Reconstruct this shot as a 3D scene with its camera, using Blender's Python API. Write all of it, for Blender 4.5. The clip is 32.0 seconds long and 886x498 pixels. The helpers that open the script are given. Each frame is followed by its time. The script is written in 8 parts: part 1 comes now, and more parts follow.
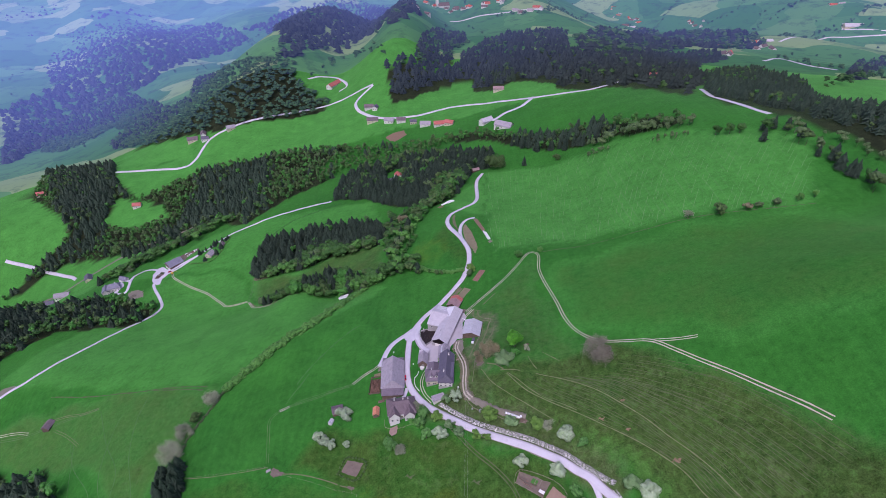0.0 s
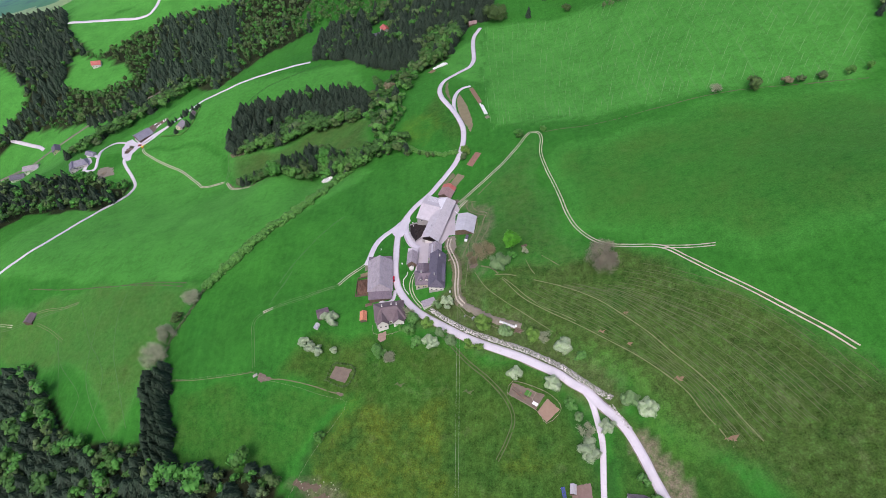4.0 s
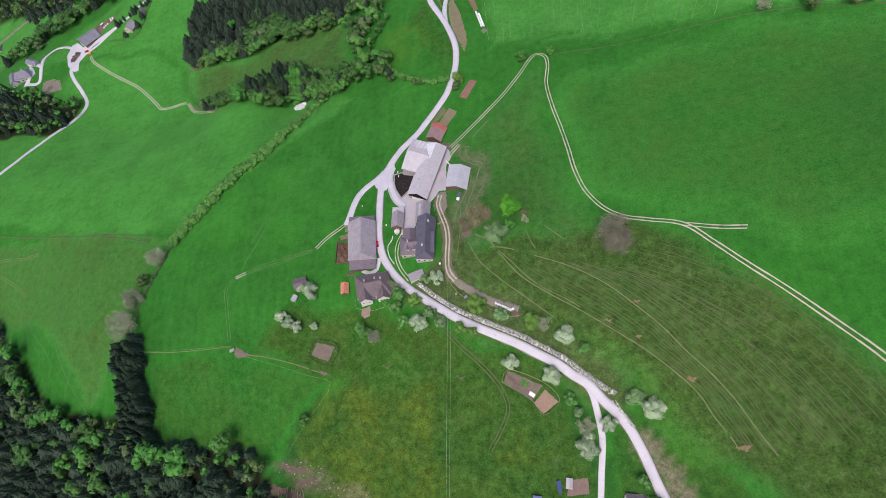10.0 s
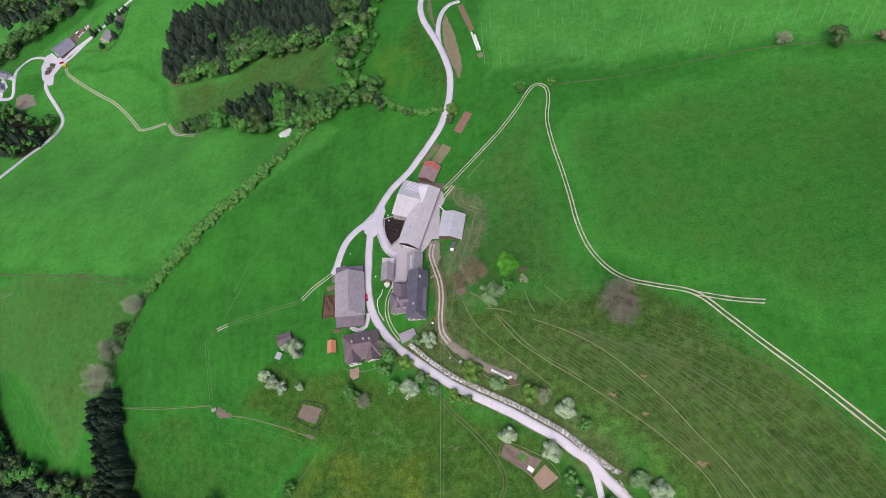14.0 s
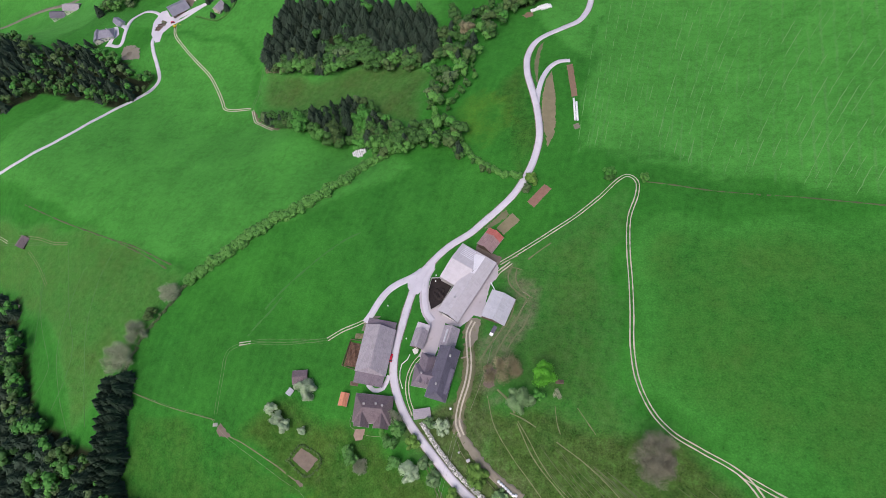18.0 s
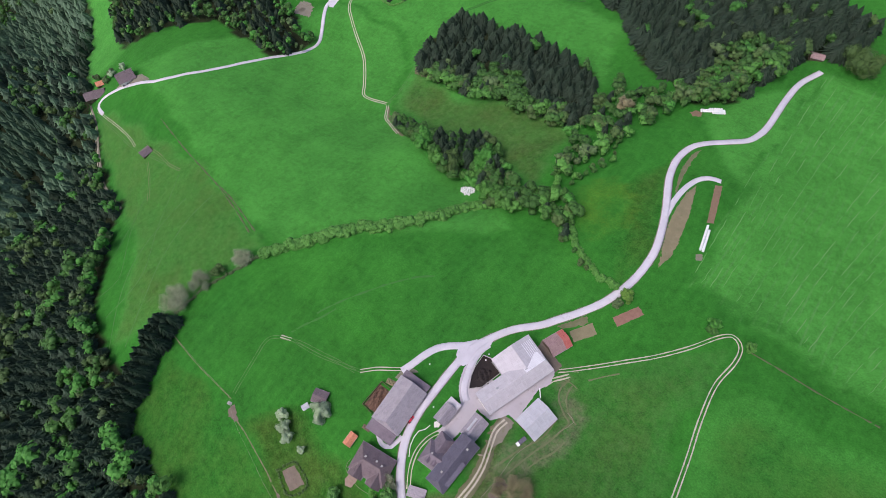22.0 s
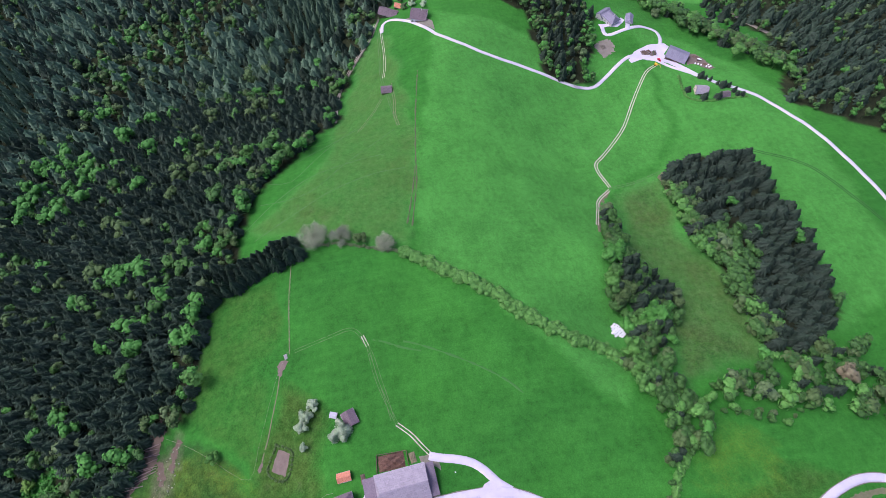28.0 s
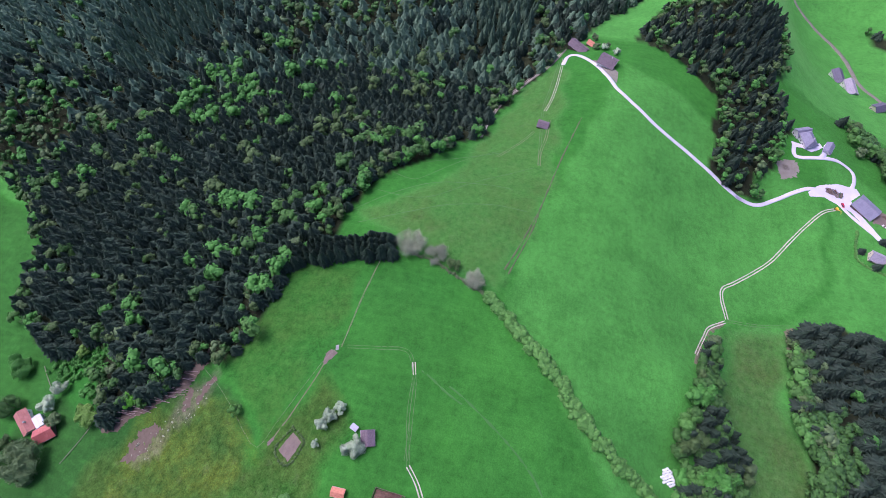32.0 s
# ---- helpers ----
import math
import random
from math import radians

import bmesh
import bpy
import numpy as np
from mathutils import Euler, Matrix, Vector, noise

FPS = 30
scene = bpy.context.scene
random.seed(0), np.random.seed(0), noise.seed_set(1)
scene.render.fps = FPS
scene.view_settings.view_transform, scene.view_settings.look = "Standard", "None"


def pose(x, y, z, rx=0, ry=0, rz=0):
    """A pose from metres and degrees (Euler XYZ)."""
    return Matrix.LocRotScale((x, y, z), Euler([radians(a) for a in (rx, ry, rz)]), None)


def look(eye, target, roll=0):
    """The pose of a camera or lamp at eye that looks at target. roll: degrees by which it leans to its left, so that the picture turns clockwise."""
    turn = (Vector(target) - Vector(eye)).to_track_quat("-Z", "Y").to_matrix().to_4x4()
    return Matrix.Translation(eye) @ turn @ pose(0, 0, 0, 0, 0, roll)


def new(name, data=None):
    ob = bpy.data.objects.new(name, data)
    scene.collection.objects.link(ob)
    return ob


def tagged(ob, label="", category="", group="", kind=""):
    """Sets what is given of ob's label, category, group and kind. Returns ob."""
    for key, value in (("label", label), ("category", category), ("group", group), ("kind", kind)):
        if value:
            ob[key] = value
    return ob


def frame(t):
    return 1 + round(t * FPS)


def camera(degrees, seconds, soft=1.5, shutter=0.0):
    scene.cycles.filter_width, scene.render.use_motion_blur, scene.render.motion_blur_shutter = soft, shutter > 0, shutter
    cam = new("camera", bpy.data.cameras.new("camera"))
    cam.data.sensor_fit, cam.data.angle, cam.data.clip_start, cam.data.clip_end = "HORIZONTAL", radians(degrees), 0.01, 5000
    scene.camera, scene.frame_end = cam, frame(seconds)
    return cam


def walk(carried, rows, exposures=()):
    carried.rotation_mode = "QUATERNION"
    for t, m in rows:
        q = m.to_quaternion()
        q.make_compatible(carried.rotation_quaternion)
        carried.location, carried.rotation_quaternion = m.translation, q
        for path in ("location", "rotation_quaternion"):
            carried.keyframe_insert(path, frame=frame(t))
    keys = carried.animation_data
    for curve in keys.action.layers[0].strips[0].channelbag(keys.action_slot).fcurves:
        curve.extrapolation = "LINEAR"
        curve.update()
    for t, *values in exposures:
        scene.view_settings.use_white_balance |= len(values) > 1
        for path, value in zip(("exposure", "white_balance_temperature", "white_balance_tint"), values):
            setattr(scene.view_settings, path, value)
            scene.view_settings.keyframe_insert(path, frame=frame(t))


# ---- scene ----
# the camera and its walk
cam = camera(78.0, 32.0, 0.6)
# seconds, place, pitch from straight down, yaw, roll
PATH = [
    (0, 28.15, -248.00, 279.41, 54.94, 0.53, 0.12),
    (0.5, 29.11, -241.48, 278.96, 52.15, 0.54, -0.09),
    (1, 29.90, -235.13, 278.53, 49.10, 0.53, -0.11),
    (1.5, 30.55, -228.94, 278.11, 46.12, 0.50, -0.12),
    (2, 31.09, -222.88, 277.71, 43.06, 0.44, -0.16),
    (2.5, 31.54, -216.93, 277.33, 40.36, 0.39, -0.19),
    (3, 31.93, -211.08, 276.97, 39.20, 0.35, -0.21),
    (3.5, 32.29, -205.30, 276.63, 39.03, 0.29, -0.16),
    (5.5, 33.59, -182.72, 275.43, 39.16, 0.21, -0.27),
    (6, 33.95, -177.15, 275.18, 39.20, 0.26, -0.26),
    (6.5, 34.32, -171.60, 274.93, 39.11, 0.32, -0.29),
    (7, 34.73, -166.04, 274.71, 38.24, 0.35, -0.33),
    (7.5, 35.16, -160.49, 274.49, 36.23, 0.33, -0.37),
    (8, 35.63, -154.94, 274.29, 33.79, 0.27, -0.44),
    (8.5, 36.12, -149.37, 274.10, 31.57, 0.21, -0.49),
    (9, 36.63, -143.80, 273.93, 29.43, 0.17, -0.56),
    (9.5, 37.16, -138.22, 273.76, 27.36, 0.14, -0.62),
    (10, 37.69, -132.63, 273.61, 25.29, 0.11, -0.69),
    (10.5, 38.23, -127.03, 273.46, 23.57, 0.11, -0.75),
    (11, 38.77, -121.42, 273.33, 23.00, 0.13, -0.81),
    (11.5, 39.28, -115.81, 273.20, 22.88, 0.15, -0.84),
    (12, 39.78, -110.20, 273.07, 22.87, 0.17, -0.87),
    (12.5, 40.23, -104.59, 272.96, 22.82, 0.14, -0.81),
    (13, 40.63, -98.99, 272.84, 22.81, 0.07, -0.79),
    (13.5, 40.98, -93.41, 272.73, 22.77, -0.11, -0.66),
    (14, 41.24, -87.84, 272.63, 22.81, -0.05, -0.80),
    (14.5, 41.43, -82.31, 272.53, 22.76, 0.25, -0.65),
    (16.5, 41.04, -60.60, 272.12, 22.53, 7.97, 0.02),
    (17, 40.60, -55.33, 272.01, 22.46, 10.35, -0.10),
    (17.5, 40.01, -50.14, 271.90, 22.40, 12.60, -0.01),
    (18, 39.25, -45.04, 271.79, 22.34, 14.79, 0.12),
    (18.5, 38.31, -40.04, 271.68, 22.28, 17.09, 0.16),
    (19, 37.18, -35.15, 271.56, 22.29, 19.67, 0.20),
    (19.5, 35.86, -30.39, 271.43, 22.26, 22.49, 0.26),
    (20, 34.34, -25.76, 271.30, 22.23, 25.38, 0.32),
    (20.5, 32.61, -21.27, 271.17, 22.18, 28.23, 0.38),
    (21, 30.68, -16.95, 271.03, 22.16, 31.22, 0.39),
    (21.5, 28.54, -12.79, 270.88, 22.10, 34.62, 0.42),
    (22, 26.18, -8.81, 270.73, 22.05, 38.33, 0.45),
    (22.5, 23.62, -5.02, 270.57, 21.97, 41.97, 0.47),
    (23, 20.86, -1.44, 270.41, 21.91, 45.29, 0.45),
    (23.5, 17.89, 1.94, 270.23, 21.84, 48.32, 0.44),
    (24, 14.74, 5.08, 270.06, 21.77, 51.37, 0.42),
    (24.5, 11.41, 8.00, 269.87, 21.65, 54.59, 0.40),
    (25, 7.91, 10.66, 269.68, 21.57, 58.05, 0.33),
    (25.5, 4.25, 13.08, 269.49, 21.46, 61.68, 0.25),
    (27.5, -11.46, 19.97, 268.68, 21.07, 75.70, 0.22),
    (28, -15.54, 20.96, 268.47, 20.99, 79.73, 0.03),
    (28.5, -19.62, 21.65, 268.27, 20.87, 83.46, -0.12),
    (29, -23.65, 22.02, 268.07, 20.80, 87.18, -0.25),
    (29.5, -27.61, 22.06, 267.87, 20.69, 90.70, -0.40),
    (30, -31.44, 21.78, 267.67, 20.66, 93.98, -0.49),
    (30.5, -35.10, 21.16, 267.48, 20.57, 97.27, -0.56),
    (31, -38.53, 20.21, 267.31, 20.58, 100.47, -0.61),
    (31.5, -41.68, 18.91, 267.14, 20.57, 103.44, -0.66),
    (32, -44.49, 17.28, 266.98, 20.61, 106.29, -0.59),
]
walk(cam, [(t, pose(x, y, z, p, 0, w) @ pose(0, 0, 0, 0, 0, r)) for t, x, y, z, p, w, r in PATH], [(0, -0.27, 5700, 37), (4, 0.04, 6250, 22), (9, -0.02, 6350, 18), (13, -0.05, 6400, 17), (20, -0.05, 6300, 18), (25, 0.12, 6050, 24), (28, 0.27, 5750, 33), (32, 0.34, 5550, 43)])

# ---- light: an overcast sky with a weak, very wide sun ----
world = bpy.data.worlds.new("overcast_sky")
scene.world = world
world.use_nodes = True
wn = world.node_tree
sky = wn.nodes.new("ShaderNodeTexSky")
sky.sky_type = "NISHITA"
sky.sun_disc = False
sky.sun_elevation = radians(48)
sky.sun_rotation = radians(200)
sky.air_density, sky.dust_density, sky.ozone_density = 1.0, 4.0, 1.0
back = wn.nodes["Background"]
wn.links.new(sky.outputs[0], back.inputs[0])
back.inputs[1].default_value = 0.15
sun_data = bpy.data.lights.new("sun", "SUN")
sun_data.energy, sun_data.angle, sun_data.color = 1.8, radians(25), (1.0, 0.96, 0.9)
sun = new("sun", sun_data)
sun.matrix_world = look((0, 0, 900), (140, 380, 0))

# ---- materials ----
def tree_of(name, rough=0.8, metal=0.0, spec=0.3):
    m = bpy.data.materials.new(name)
    m.use_nodes = True
    nt = m.node_tree
    b = nt.nodes["Principled BSDF"]
    b.inputs["Roughness"].default_value = rough
    b.inputs["Metallic"].default_value = metal
    b.inputs["Specular IOR Level"].default_value = spec
    return m, nt, b


def coords(nt, kind="Object"):
    return nt.nodes.new("ShaderNodeTexCoord").outputs[kind]


def noise_of(nt, vec, scale, detail=3.0, rough=0.55, stretch=None):
    if stretch:
        mp = nt.nodes.new("ShaderNodeMapping")
        mp.inputs["Scale"].default_value = stretch[0]
        mp.inputs["Rotation"].default_value = (0, 0, radians(stretch[1]))
        nt.links.new(vec, mp.inputs["Vector"])
        vec = mp.outputs[0]
    n = nt.nodes.new("ShaderNodeTexNoise")
    n.inputs["Scale"].default_value = scale
    n.inputs["Detail"].default_value = detail
    n.inputs["Roughness"].default_value = rough
    nt.links.new(vec, n.inputs["Vector"])
    return n.outputs["Fac"]


def put(nt, socket, value):
    if isinstance(value, (tuple, list)):
        socket.default_value = (*value, 1.0) if len(value) == 3 else value
    elif isinstance(value, (int, float)):
        socket.default_value = value
    else:
        nt.links.new(value, socket)


def mix(nt, fac, a, b):
    n = nt.nodes.new("ShaderNodeMix")
    n.data_type = "RGBA"
    put(nt, n.inputs["Factor"], fac)
    put(nt, n.inputs[6], a)
    put(nt, n.inputs[7], b)
    return n.outputs[2]


def calc(nt, op, a, b=0.0, clamp=False):
    n = nt.nodes.new("ShaderNodeMath")
    n.operation, n.use_clamp = op, clamp
    put(nt, n.inputs[0], a)
    put(nt, n.inputs[1], b)
    return n.outputs[0]


def ramp(nt, fac, lo, hi):
    n = nt.nodes.new("ShaderNodeMapRange")
    n.inputs["From Min"].default_value = lo
    n.inputs["From Max"].default_value = hi
    put(nt, n.inputs["Value"], fac)
    return n.outputs["Result"]


def bump(nt, b, height, strength=0.3, dist=0.1):
    n = nt.nodes.new("ShaderNodeBump")
    n.inputs["Strength"].default_value = strength
    n.inputs["Distance"].default_value = dist
    nt.links.new(height, n.inputs["Height"])
    nt.links.new(n.outputs[0], b.inputs["Normal"])


def attr(nt, name, out="Fac"):
    n = nt.nodes.new("ShaderNodeAttribute")
    n.attribute_name = name
    return n.outputs[out]


def surface(name, dark, light, scale=0.5, fine=6.0, rough=0.8, metal=0.0, bumpy=0.3, dist=0.05, spec=0.3, stretch=None, stain=None, vary=0.0):
    """Two scales of variation between two colours, with relief; stain: a third colour in patches; vary: change from object to object."""
    m, nt, b = tree_of(name, rough, metal, spec)
    v = coords(nt)
    big = ramp(nt, noise_of(nt, v, scale, 4, 0.6), 0.3, 0.7)
    small = noise_of(nt, v, fine, 3, 0.6, stretch)
    f = calc(nt, "ADD", calc(nt, "MULTIPLY", big, 0.55), calc(nt, "MULTIPLY", small, 0.45), True)
    col = mix(nt, f, dark, light)
    if stain:
        s = ramp(nt, noise_of(nt, v, scale * 2.3, 5, 0.7), 0.58, 0.72)
        col = mix(nt, calc(nt, "MULTIPLY", s, 0.7), col, stain)
    if vary:
        info = nt.nodes.new("ShaderNodeObjectInfo")
        hsv = nt.nodes.new("ShaderNodeHueSaturation")
        put(nt, hsv.inputs["Value"], calc(nt, "ADD", calc(nt, "MULTIPLY", info.outputs["Random"], vary), 1 - vary / 2))
        put(nt, hsv.inputs["Color"], col)
        col = hsv.outputs[0]
    put(nt, b.inputs["Base Color"], col)
    bump(nt, b, small, bumpy, dist)
    return m


def foliage(name, a, b2, c, rough=0.65, relief=0.25, sheen=0.05):
    """Leaves: colour by the plant's tint, with top light painted into crown hulls, and by leaf clump."""
    m, nt, b = tree_of(name, rough, 0.0, 0.25)
    v = coords(nt)
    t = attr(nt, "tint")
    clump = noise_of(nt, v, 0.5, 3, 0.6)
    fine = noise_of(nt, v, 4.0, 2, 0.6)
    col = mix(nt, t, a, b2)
    col = mix(nt, ramp(nt, calc(nt, "ADD", calc(nt, "MULTIPLY", clump, 0.75), calc(nt, "MULTIPLY", fine, 0.25)), 0.45, 0.8), col, c)
    info = nt.nodes.new("ShaderNodeObjectInfo")
    hsv = nt.nodes.new("ShaderNodeHueSaturation")
    put(nt, hsv.inputs["Value"], calc(nt, "ADD", calc(nt, "MULTIPLY", info.outputs["Random"], 0.3), 0.85))
    put(nt, hsv.inputs["Color"], col)
    put(nt, b.inputs["Base Color"], hsv.outputs[0])
    b.inputs["Sheen Weight"].default_value = sheen
    b.inputs["Sheen Roughness"].default_value = 0.5
    b.inputs["Sheen Tint"].default_value = (0.62, 0.80, 0.78, 1)
    bump(nt, b, fine, relief, 0.3)
    return m


def roofing(name, dark, light, course=0.35, seam=0.6, rough=0.7, metal=0.0, seams=False, stain=None, joint=0.6):
    """A roof covering: courses across the slope or standing seams down it, with weathering."""
    m, nt, b = tree_of(name, rough, metal, 0.3)
    v = coords(nt)
    br = nt.nodes.new("ShaderNodeTexBrick")
    nt.links.new(v, br.inputs["Vector"])
    br.inputs["Scale"].default_value = 1.0
    br.inputs["Brick Width"].default_value = seam
    br.inputs["Row Height"].default_value = course
    br.inputs["Mortar Size"].default_value = 0.03
    br.inputs["Color1"].default_value = (*dark, 1)
    br.inputs["Color2"].default_value = (*light, 1)
    br.inputs["Mortar"].default_value = (*[c * joint for c in dark], 1)
    big = ramp(nt, noise_of(nt, v, 0.25, 5, 0.65), 0.3, 0.75)
    streak = noise_of(nt, v, 1.6, 4, 0.6, ((0.25, 1.6, 1.0), 0))
    col = mix(nt, big, br.outputs["Color"], light)
    col = mix(nt, calc(nt, "MULTIPLY", ramp(nt, streak, 0.5, 0.75), 0.5), col, stain or tuple(c * 0.7 for c in dark))
    put(nt, b.inputs["Base Color"], col)
    bump(nt, b, br.outputs["Fac"], -0.4 if joint < 0.7 else -0.15, 0.04)
    return m


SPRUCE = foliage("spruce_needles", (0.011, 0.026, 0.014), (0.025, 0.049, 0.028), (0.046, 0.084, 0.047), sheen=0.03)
FIR = foliage("blue_green_fir_needles", (0.048, 0.098, 0.056), (0.088, 0.156, 0.090), (0.130, 0.208, 0.122), sheen=0.02)
LEAF = foliage("spring_leaves", (0.030, 0.092, 0.022), (0.050, 0.152, 0.022), (0.078, 0.185, 0.038))
LEAF_BRIGHT = foliage("fresh_maple_leaves", (0.065, 0.29, 0.016), (0.090, 0.36, 0.020), (0.125, 0.40, 0.034))
LEAF_LIME = foliage("yellow_green_leaves", (0.105, 0.235, 0.034), (0.150, 0.300, 0.050), (0.200, 0.340, 0.080))
LEAF_HEDGE = foliage("hedge_leaves", (0.056, 0.190, 0.030), (0.084, 0.240, 0.040), (0.118, 0.270, 0.058))
LEAF_GREY = foliage("grey_green_buds", (0.070, 0.126, 0.044), (0.102, 0.166, 0.060), (0.135, 0.205, 0.082))
LEAF_OLIVE = foliage("olive_budding_leaves", (0.048, 0.100, 0.026), (0.070, 0.132, 0.034), (0.100, 0.162, 0.050))
LEAF_FRESH = foliage("fresh_green_leaves", (0.042, 0.180, 0.026), (0.062, 0.240, 0.032), (0.098, 0.280, 0.052))
GARDEN_LEAF = foliage("thin_garden_leaves", (0.075, 0.215, 0.042), (0.105, 0.270, 0.062), (0.145, 0.310, 0.092))
GARDEN_PALE = foliage("pale_garden_leaves", (0.130, 0.245, 0.085), (0.175, 0.295, 0.125), (0.225, 0.340, 0.170))
BLOSSOM = foliage("fruit_blossom", (0.30, 0.42, 0.23), (0.50, 0.58, 0.43), (0.23, 0.38, 0.15))
TWIGS = foliage("bare_twigs", (0.290, 0.340, 0.210), (0.350, 0.390, 0.255), (0.410, 0.435, 0.310))
TWIGS_DARK = foliage("brown_twigs", (0.190, 0.185, 0.130), (0.230, 0.220, 0.160), (0.270, 0.255, 0.190))
COPPER = foliage("copper_leaves", (0.22, 0.20, 0.115), (0.27, 0.23, 0.135), (0.25, 0.27, 0.135))
BARK = surface("bark", (0.06, 0.045, 0.035), (0.14, 0.11, 0.09), 1.5, 12, 0.9, bumpy=0.6)
ASPHALT = surface("pale_road_surface", (0.50, 0.477, 0.53), (0.655, 0.625, 0.68), 0.15, 5, 0.85, bumpy=0.15, stain=(0.42, 0.39, 0.42))
YARD = surface("worn_yard_concrete", (0.39, 0.36, 0.385), (0.53, 0.49, 0.525), 0.12, 4, 0.85, bumpy=0.2, stain=(0.30, 0.265, 0.25))
RUT = surface("stony_wheel_track", (0.39, 0.35, 0.275), (0.56, 0.515, 0.425), 0.3, 3, 0.9, bumpy=0.3, stain=(0.20, 0.22, 0.09))
SOIL = surface("bare_soil", (0.130, 0.102, 0.082), (0.205, 0.166, 0.136), 0.4, 3, 0.95, bumpy=0.5, stain=(0.15, 0.09, 0.05))
TURF = surface("earthy_turf", (0.105, 0.120, 0.055), (0.20, 0.185, 0.110), 0.3, 2.2, 0.95, bumpy=0.4, stain=(0.075, 0.125, 0.040))
TREAD = surface("pale_trodden_line", (0.105, 0.135, 0.055), (0.19, 0.205, 0.105), 0.25, 2.2, 0.95, bumpy=0.4, stain=(0.09, 0.13, 0.05))
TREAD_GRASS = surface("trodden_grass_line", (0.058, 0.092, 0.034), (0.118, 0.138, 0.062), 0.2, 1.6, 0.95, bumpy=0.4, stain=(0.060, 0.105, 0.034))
CHURNED = surface("churned_red_earth", (0.095, 0.072, 0.050), (0.165, 0.128, 0.095), 0.5, 3, 0.95, bumpy=0.5, stain=(0.08, 0.10, 0.04))
RED_SOIL = surface("red_dug_soil", (0.20, 0.105, 0.080), (0.30, 0.175, 0.135), 0.6, 4, 0.95, bumpy=0.5)
SCAR = surface("bare_scar", (0.17, 0.11, 0.075), (0.27, 0.18, 0.12), 0.8, 4, 0.95, bumpy=0.5, stain=(0.12, 0.12, 0.05))
SHOULDER = surface("gravel_shoulder", (0.15, 0.145, 0.105), (0.26, 0.245, 0.19), 0.3, 2.5, 0.95, bumpy=0.4, stain=(0.09, 0.13, 0.05))
DUST = surface("trodden_earth", (0.165, 0.150, 0.112), (0.265, 0.240, 0.195), 0.25, 2.5, 0.95, bumpy=0.4, stain=(0.14, 0.18, 0.06))
EARTHY = surface("earthy_verge", (0.165, 0.150, 0.085), (0.270, 0.230, 0.145), 0.25, 2.5, 0.95, bumpy=0.4, stain=(0.12, 0.165, 0.06))
STONE = surface("retaining_boulder", (0.42, 0.41, 0.40), (0.72, 0.71, 0.69), 0.8, 5, 0.9, bumpy=0.6, dist=0.1, vary=0.9)
RENDER_W = surface("white_render", (0.62, 0.61, 0.58), (0.76, 0.75, 0.72), 0.3, 4, 0.85, bumpy=0.15)
RENDER_C = surface("cream_render", (0.55, 0.48, 0.36), (0.66, 0.60, 0.48), 0.3, 4, 0.85, bumpy=0.15)
TIMBER = surface("weathered_boards", (0.09, 0.06, 0.045), (0.20, 0.15, 0.115), 0.5, 5, 0.85, bumpy=0.5, stretch=((6, 6, 0.4), 0))
CONCRETE = surface("grey_concrete", (0.30, 0.29, 0.28), (0.42, 0.41, 0.40), 0.3, 5, 0.85, bumpy=0.25)
R_GREY = roofing("fibre_cement_roof", (0.275, 0.248, 0.285), (0.375, 0.342, 0.380), 0.9, 1.1, 0.75, stain=(0.24, 0.22, 0.205))
R_DARK = roofing("slate_grey_roof", (0.098, 0.092, 0.128), (0.145, 0.133, 0.178), 0.35, 0.4, 0.6)
R_BLUE = roofing("blue_grey_sheet_roof", (0.165, 0.165, 0.215), (0.235, 0.23, 0.285), 2.0, 0.8, 0.6, joint=0.8)
R_PLUM = roofing("purple_grey_tile_roof", (0.150, 0.120, 0.148), (0.215, 0.180, 0.212), 0.35, 0.4, 0.75)
R_BROWN = roofing("brown_tile_roof", (0.128, 0.094, 0.106), (0.195, 0.152, 0.166), 0.35, 0.4, 0.75)
R_LIGHT = roofing("pale_corrugated_roof", (0.45, 0.424, 0.46), (0.53, 0.505, 0.54), 2.2, 0.9, 0.6, stain=(0.34, 0.31, 0.315), joint=0.86)
R_BRIGHT = roofing("new_pale_sheet_roof", (0.65, 0.64, 0.68), (0.74, 0.73, 0.77), 3.0, 0.9, 0.5, joint=0.86)
R_METAL = roofing("zinc_sheet_roof", (0.45, 0.455, 0.50), (0.54, 0.54, 0.58), 3.0, 0.8, 0.5, 0.15, stain=(0.40, 0.36, 0.36), joint=0.84)
R_RED = roofing("red_sheet_roof", (0.38, 0.095, 0.08), (0.48, 0.15, 0.13), 1.5, 0.8, 0.65)
R_FADED = roofing("salmon_sheet_roof", (0.36, 0.14, 0.11), (0.46, 0.20, 0.16), 1.5, 0.8, 0.65)
R_PINK = roofing("faded_red_roof", (0.27, 0.17, 0.17), (0.34, 0.23, 0.23), 1.5, 0.8, 0.7)
R_ORANGE = roofing("orange_tile_roof", (0.56, 0.20, 0.11), (0.67, 0.29, 0.18), 0.35, 0.3, 0.75)
GLASS = tree_of("window_glass", 0.08, 0.0, 0.6)[0]
GLASS.node_tree.nodes["Principled BSDF"].inputs["Base Color"].default_value = (0.03, 0.035, 0.045, 1)
FRAME = surface("painted_window_frame", (0.60, 0.58, 0.55), (0.75, 0.73, 0.70), 1, 8, 0.6, bumpy=0.1)
WRAP = surface("white_bale_wrap", (0.78, 0.79, 0.80), (0.90, 0.90, 0.92), 0.8, 5, 0.35, bumpy=0.25, spec=0.5, vary=0.15)
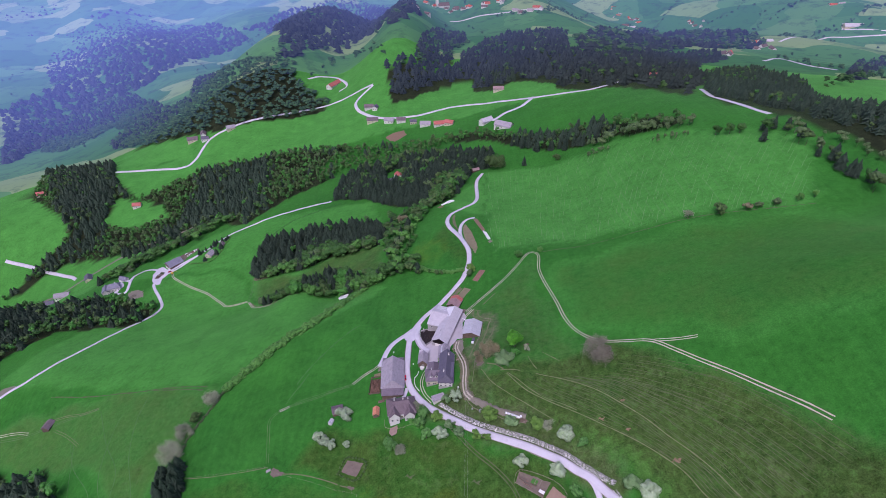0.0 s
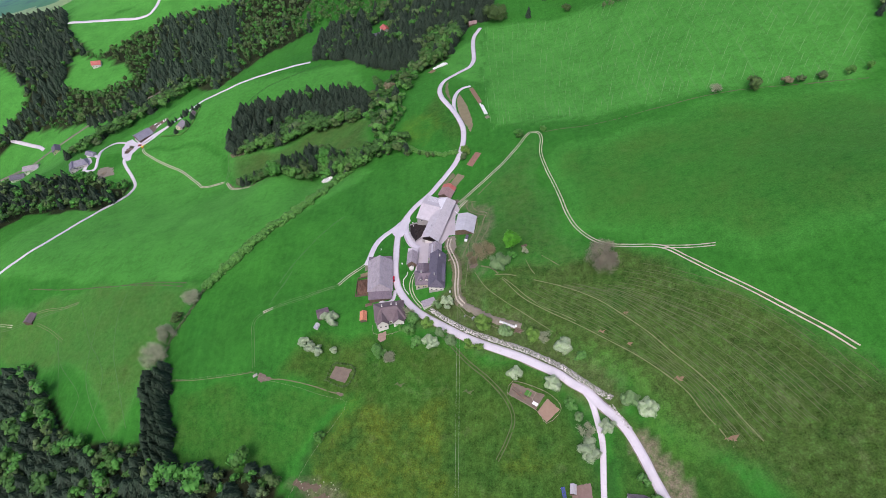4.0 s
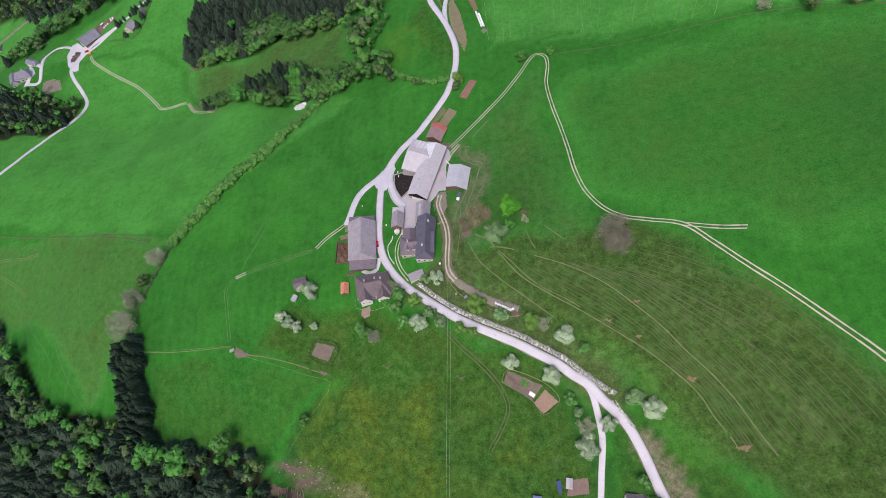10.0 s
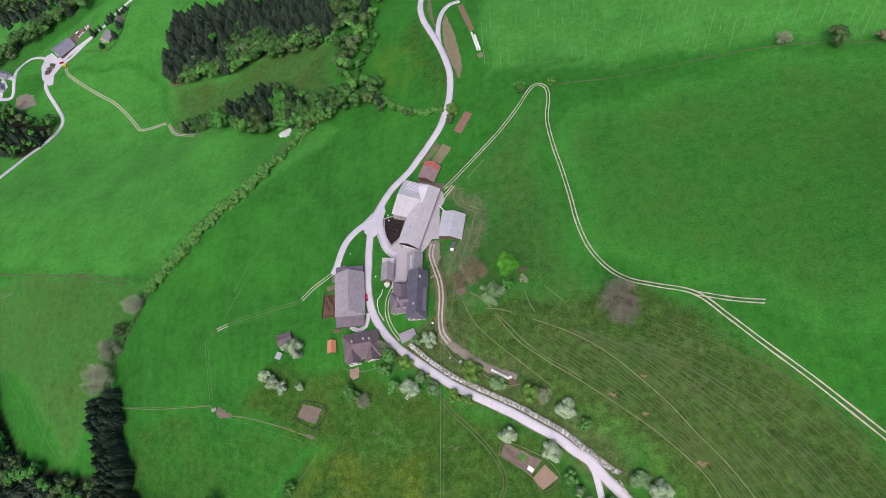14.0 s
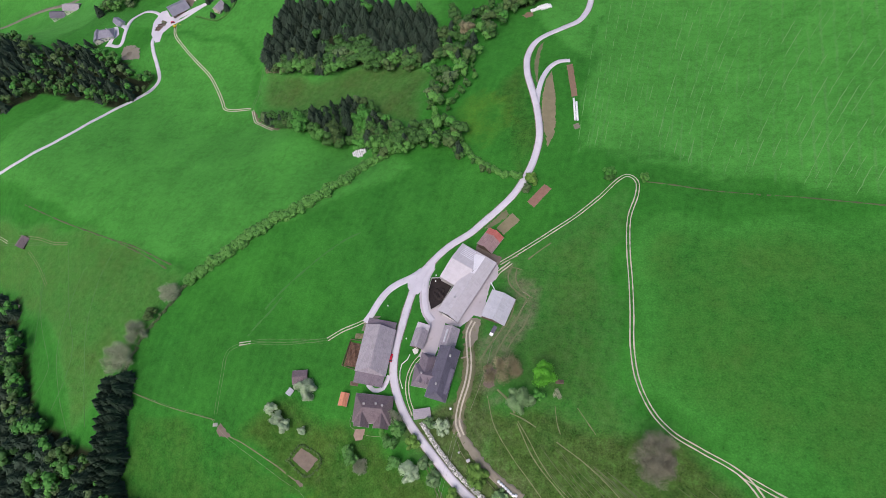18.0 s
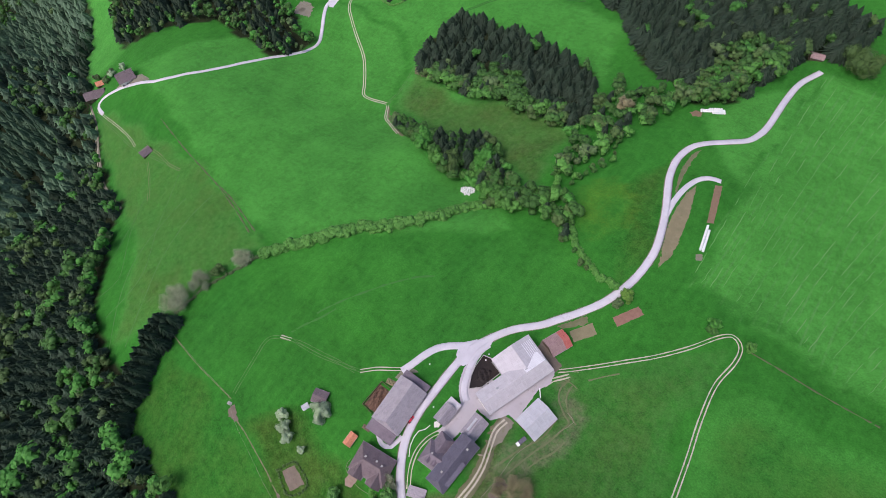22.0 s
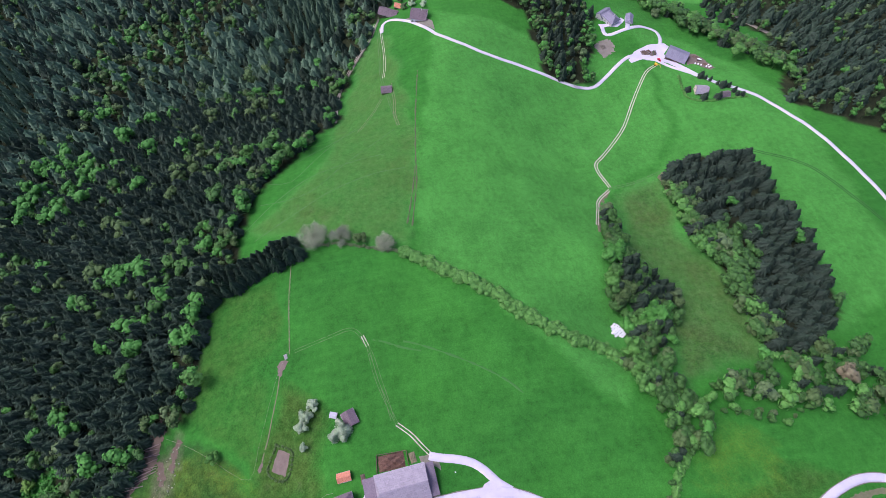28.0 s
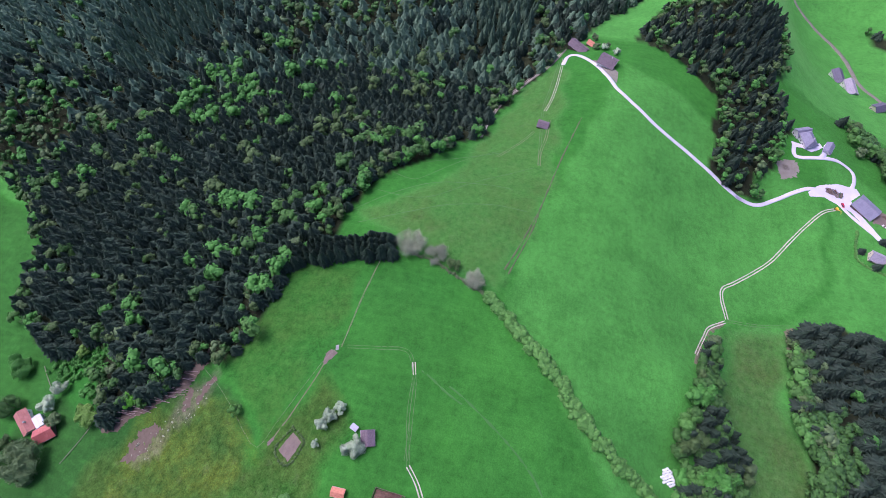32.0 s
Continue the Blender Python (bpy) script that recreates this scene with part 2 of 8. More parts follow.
SOLAR = surface("solar_cells", (0.03, 0.05, 0.16), (0.06, 0.09, 0.24), 1.0, 6, 0.25, bumpy=0.05, spec=0.6)
METAL = surface("galvanised_metal", (0.35, 0.35, 0.36), (0.50, 0.50, 0.52), 2, 10, 0.45, 0.6, bumpy=0.1)
CAR_RED = surface("red_car_paint", (0.55, 0.01, 0.03), (0.62, 0.015, 0.05), 2, 20, 0.25, bumpy=0.02, spec=0.6)
RUBBER = surface("tyre_rubber", (0.02, 0.02, 0.02), (0.035, 0.035, 0.035), 4, 20, 0.8, bumpy=0.2)
SLURRY_GABLE_DARK = surface("wet_dung_and_gable_dark", (0.014, 0.010, 0.010), (0.036, 0.026, 0.022), 0.6, 3, 0.6, bumpy=0.8, dist=0.2)
MANURE = surface("dung_heap", (0.055, 0.030, 0.022), (0.22, 0.13, 0.09), 0.9, 4, 0.95, bumpy=0.9, dist=0.25, stain=(0.36, 0.28, 0.20))
POST = surface("fence_wood", (0.22, 0.18, 0.14), (0.36, 0.31, 0.25), 2, 10, 0.9, bumpy=0.4)
PALE_GRASS = surface("pale_grass", (0.034, 0.150, 0.026), (0.058, 0.190, 0.038), 0.3, 2, 0.9, bumpy=0.3)
DEEP_GRASS = surface("deep_wheel_grass", (0.018, 0.085, 0.014), (0.030, 0.120, 0.020), 0.3, 2, 0.9, bumpy=0.3)
PASTURE_RUT = surface("flattened_pasture_grass", (0.050, 0.150, 0.034), (0.080, 0.185, 0.052), 0.5, 4, 0.9, bumpy=0.2)
MOWN_GRASS = surface("cut_grass", (0.085, 0.24, 0.06), (0.14, 0.31, 0.10), 0.3, 2, 0.9, bumpy=0.2)
GRASS_RUT = surface("pressed_grass", (0.070, 0.150, 0.045), (0.110, 0.190, 0.070), 0.5, 4, 0.9, bumpy=0.2)
WIRE = surface("line_wire", (0.30, 0.31, 0.28), (0.40, 0.41, 0.38), 2, 10, 0.5, 0.2, bumpy=0.02)


def ground_material():
    m, nt, b = tree_of("meadow_ground", 0.95, 0.0, 0.08)
    v = coords(nt)
    sep = nt.nodes.new("ShaderNodeSeparateColor")
    nt.links.new(attr(nt, "zone", "Color"), sep.inputs[0])
    olive, floor, dry = sep.outputs[0], sep.outputs[1], sep.outputs[2]
    sep2 = nt.nodes.new("ShaderNodeSeparateColor")
    nt.links.new(attr(nt, "crop", "Color"), sep2.inputs[0])
    bloom, stripe, lush = sep2.outputs[0], sep2.outputs[1], sep2.outputs[2]
    wide = ramp(nt, noise_of(nt, v, 0.012, 5, 0.6), 0.3, 0.7)
    mid = ramp(nt, noise_of(nt, v, 0.07, 5, 0.65), 0.3, 0.7)
    patch = noise_of(nt, v, 0.045, 5, 0.65)
    spot = noise_of(nt, v, 0.28, 5, 0.7)
    fine = noise_of(nt, v, 1.3, 4, 0.75)
    lanes = noise_of(nt, v, 0.30, 4, 0.6, ((1.0, 0.10, 1.0), -12))
    lanes2 = noise_of(nt, v, 0.22, 4, 0.6, ((0.10, 1.0, 1.0), 24))
    col = mix(nt, wide, (0.022, 0.135, 0.018), (0.036, 0.195, 0.022))
    col = mix(nt, calc(nt, "MULTIPLY", mid, 0.5), col, (0.034, 0.165, 0.022))
    # field tone; far off it also paints haze into the colour
    tone_and_haze = attr(nt, "tone_and_haze")
    col = mix(nt, ramp(nt, calc(nt, "ADD", tone_and_haze, calc(nt, "MULTIPLY", calc(nt, "SUBTRACT", patch, 0.5), calc(nt, "MINIMUM", calc(nt, "MULTIPLY", tone_and_haze, 3.0), 0.7))), 0.0, 1.0), col, (0.068, 0.278, 0.045))
    col = mix(nt, ramp(nt, calc(nt, "MULTIPLY", tone_and_haze, -1.0), 0.0, 1.0), col, (0.026, 0.090, 0.018))
    col = mix(nt, calc(nt, "MULTIPLY", ramp(nt, lanes, 0.48, 0.75), 0.28), col, (0.042, 0.205, 0.028))
    col = mix(nt, calc(nt, "MULTIPLY", ramp(nt, lanes2, 0.50, 0.75), 0.22), col, (0.018, 0.110, 0.016))
    # pasture: greyer, with an uneven border, tussocks and dry spots
    past = mix(nt, mid, (0.034, 0.080, 0.013), (0.052, 0.108, 0.018))
    past = mix(nt, calc(nt, "MULTIPLY", ramp(nt, spot, 0.48, 0.66), 0.7), past, (0.044, 0.114, 0.020))
    past = mix(nt, calc(nt, "MULTIPLY", ramp(nt, noise_of(nt, v, 0.12, 5, 0.7), 0.56, 0.74), 0.4), past, (0.115, 0.138, 0.062))
    border = calc(nt, "ADD", calc(nt, "MULTIPLY", calc(nt, "SUBTRACT", patch, 0.5), 1.3), calc(nt, "MULTIPLY", calc(nt, "SUBTRACT", spot, 0.5), 0.8))
    col = mix(nt, ramp(nt, calc(nt, "MULTIPLY", calc(nt, "ADD", olive, border), calc(nt, "MINIMUM", calc(nt, "MULTIPLY", olive, 4.0), 1.0)), 0.15, 0.95), col, past)
    col = mix(nt, calc(nt, "MULTIPLY", lush, ramp(nt, calc(nt, "ADD", patch, calc(nt, "MULTIPLY", spot, 0.5)), 0.42, 0.80)), col, (0.050, 0.156, 0.021))
    # mown stripes, running uphill
    wv = nt.nodes.new("ShaderNodeTexWave")
    mp = nt.nodes.new("ShaderNodeMapping")
    mp.inputs["Rotation"].default_value = (0, 0, radians(2))
    nt.links.new(v, mp.inputs["Vector"])
    nt.links.new(mp.outputs[0], wv.inputs["Vector"])
    wv.inputs["Scale"].default_value = 0.06
    wv.inputs["Distortion"].default_value = 1.2
    wv.inputs["Detail"].default_value = 3.0
    wv.inputs["Detail Scale"].default_value = 0.5
    worn = calc(nt, "MULTIPLY", ramp(nt, patch, 0.35, 0.6), ramp(nt, noise_of(nt, v, 0.12, 4, 0.65, ((1.0, 0.35, 1.0), 2)), 0.38, 0.58))
    col = mix(nt, calc(nt, "MULTIPLY", calc(nt, "MULTIPLY", ramp(nt, wv.outputs["Fac"], 0.82, 1.0), calc(nt, "MULTIPLY", stripe, worn)), 0.62), col, (0.095, 0.245, 0.070))
    # buttercups and dandelions
    fl = ramp(nt, noise_of(nt, v, 1.5, 5, 0.8), 0.36, 0.64)
    fl = calc(nt, "MULTIPLY", fl, ramp(nt, patch, 0.38, 0.6))
    col = mix(nt, calc(nt, "MULTIPLY", calc(nt, "MULTIPLY", fl, bloom), 0.38), col, (0.185, 0.205, 0.014))
    # pale flower heads in drifts
    dots = calc(nt, "MULTIPLY", ramp(nt, noise_of(nt, v, 1.0, 5, 0.8), 0.66, 0.72), ramp(nt, noise_of(nt, v, 0.035, 4, 0.7), 0.5, 0.62))
    col = mix(nt, calc(nt, "MULTIPLY", dots, 0.55), col, (0.30, 0.38, 0.22))
    # dry grass and bare earth, then the woodland floor
    col = mix(nt, calc(nt, "MULTIPLY", dry, ramp(nt, noise_of(nt, v, 0.3, 5, 0.7), 0.25, 0.6)), col, (0.19, 0.165, 0.115))
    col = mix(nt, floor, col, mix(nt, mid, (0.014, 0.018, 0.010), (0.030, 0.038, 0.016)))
    # grass tufts
    hsv = nt.nodes.new("ShaderNodeHueSaturation")
    rough_sward = calc(nt, "MULTIPLY", olive, calc(nt, "ADD", calc(nt, "MULTIPLY", calc(nt, "SUBTRACT", spot, 0.5), 1.1), calc(nt, "MULTIPLY", calc(nt, "SUBTRACT", fine, 0.5), 0.9)))
    put(nt, hsv.inputs["Value"], calc(nt, "ADD", calc(nt, "ADD", calc(nt, "ADD", rough_sward, calc(nt, "MULTIPLY", fine, 1.15)), calc(nt, "MULTIPLY", spot, 0.8)), calc(nt, "ADD", calc(nt, "MULTIPLY", patch, 0.5), calc(nt, "ADD", calc(nt, "MULTIPLY", lanes, 0.3), -0.37))))
    put(nt, hsv.inputs["Color"], col)
    put(nt, b.inputs["Base Color"], hsv.outputs[0])
    b.inputs["Sheen Weight"].default_value = 0.26
    b.inputs["Sheen Roughness"].default_value = 0.32
    b.inputs["Sheen Tint"].default_value = (0.40, 0.85, 0.28, 1)
    bump(nt, b, fine, 0.5, 0.35)
    return m


GROUND = ground_material()


def haze_emission(nt, b, v):
    """Air haze painted as pale blue emission, growing with distance and towards the deep valley."""
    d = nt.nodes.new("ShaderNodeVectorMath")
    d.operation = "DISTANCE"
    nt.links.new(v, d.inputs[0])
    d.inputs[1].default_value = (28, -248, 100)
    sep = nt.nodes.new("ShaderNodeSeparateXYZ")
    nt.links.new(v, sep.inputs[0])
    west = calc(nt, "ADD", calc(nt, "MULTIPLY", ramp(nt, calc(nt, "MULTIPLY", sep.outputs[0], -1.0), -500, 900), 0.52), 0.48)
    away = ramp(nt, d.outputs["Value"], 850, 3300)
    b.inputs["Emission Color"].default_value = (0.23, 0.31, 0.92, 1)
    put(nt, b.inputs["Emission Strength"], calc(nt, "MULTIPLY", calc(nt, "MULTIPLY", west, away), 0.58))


def distant_land():
    """Far fields as patches of several greens with darker borders."""
    m, nt, b = tree_of("distant_fields", 0.95, 0.0, 0.05)
    v = coords(nt)
    cells = nt.nodes.new("ShaderNodeTexVoronoi")
    cells.inputs["Scale"].default_value = 0.0062
    bent = nt.nodes.new("ShaderNodeVectorMath")
    bent.operation = "ADD"
    wobble = nt.nodes.new("ShaderNodeTexNoise")
    wobble.inputs["Scale"].default_value = 0.006
    nt.links.new(v, wobble.inputs["Vector"])
    far = nt.nodes.new("ShaderNodeVectorMath")
    far.operation = "SCALE"
    far.inputs["Scale"].default_value = 130
    nt.links.new(wobble.outputs["Color"], far.inputs[0])
    nt.links.new(v, bent.inputs[0])
    nt.links.new(far.outputs[0], bent.inputs[1])
    nt.links.new(bent.outputs[0], cells.inputs["Vector"])
    sep = nt.nodes.new("ShaderNodeSeparateColor")
    nt.links.new(cells.outputs["Color"], sep.inputs[0])
    col = mix(nt, sep.outputs[0], (0.040, 0.150, 0.030), (0.085, 0.230, 0.055))
    col = mix(nt, ramp(nt, sep.outputs[1], 0.72, 0.8), col, (0.20, 0.30, 0.10))
    col = mix(nt, calc(nt, "MULTIPLY", ramp(nt, noise_of(nt, v, 0.02, 5, 0.7), 0.52, 0.66), 0.7), col, (0.032, 0.085, 0.026))
    put(nt, b.inputs["Base Color"], col)
    haze_emission(nt, b, v)
    return m


def distant_tree(name, a, b2):
    m, nt, b = tree_of(name, 0.8, 0.0, 0.1)
    v = coords(nt)
    put(nt, b.inputs["Base Color"], mix(nt, attr(nt, "tint"), a, b2))
    haze_emission(nt, b, v)
    return m


# far fields and trees carry the painted haze in their emission
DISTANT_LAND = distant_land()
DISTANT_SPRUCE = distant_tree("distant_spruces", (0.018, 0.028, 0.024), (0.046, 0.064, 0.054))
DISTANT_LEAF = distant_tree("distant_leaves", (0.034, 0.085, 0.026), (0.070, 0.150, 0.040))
GX = np.array([-2500, -1200, -600, -350, -200, -80, 30, 140, 260, 500, 1500], float)
GY = np.array([-350, -130, -30, 70, 170, 300, 500, 850, 2600], float)
GZ = np.array([
    [-400, -257, -190, -150, -119, -105, -79, -30, 41, 145, 60],
    [-414, -273, -185, -133, -82, -42, -24, 15, 119, 170, 60],
    [-416, -296, -179, -135, -58, -22, 8, 50, 121, 142, 38],
    [-433, -300, -218, -98, -60, -24, 1, 36, 81, 146, 56],
    [-453, -281, -135, -114, -90, -48, -4, 15, 78, 129, 64],
    [-449, -319, -251, -131, -86, -56, -26, -7, 66, 69, 20],
    [-451, -287, -190, -137, -100, -76, -48, -11, 29, 34, -40],
    [-439, -327, -192, -67, -84, -21, -53, -40, -20, -39, -93],
    [-390, -339, -278, -330, -300, -288, -270, -165, -114, -234, -161],
], float)
KNOLLS = [(-348, 247, 5.7, 25), (-280, 192, -4.2, 25), (-196, 171, 3.5, 25), (-68, 134, -5.4, 25), (-111, 137, 5.6, 25), (65, -8, 4.6, 25), (-301, 277, -2.9, 25), (-161, 159, -2.3, 25), (-29, -57, -3.6, 25), (-240, 306, 2.2, 25), (109, 121, 2.7, 25), (-68, 134, -2.9, 25), (-111, 137, 3, 25), (-46, -30, 2.8, 25), (-23, -146, 2.6, 25), (-1, 36, 1.8, 25)]

# ---- the land ----
def weights(grid, x):
    """Weights of the grid lines for smooth interpolation at x."""
    x = np.clip(np.asarray(x, float), grid[0], grid[-1])
    n, h = len(grid), np.diff(grid)
    i = np.clip(np.searchsorted(grid, x, side="right") - 1, 0, n - 2)
    slope = np.zeros((n, n))
    slope[0, :2], slope[-1, -2:] = (-1 / h[0], 1 / h[0]), (-1 / h[-1], 1 / h[-1])
    for k in range(1, n - 1):
        a = h[k] / (h[k - 1] + h[k])
        slope[k, k - 1], slope[k, k], slope[k, k + 1] = -a / h[k - 1], a / h[k - 1] - (1 - a) / h[k], (1 - a) / h[k]
    u, step, r = (x - grid[i]) / h[i], h[i], np.arange(len(x))
    w = np.zeros((len(x), n))
    w[r, i] += 2 * u**3 - 3 * u**2 + 1
    w[r, i + 1] += -2 * u**3 + 3 * u**2
    return w + ((u**3 - 2 * u**2 + u) * step)[:, None] * slope[i] + ((u**3 - u**2) * step)[:, None] * slope[i + 1]


def ground(x, y):
    """The land's height, for arrays."""
    x, y = np.broadcast_arrays(np.atleast_1d(np.asarray(x, float)), np.atleast_1d(np.asarray(y, float)))
    shape, x, y = x.shape, x.ravel(), y.ravel()
    z = ((weights(GY, y) @ GZ) * weights(GX, x)).sum(1)
    for kx, ky, rise, reach in KNOLLS:
        z = z + rise * np.exp(-((x - kx) ** 2 + (y - ky) ** 2) / reach**2)
    z = z + 0.35 * np.sin(x / 11 + 1.3 * np.sin(y / 17)) * np.sin(y / 13 + 0.7) + 0.15 * np.sin(x / 4.1 + y / 5.3)
    far = np.clip((np.hypot(x, y - 200) - 800) / 900, 0, 1)
    z = z + far * (34 * np.sin(x / 210 + 0.8) * np.sin(y / 260 + 0.3) + 16 * np.sin(x / 97 + y / 140))
    rim = np.clip((np.hypot(x, y) - 3100) / 1900, 0, 1)
    return (z + rim * rim * 520).reshape(shape)


def level(x, y):
    return float(ground(x, y)[0])


def inside(px, py, ring):
    """Which points lie inside a ring of corners."""
    res = np.zeros(px.shape, bool)
    n = len(ring)
    for k in range(n):
        (x1, y1), (x2, y2) = ring[k], ring[(k + 1) % n]
        if y1 != y2:
            res ^= ((y1 > py) != (y2 > py)) & (px < (x2 - x1) * (py - y1) / (y2 - y1) + x1)
    return res


def edge_gap(p, ring):
    """Each point's distance from a ring's outline."""
    best = np.full(len(p), 1e9)
    for k in range(len(ring)):
        a, b = np.array(ring[k], float), np.array(ring[(k + 1) % len(ring)], float)
        t = np.clip(((p - a) @ (b - a)) / ((b - a) @ (b - a) + 1e-9), 0, 1)
        best = np.minimum(best, np.hypot(*(p - a - t[:, None] * (b - a)).T))
    return best


def lines(pieces):
    out = [pieces[0][0]]
    for a, b, step in pieces:
        n = max(1, round((b - a) / step))
        out += list(a + (b - a) * np.arange(1, n + 1) / n)
    return np.array(out)


def mesh_of(name, co, faces, material=None, smooth=False, tint=None):
    """A mesh from arrays: corners, and triangles or quads of one kind."""
    co, faces = np.asarray(co, np.float32), np.asarray(faces, np.int32)
    me = bpy.data.meshes.new(name)
    k = faces.shape[1]
    me.vertices.add(len(co))
    me.vertices.foreach_set("co", co.ravel())
    me.loops.add(faces.size)
    me.loops.foreach_set("vertex_index", faces.ravel())
    me.polygons.add(len(faces))
    me.polygons.foreach_set("loop_start", np.arange(0, faces.size, k, dtype=np.int32))
    me.polygons.foreach_set("use_smooth", np.full(len(faces), smooth))
    me.update(calc_edges=True)
    if tint is not None:
        a = me.attributes.new("tint", "FLOAT", "POINT")
        a.data.foreach_set("value", np.asarray(tint, np.float32))
    if material:
        me.materials.append(material)
    return me


# plan of the woods, as rings of corners
WOOD_WEST = [(-345, 5), (-339, 2), (-300, -16), (-270, -15), (-255, -33), (-231, -50), (-214, -67), (-193, -81), (-171, -84),
             (-159, -82), (-133, -95), (-118, -101), (-95, -103), (-72, -104), (-59, -107), (-56, -120), (-47, -127), (-35, -133), (-23, -146), (-12, -160),
             (-30, -178), (-52, -190), (-33.2, -206.4), (-40.3, -236.1), (-48.5, -267), (-62.7, -275.8), (-95.5, -287.7), (-124, -321), (-150, -369), (-200, -330), (-260, -250), (-330, -150)]
WOOD_BEYOND = [(-424, 42), (-399, 24), (-367, 15), (-345, 5), (-330, -150), (-260, -250), (-200, -330), (-124, -321), (-150, -369), (-203, -488), (-420, -720), (-800, -640), (-1050, -400), (-1050, 150), (-760, 260), (-600, 150), (-470, 60)]
WOOD_COPSE = [(-177, 212), (-160, 211), (-141.3, 210.9), (-119.5, 209.9), (-99.1, 212.4), (-80.6, 210.6), (-63.1, 213.9), (-47.2, 209.7), (-39.4, 214.1), (-35.5, 234.3), (-48.2, 255.4), (-67.2, 269.7), (-88.3, 274.8), (-103.3, 275.8), (-119.1, 279.6), (-140.6, 276.2), (-159, 276), (-178, 274), (-182, 265), (-187, 248), (-184, 224)]
WOOD_NORTH = [(-116, 356), (-71, 340), (-61, 325), (-19, 284.6), (-2.1, 281), (12.1, 266.9), (35.9, 279.9), (44, 316), (51, 344), (63, 356), (82, 363), (85, 401), (-26, 469), (-88, 456), (-115, 406)]
WOOD_GORGE = [(-640, 372), (-541, 407), (-378.1, 354.3), (-341.4, 355.7), (-316.9, 368.3), (-296.9, 365.4), (-273.5, 369.4), (-237.6, 337), (-225.3, 338.2), (-214.1, 352.9), (-200.8, 374.4), (-186.2, 390.8), (-110, 460), (-42, 475), (59, 468), (87, 445), (143, 380),
              (203, 325), (256, 268), (266, 285), (204, 380), (172, 405), (109, 452), (59, 500), (-60, 520), (-174, 560), (-242, 575), (-384, 560), (-470, 510), (-600, 640), (-760, 700), (-690, 570), (-560, 480), (-567, 449)]
WOOD_MILL = [(-333, 160), (-301, 157), (-293, 168), (-282, 180), (-283, 197), (-304, 196), (-329, 211), (-366, 223), (-397, 215), (-410, 207), (-435, 225), (-513, 229), (-494, 114), (-432, 88), (-394, 135), (-377, 159)]
WOOD_RIGHT = [(399, 550), (470, 640), (560, 700), (520, 600), (519, 517), (440, 350), (390, 213), (385, 154), (372, 110), (352, 90), (345, 134), (340, 183), (336, 219), (328, 270), (312, 313), (318, 359)]
WOOD_FAR_CREST = [(-70, 656), (-75, 719), (-89, 779), (-50, 804), (-2, 810), (35, 850), (79, 1001), (176, 1177), (262, 1190), (327, 1196), (268, 894), (282, 738), (360, 838), (500, 966), (640, 1050), (608, 912), (500, 800), (407, 602), (364, 471), (298, 358), (278, 472), (239, 519), (200, 558), (191, 626), (140, 689), (112, 666), (73, 684), (74, 756), (24, 739), (-33, 678)]
WOOD_FAR_KNOB = [(-35, 825), (-36, 955), (7, 1256), (71, 1342), (75, 1080), (35, 993), (35, 885)]
WOOD_FAR_SLOPE = [(-1000, 1013), (-1119, 1184), (-1180, 1409), (-1132, 1501), (-988, 1463), (-839, 1288), (-640, 1017), (-595, 1039), (-702, 1341), (-436, 970), (-332, 925), (-295, 923), (-282, 852), (-241, 811), (-198, 755), (-202, 718), (-269, 695), (-328, 683), (-400, 676), (-488, 700), (-567, 734), (-671, 813), (-738, 902), (-759, 999), (-853, 1109), (-877, 1039), (-901, 959)]
WOOD_FAR_LEFT = [(-814, 777), (-595, 674), (-524, 552), (-508, 489), (-567, 468), (-626, 533)]
# the farthest woods, on the backdrop
WOOD_PLATEAU = [(-1927, 2366), (-1738, 2433), (-1557, 2465), (-1429, 2703), (-1069, 2385), (-756, 1978), (-780, 1872), (-850, 1797), (-887, 1709), (-910, 1602), (-939, 1466), (-1118, 1436), (-1130, 1297), (-1033, 1038), (-998, 879), (-1425, 1455), (-1393, 1577), (-1404, 1708), (-1609, 1973), (-1731, 2239), (-1618, 2227), (-1727, 2356)]
WOOD_DOME = [(-813, 2092), (-731, 2143), (-716, 2457), (-599, 2535), (-405, 2674), (-242, 2726), (-45, 1198), (-88, 1017), (-162, 1195), (-196, 1218), (-231, 1085), (-274, 1040), (-295, 966), (-326, 900), (-350, 1048), (-699, 2025)]
WOOD_BELT = [(324, 1081), (458, 1408), (707, 1759), (736, 1619), (994, 1917), (926, 1426), (905, 1318), (755, 1194), (613, 1134), (497, 963), (360, 838), (279, 768)]
WOOD_BEHIND = [(-2380, 2886), (-2251, 2967), (-1966, 2807), (-1931, 2686), (-2050, 2635), (-2135, 2512)]
WOOD_LOW = [(-1713, 2558), (-1606, 2679), (-1538, 2814), (-1476, 2685), (-1646, 2478)]
WOOD_EDGE = [(619, 571), (981, 1055), (1088, 1120), (1015, 1014), (668, 604)]
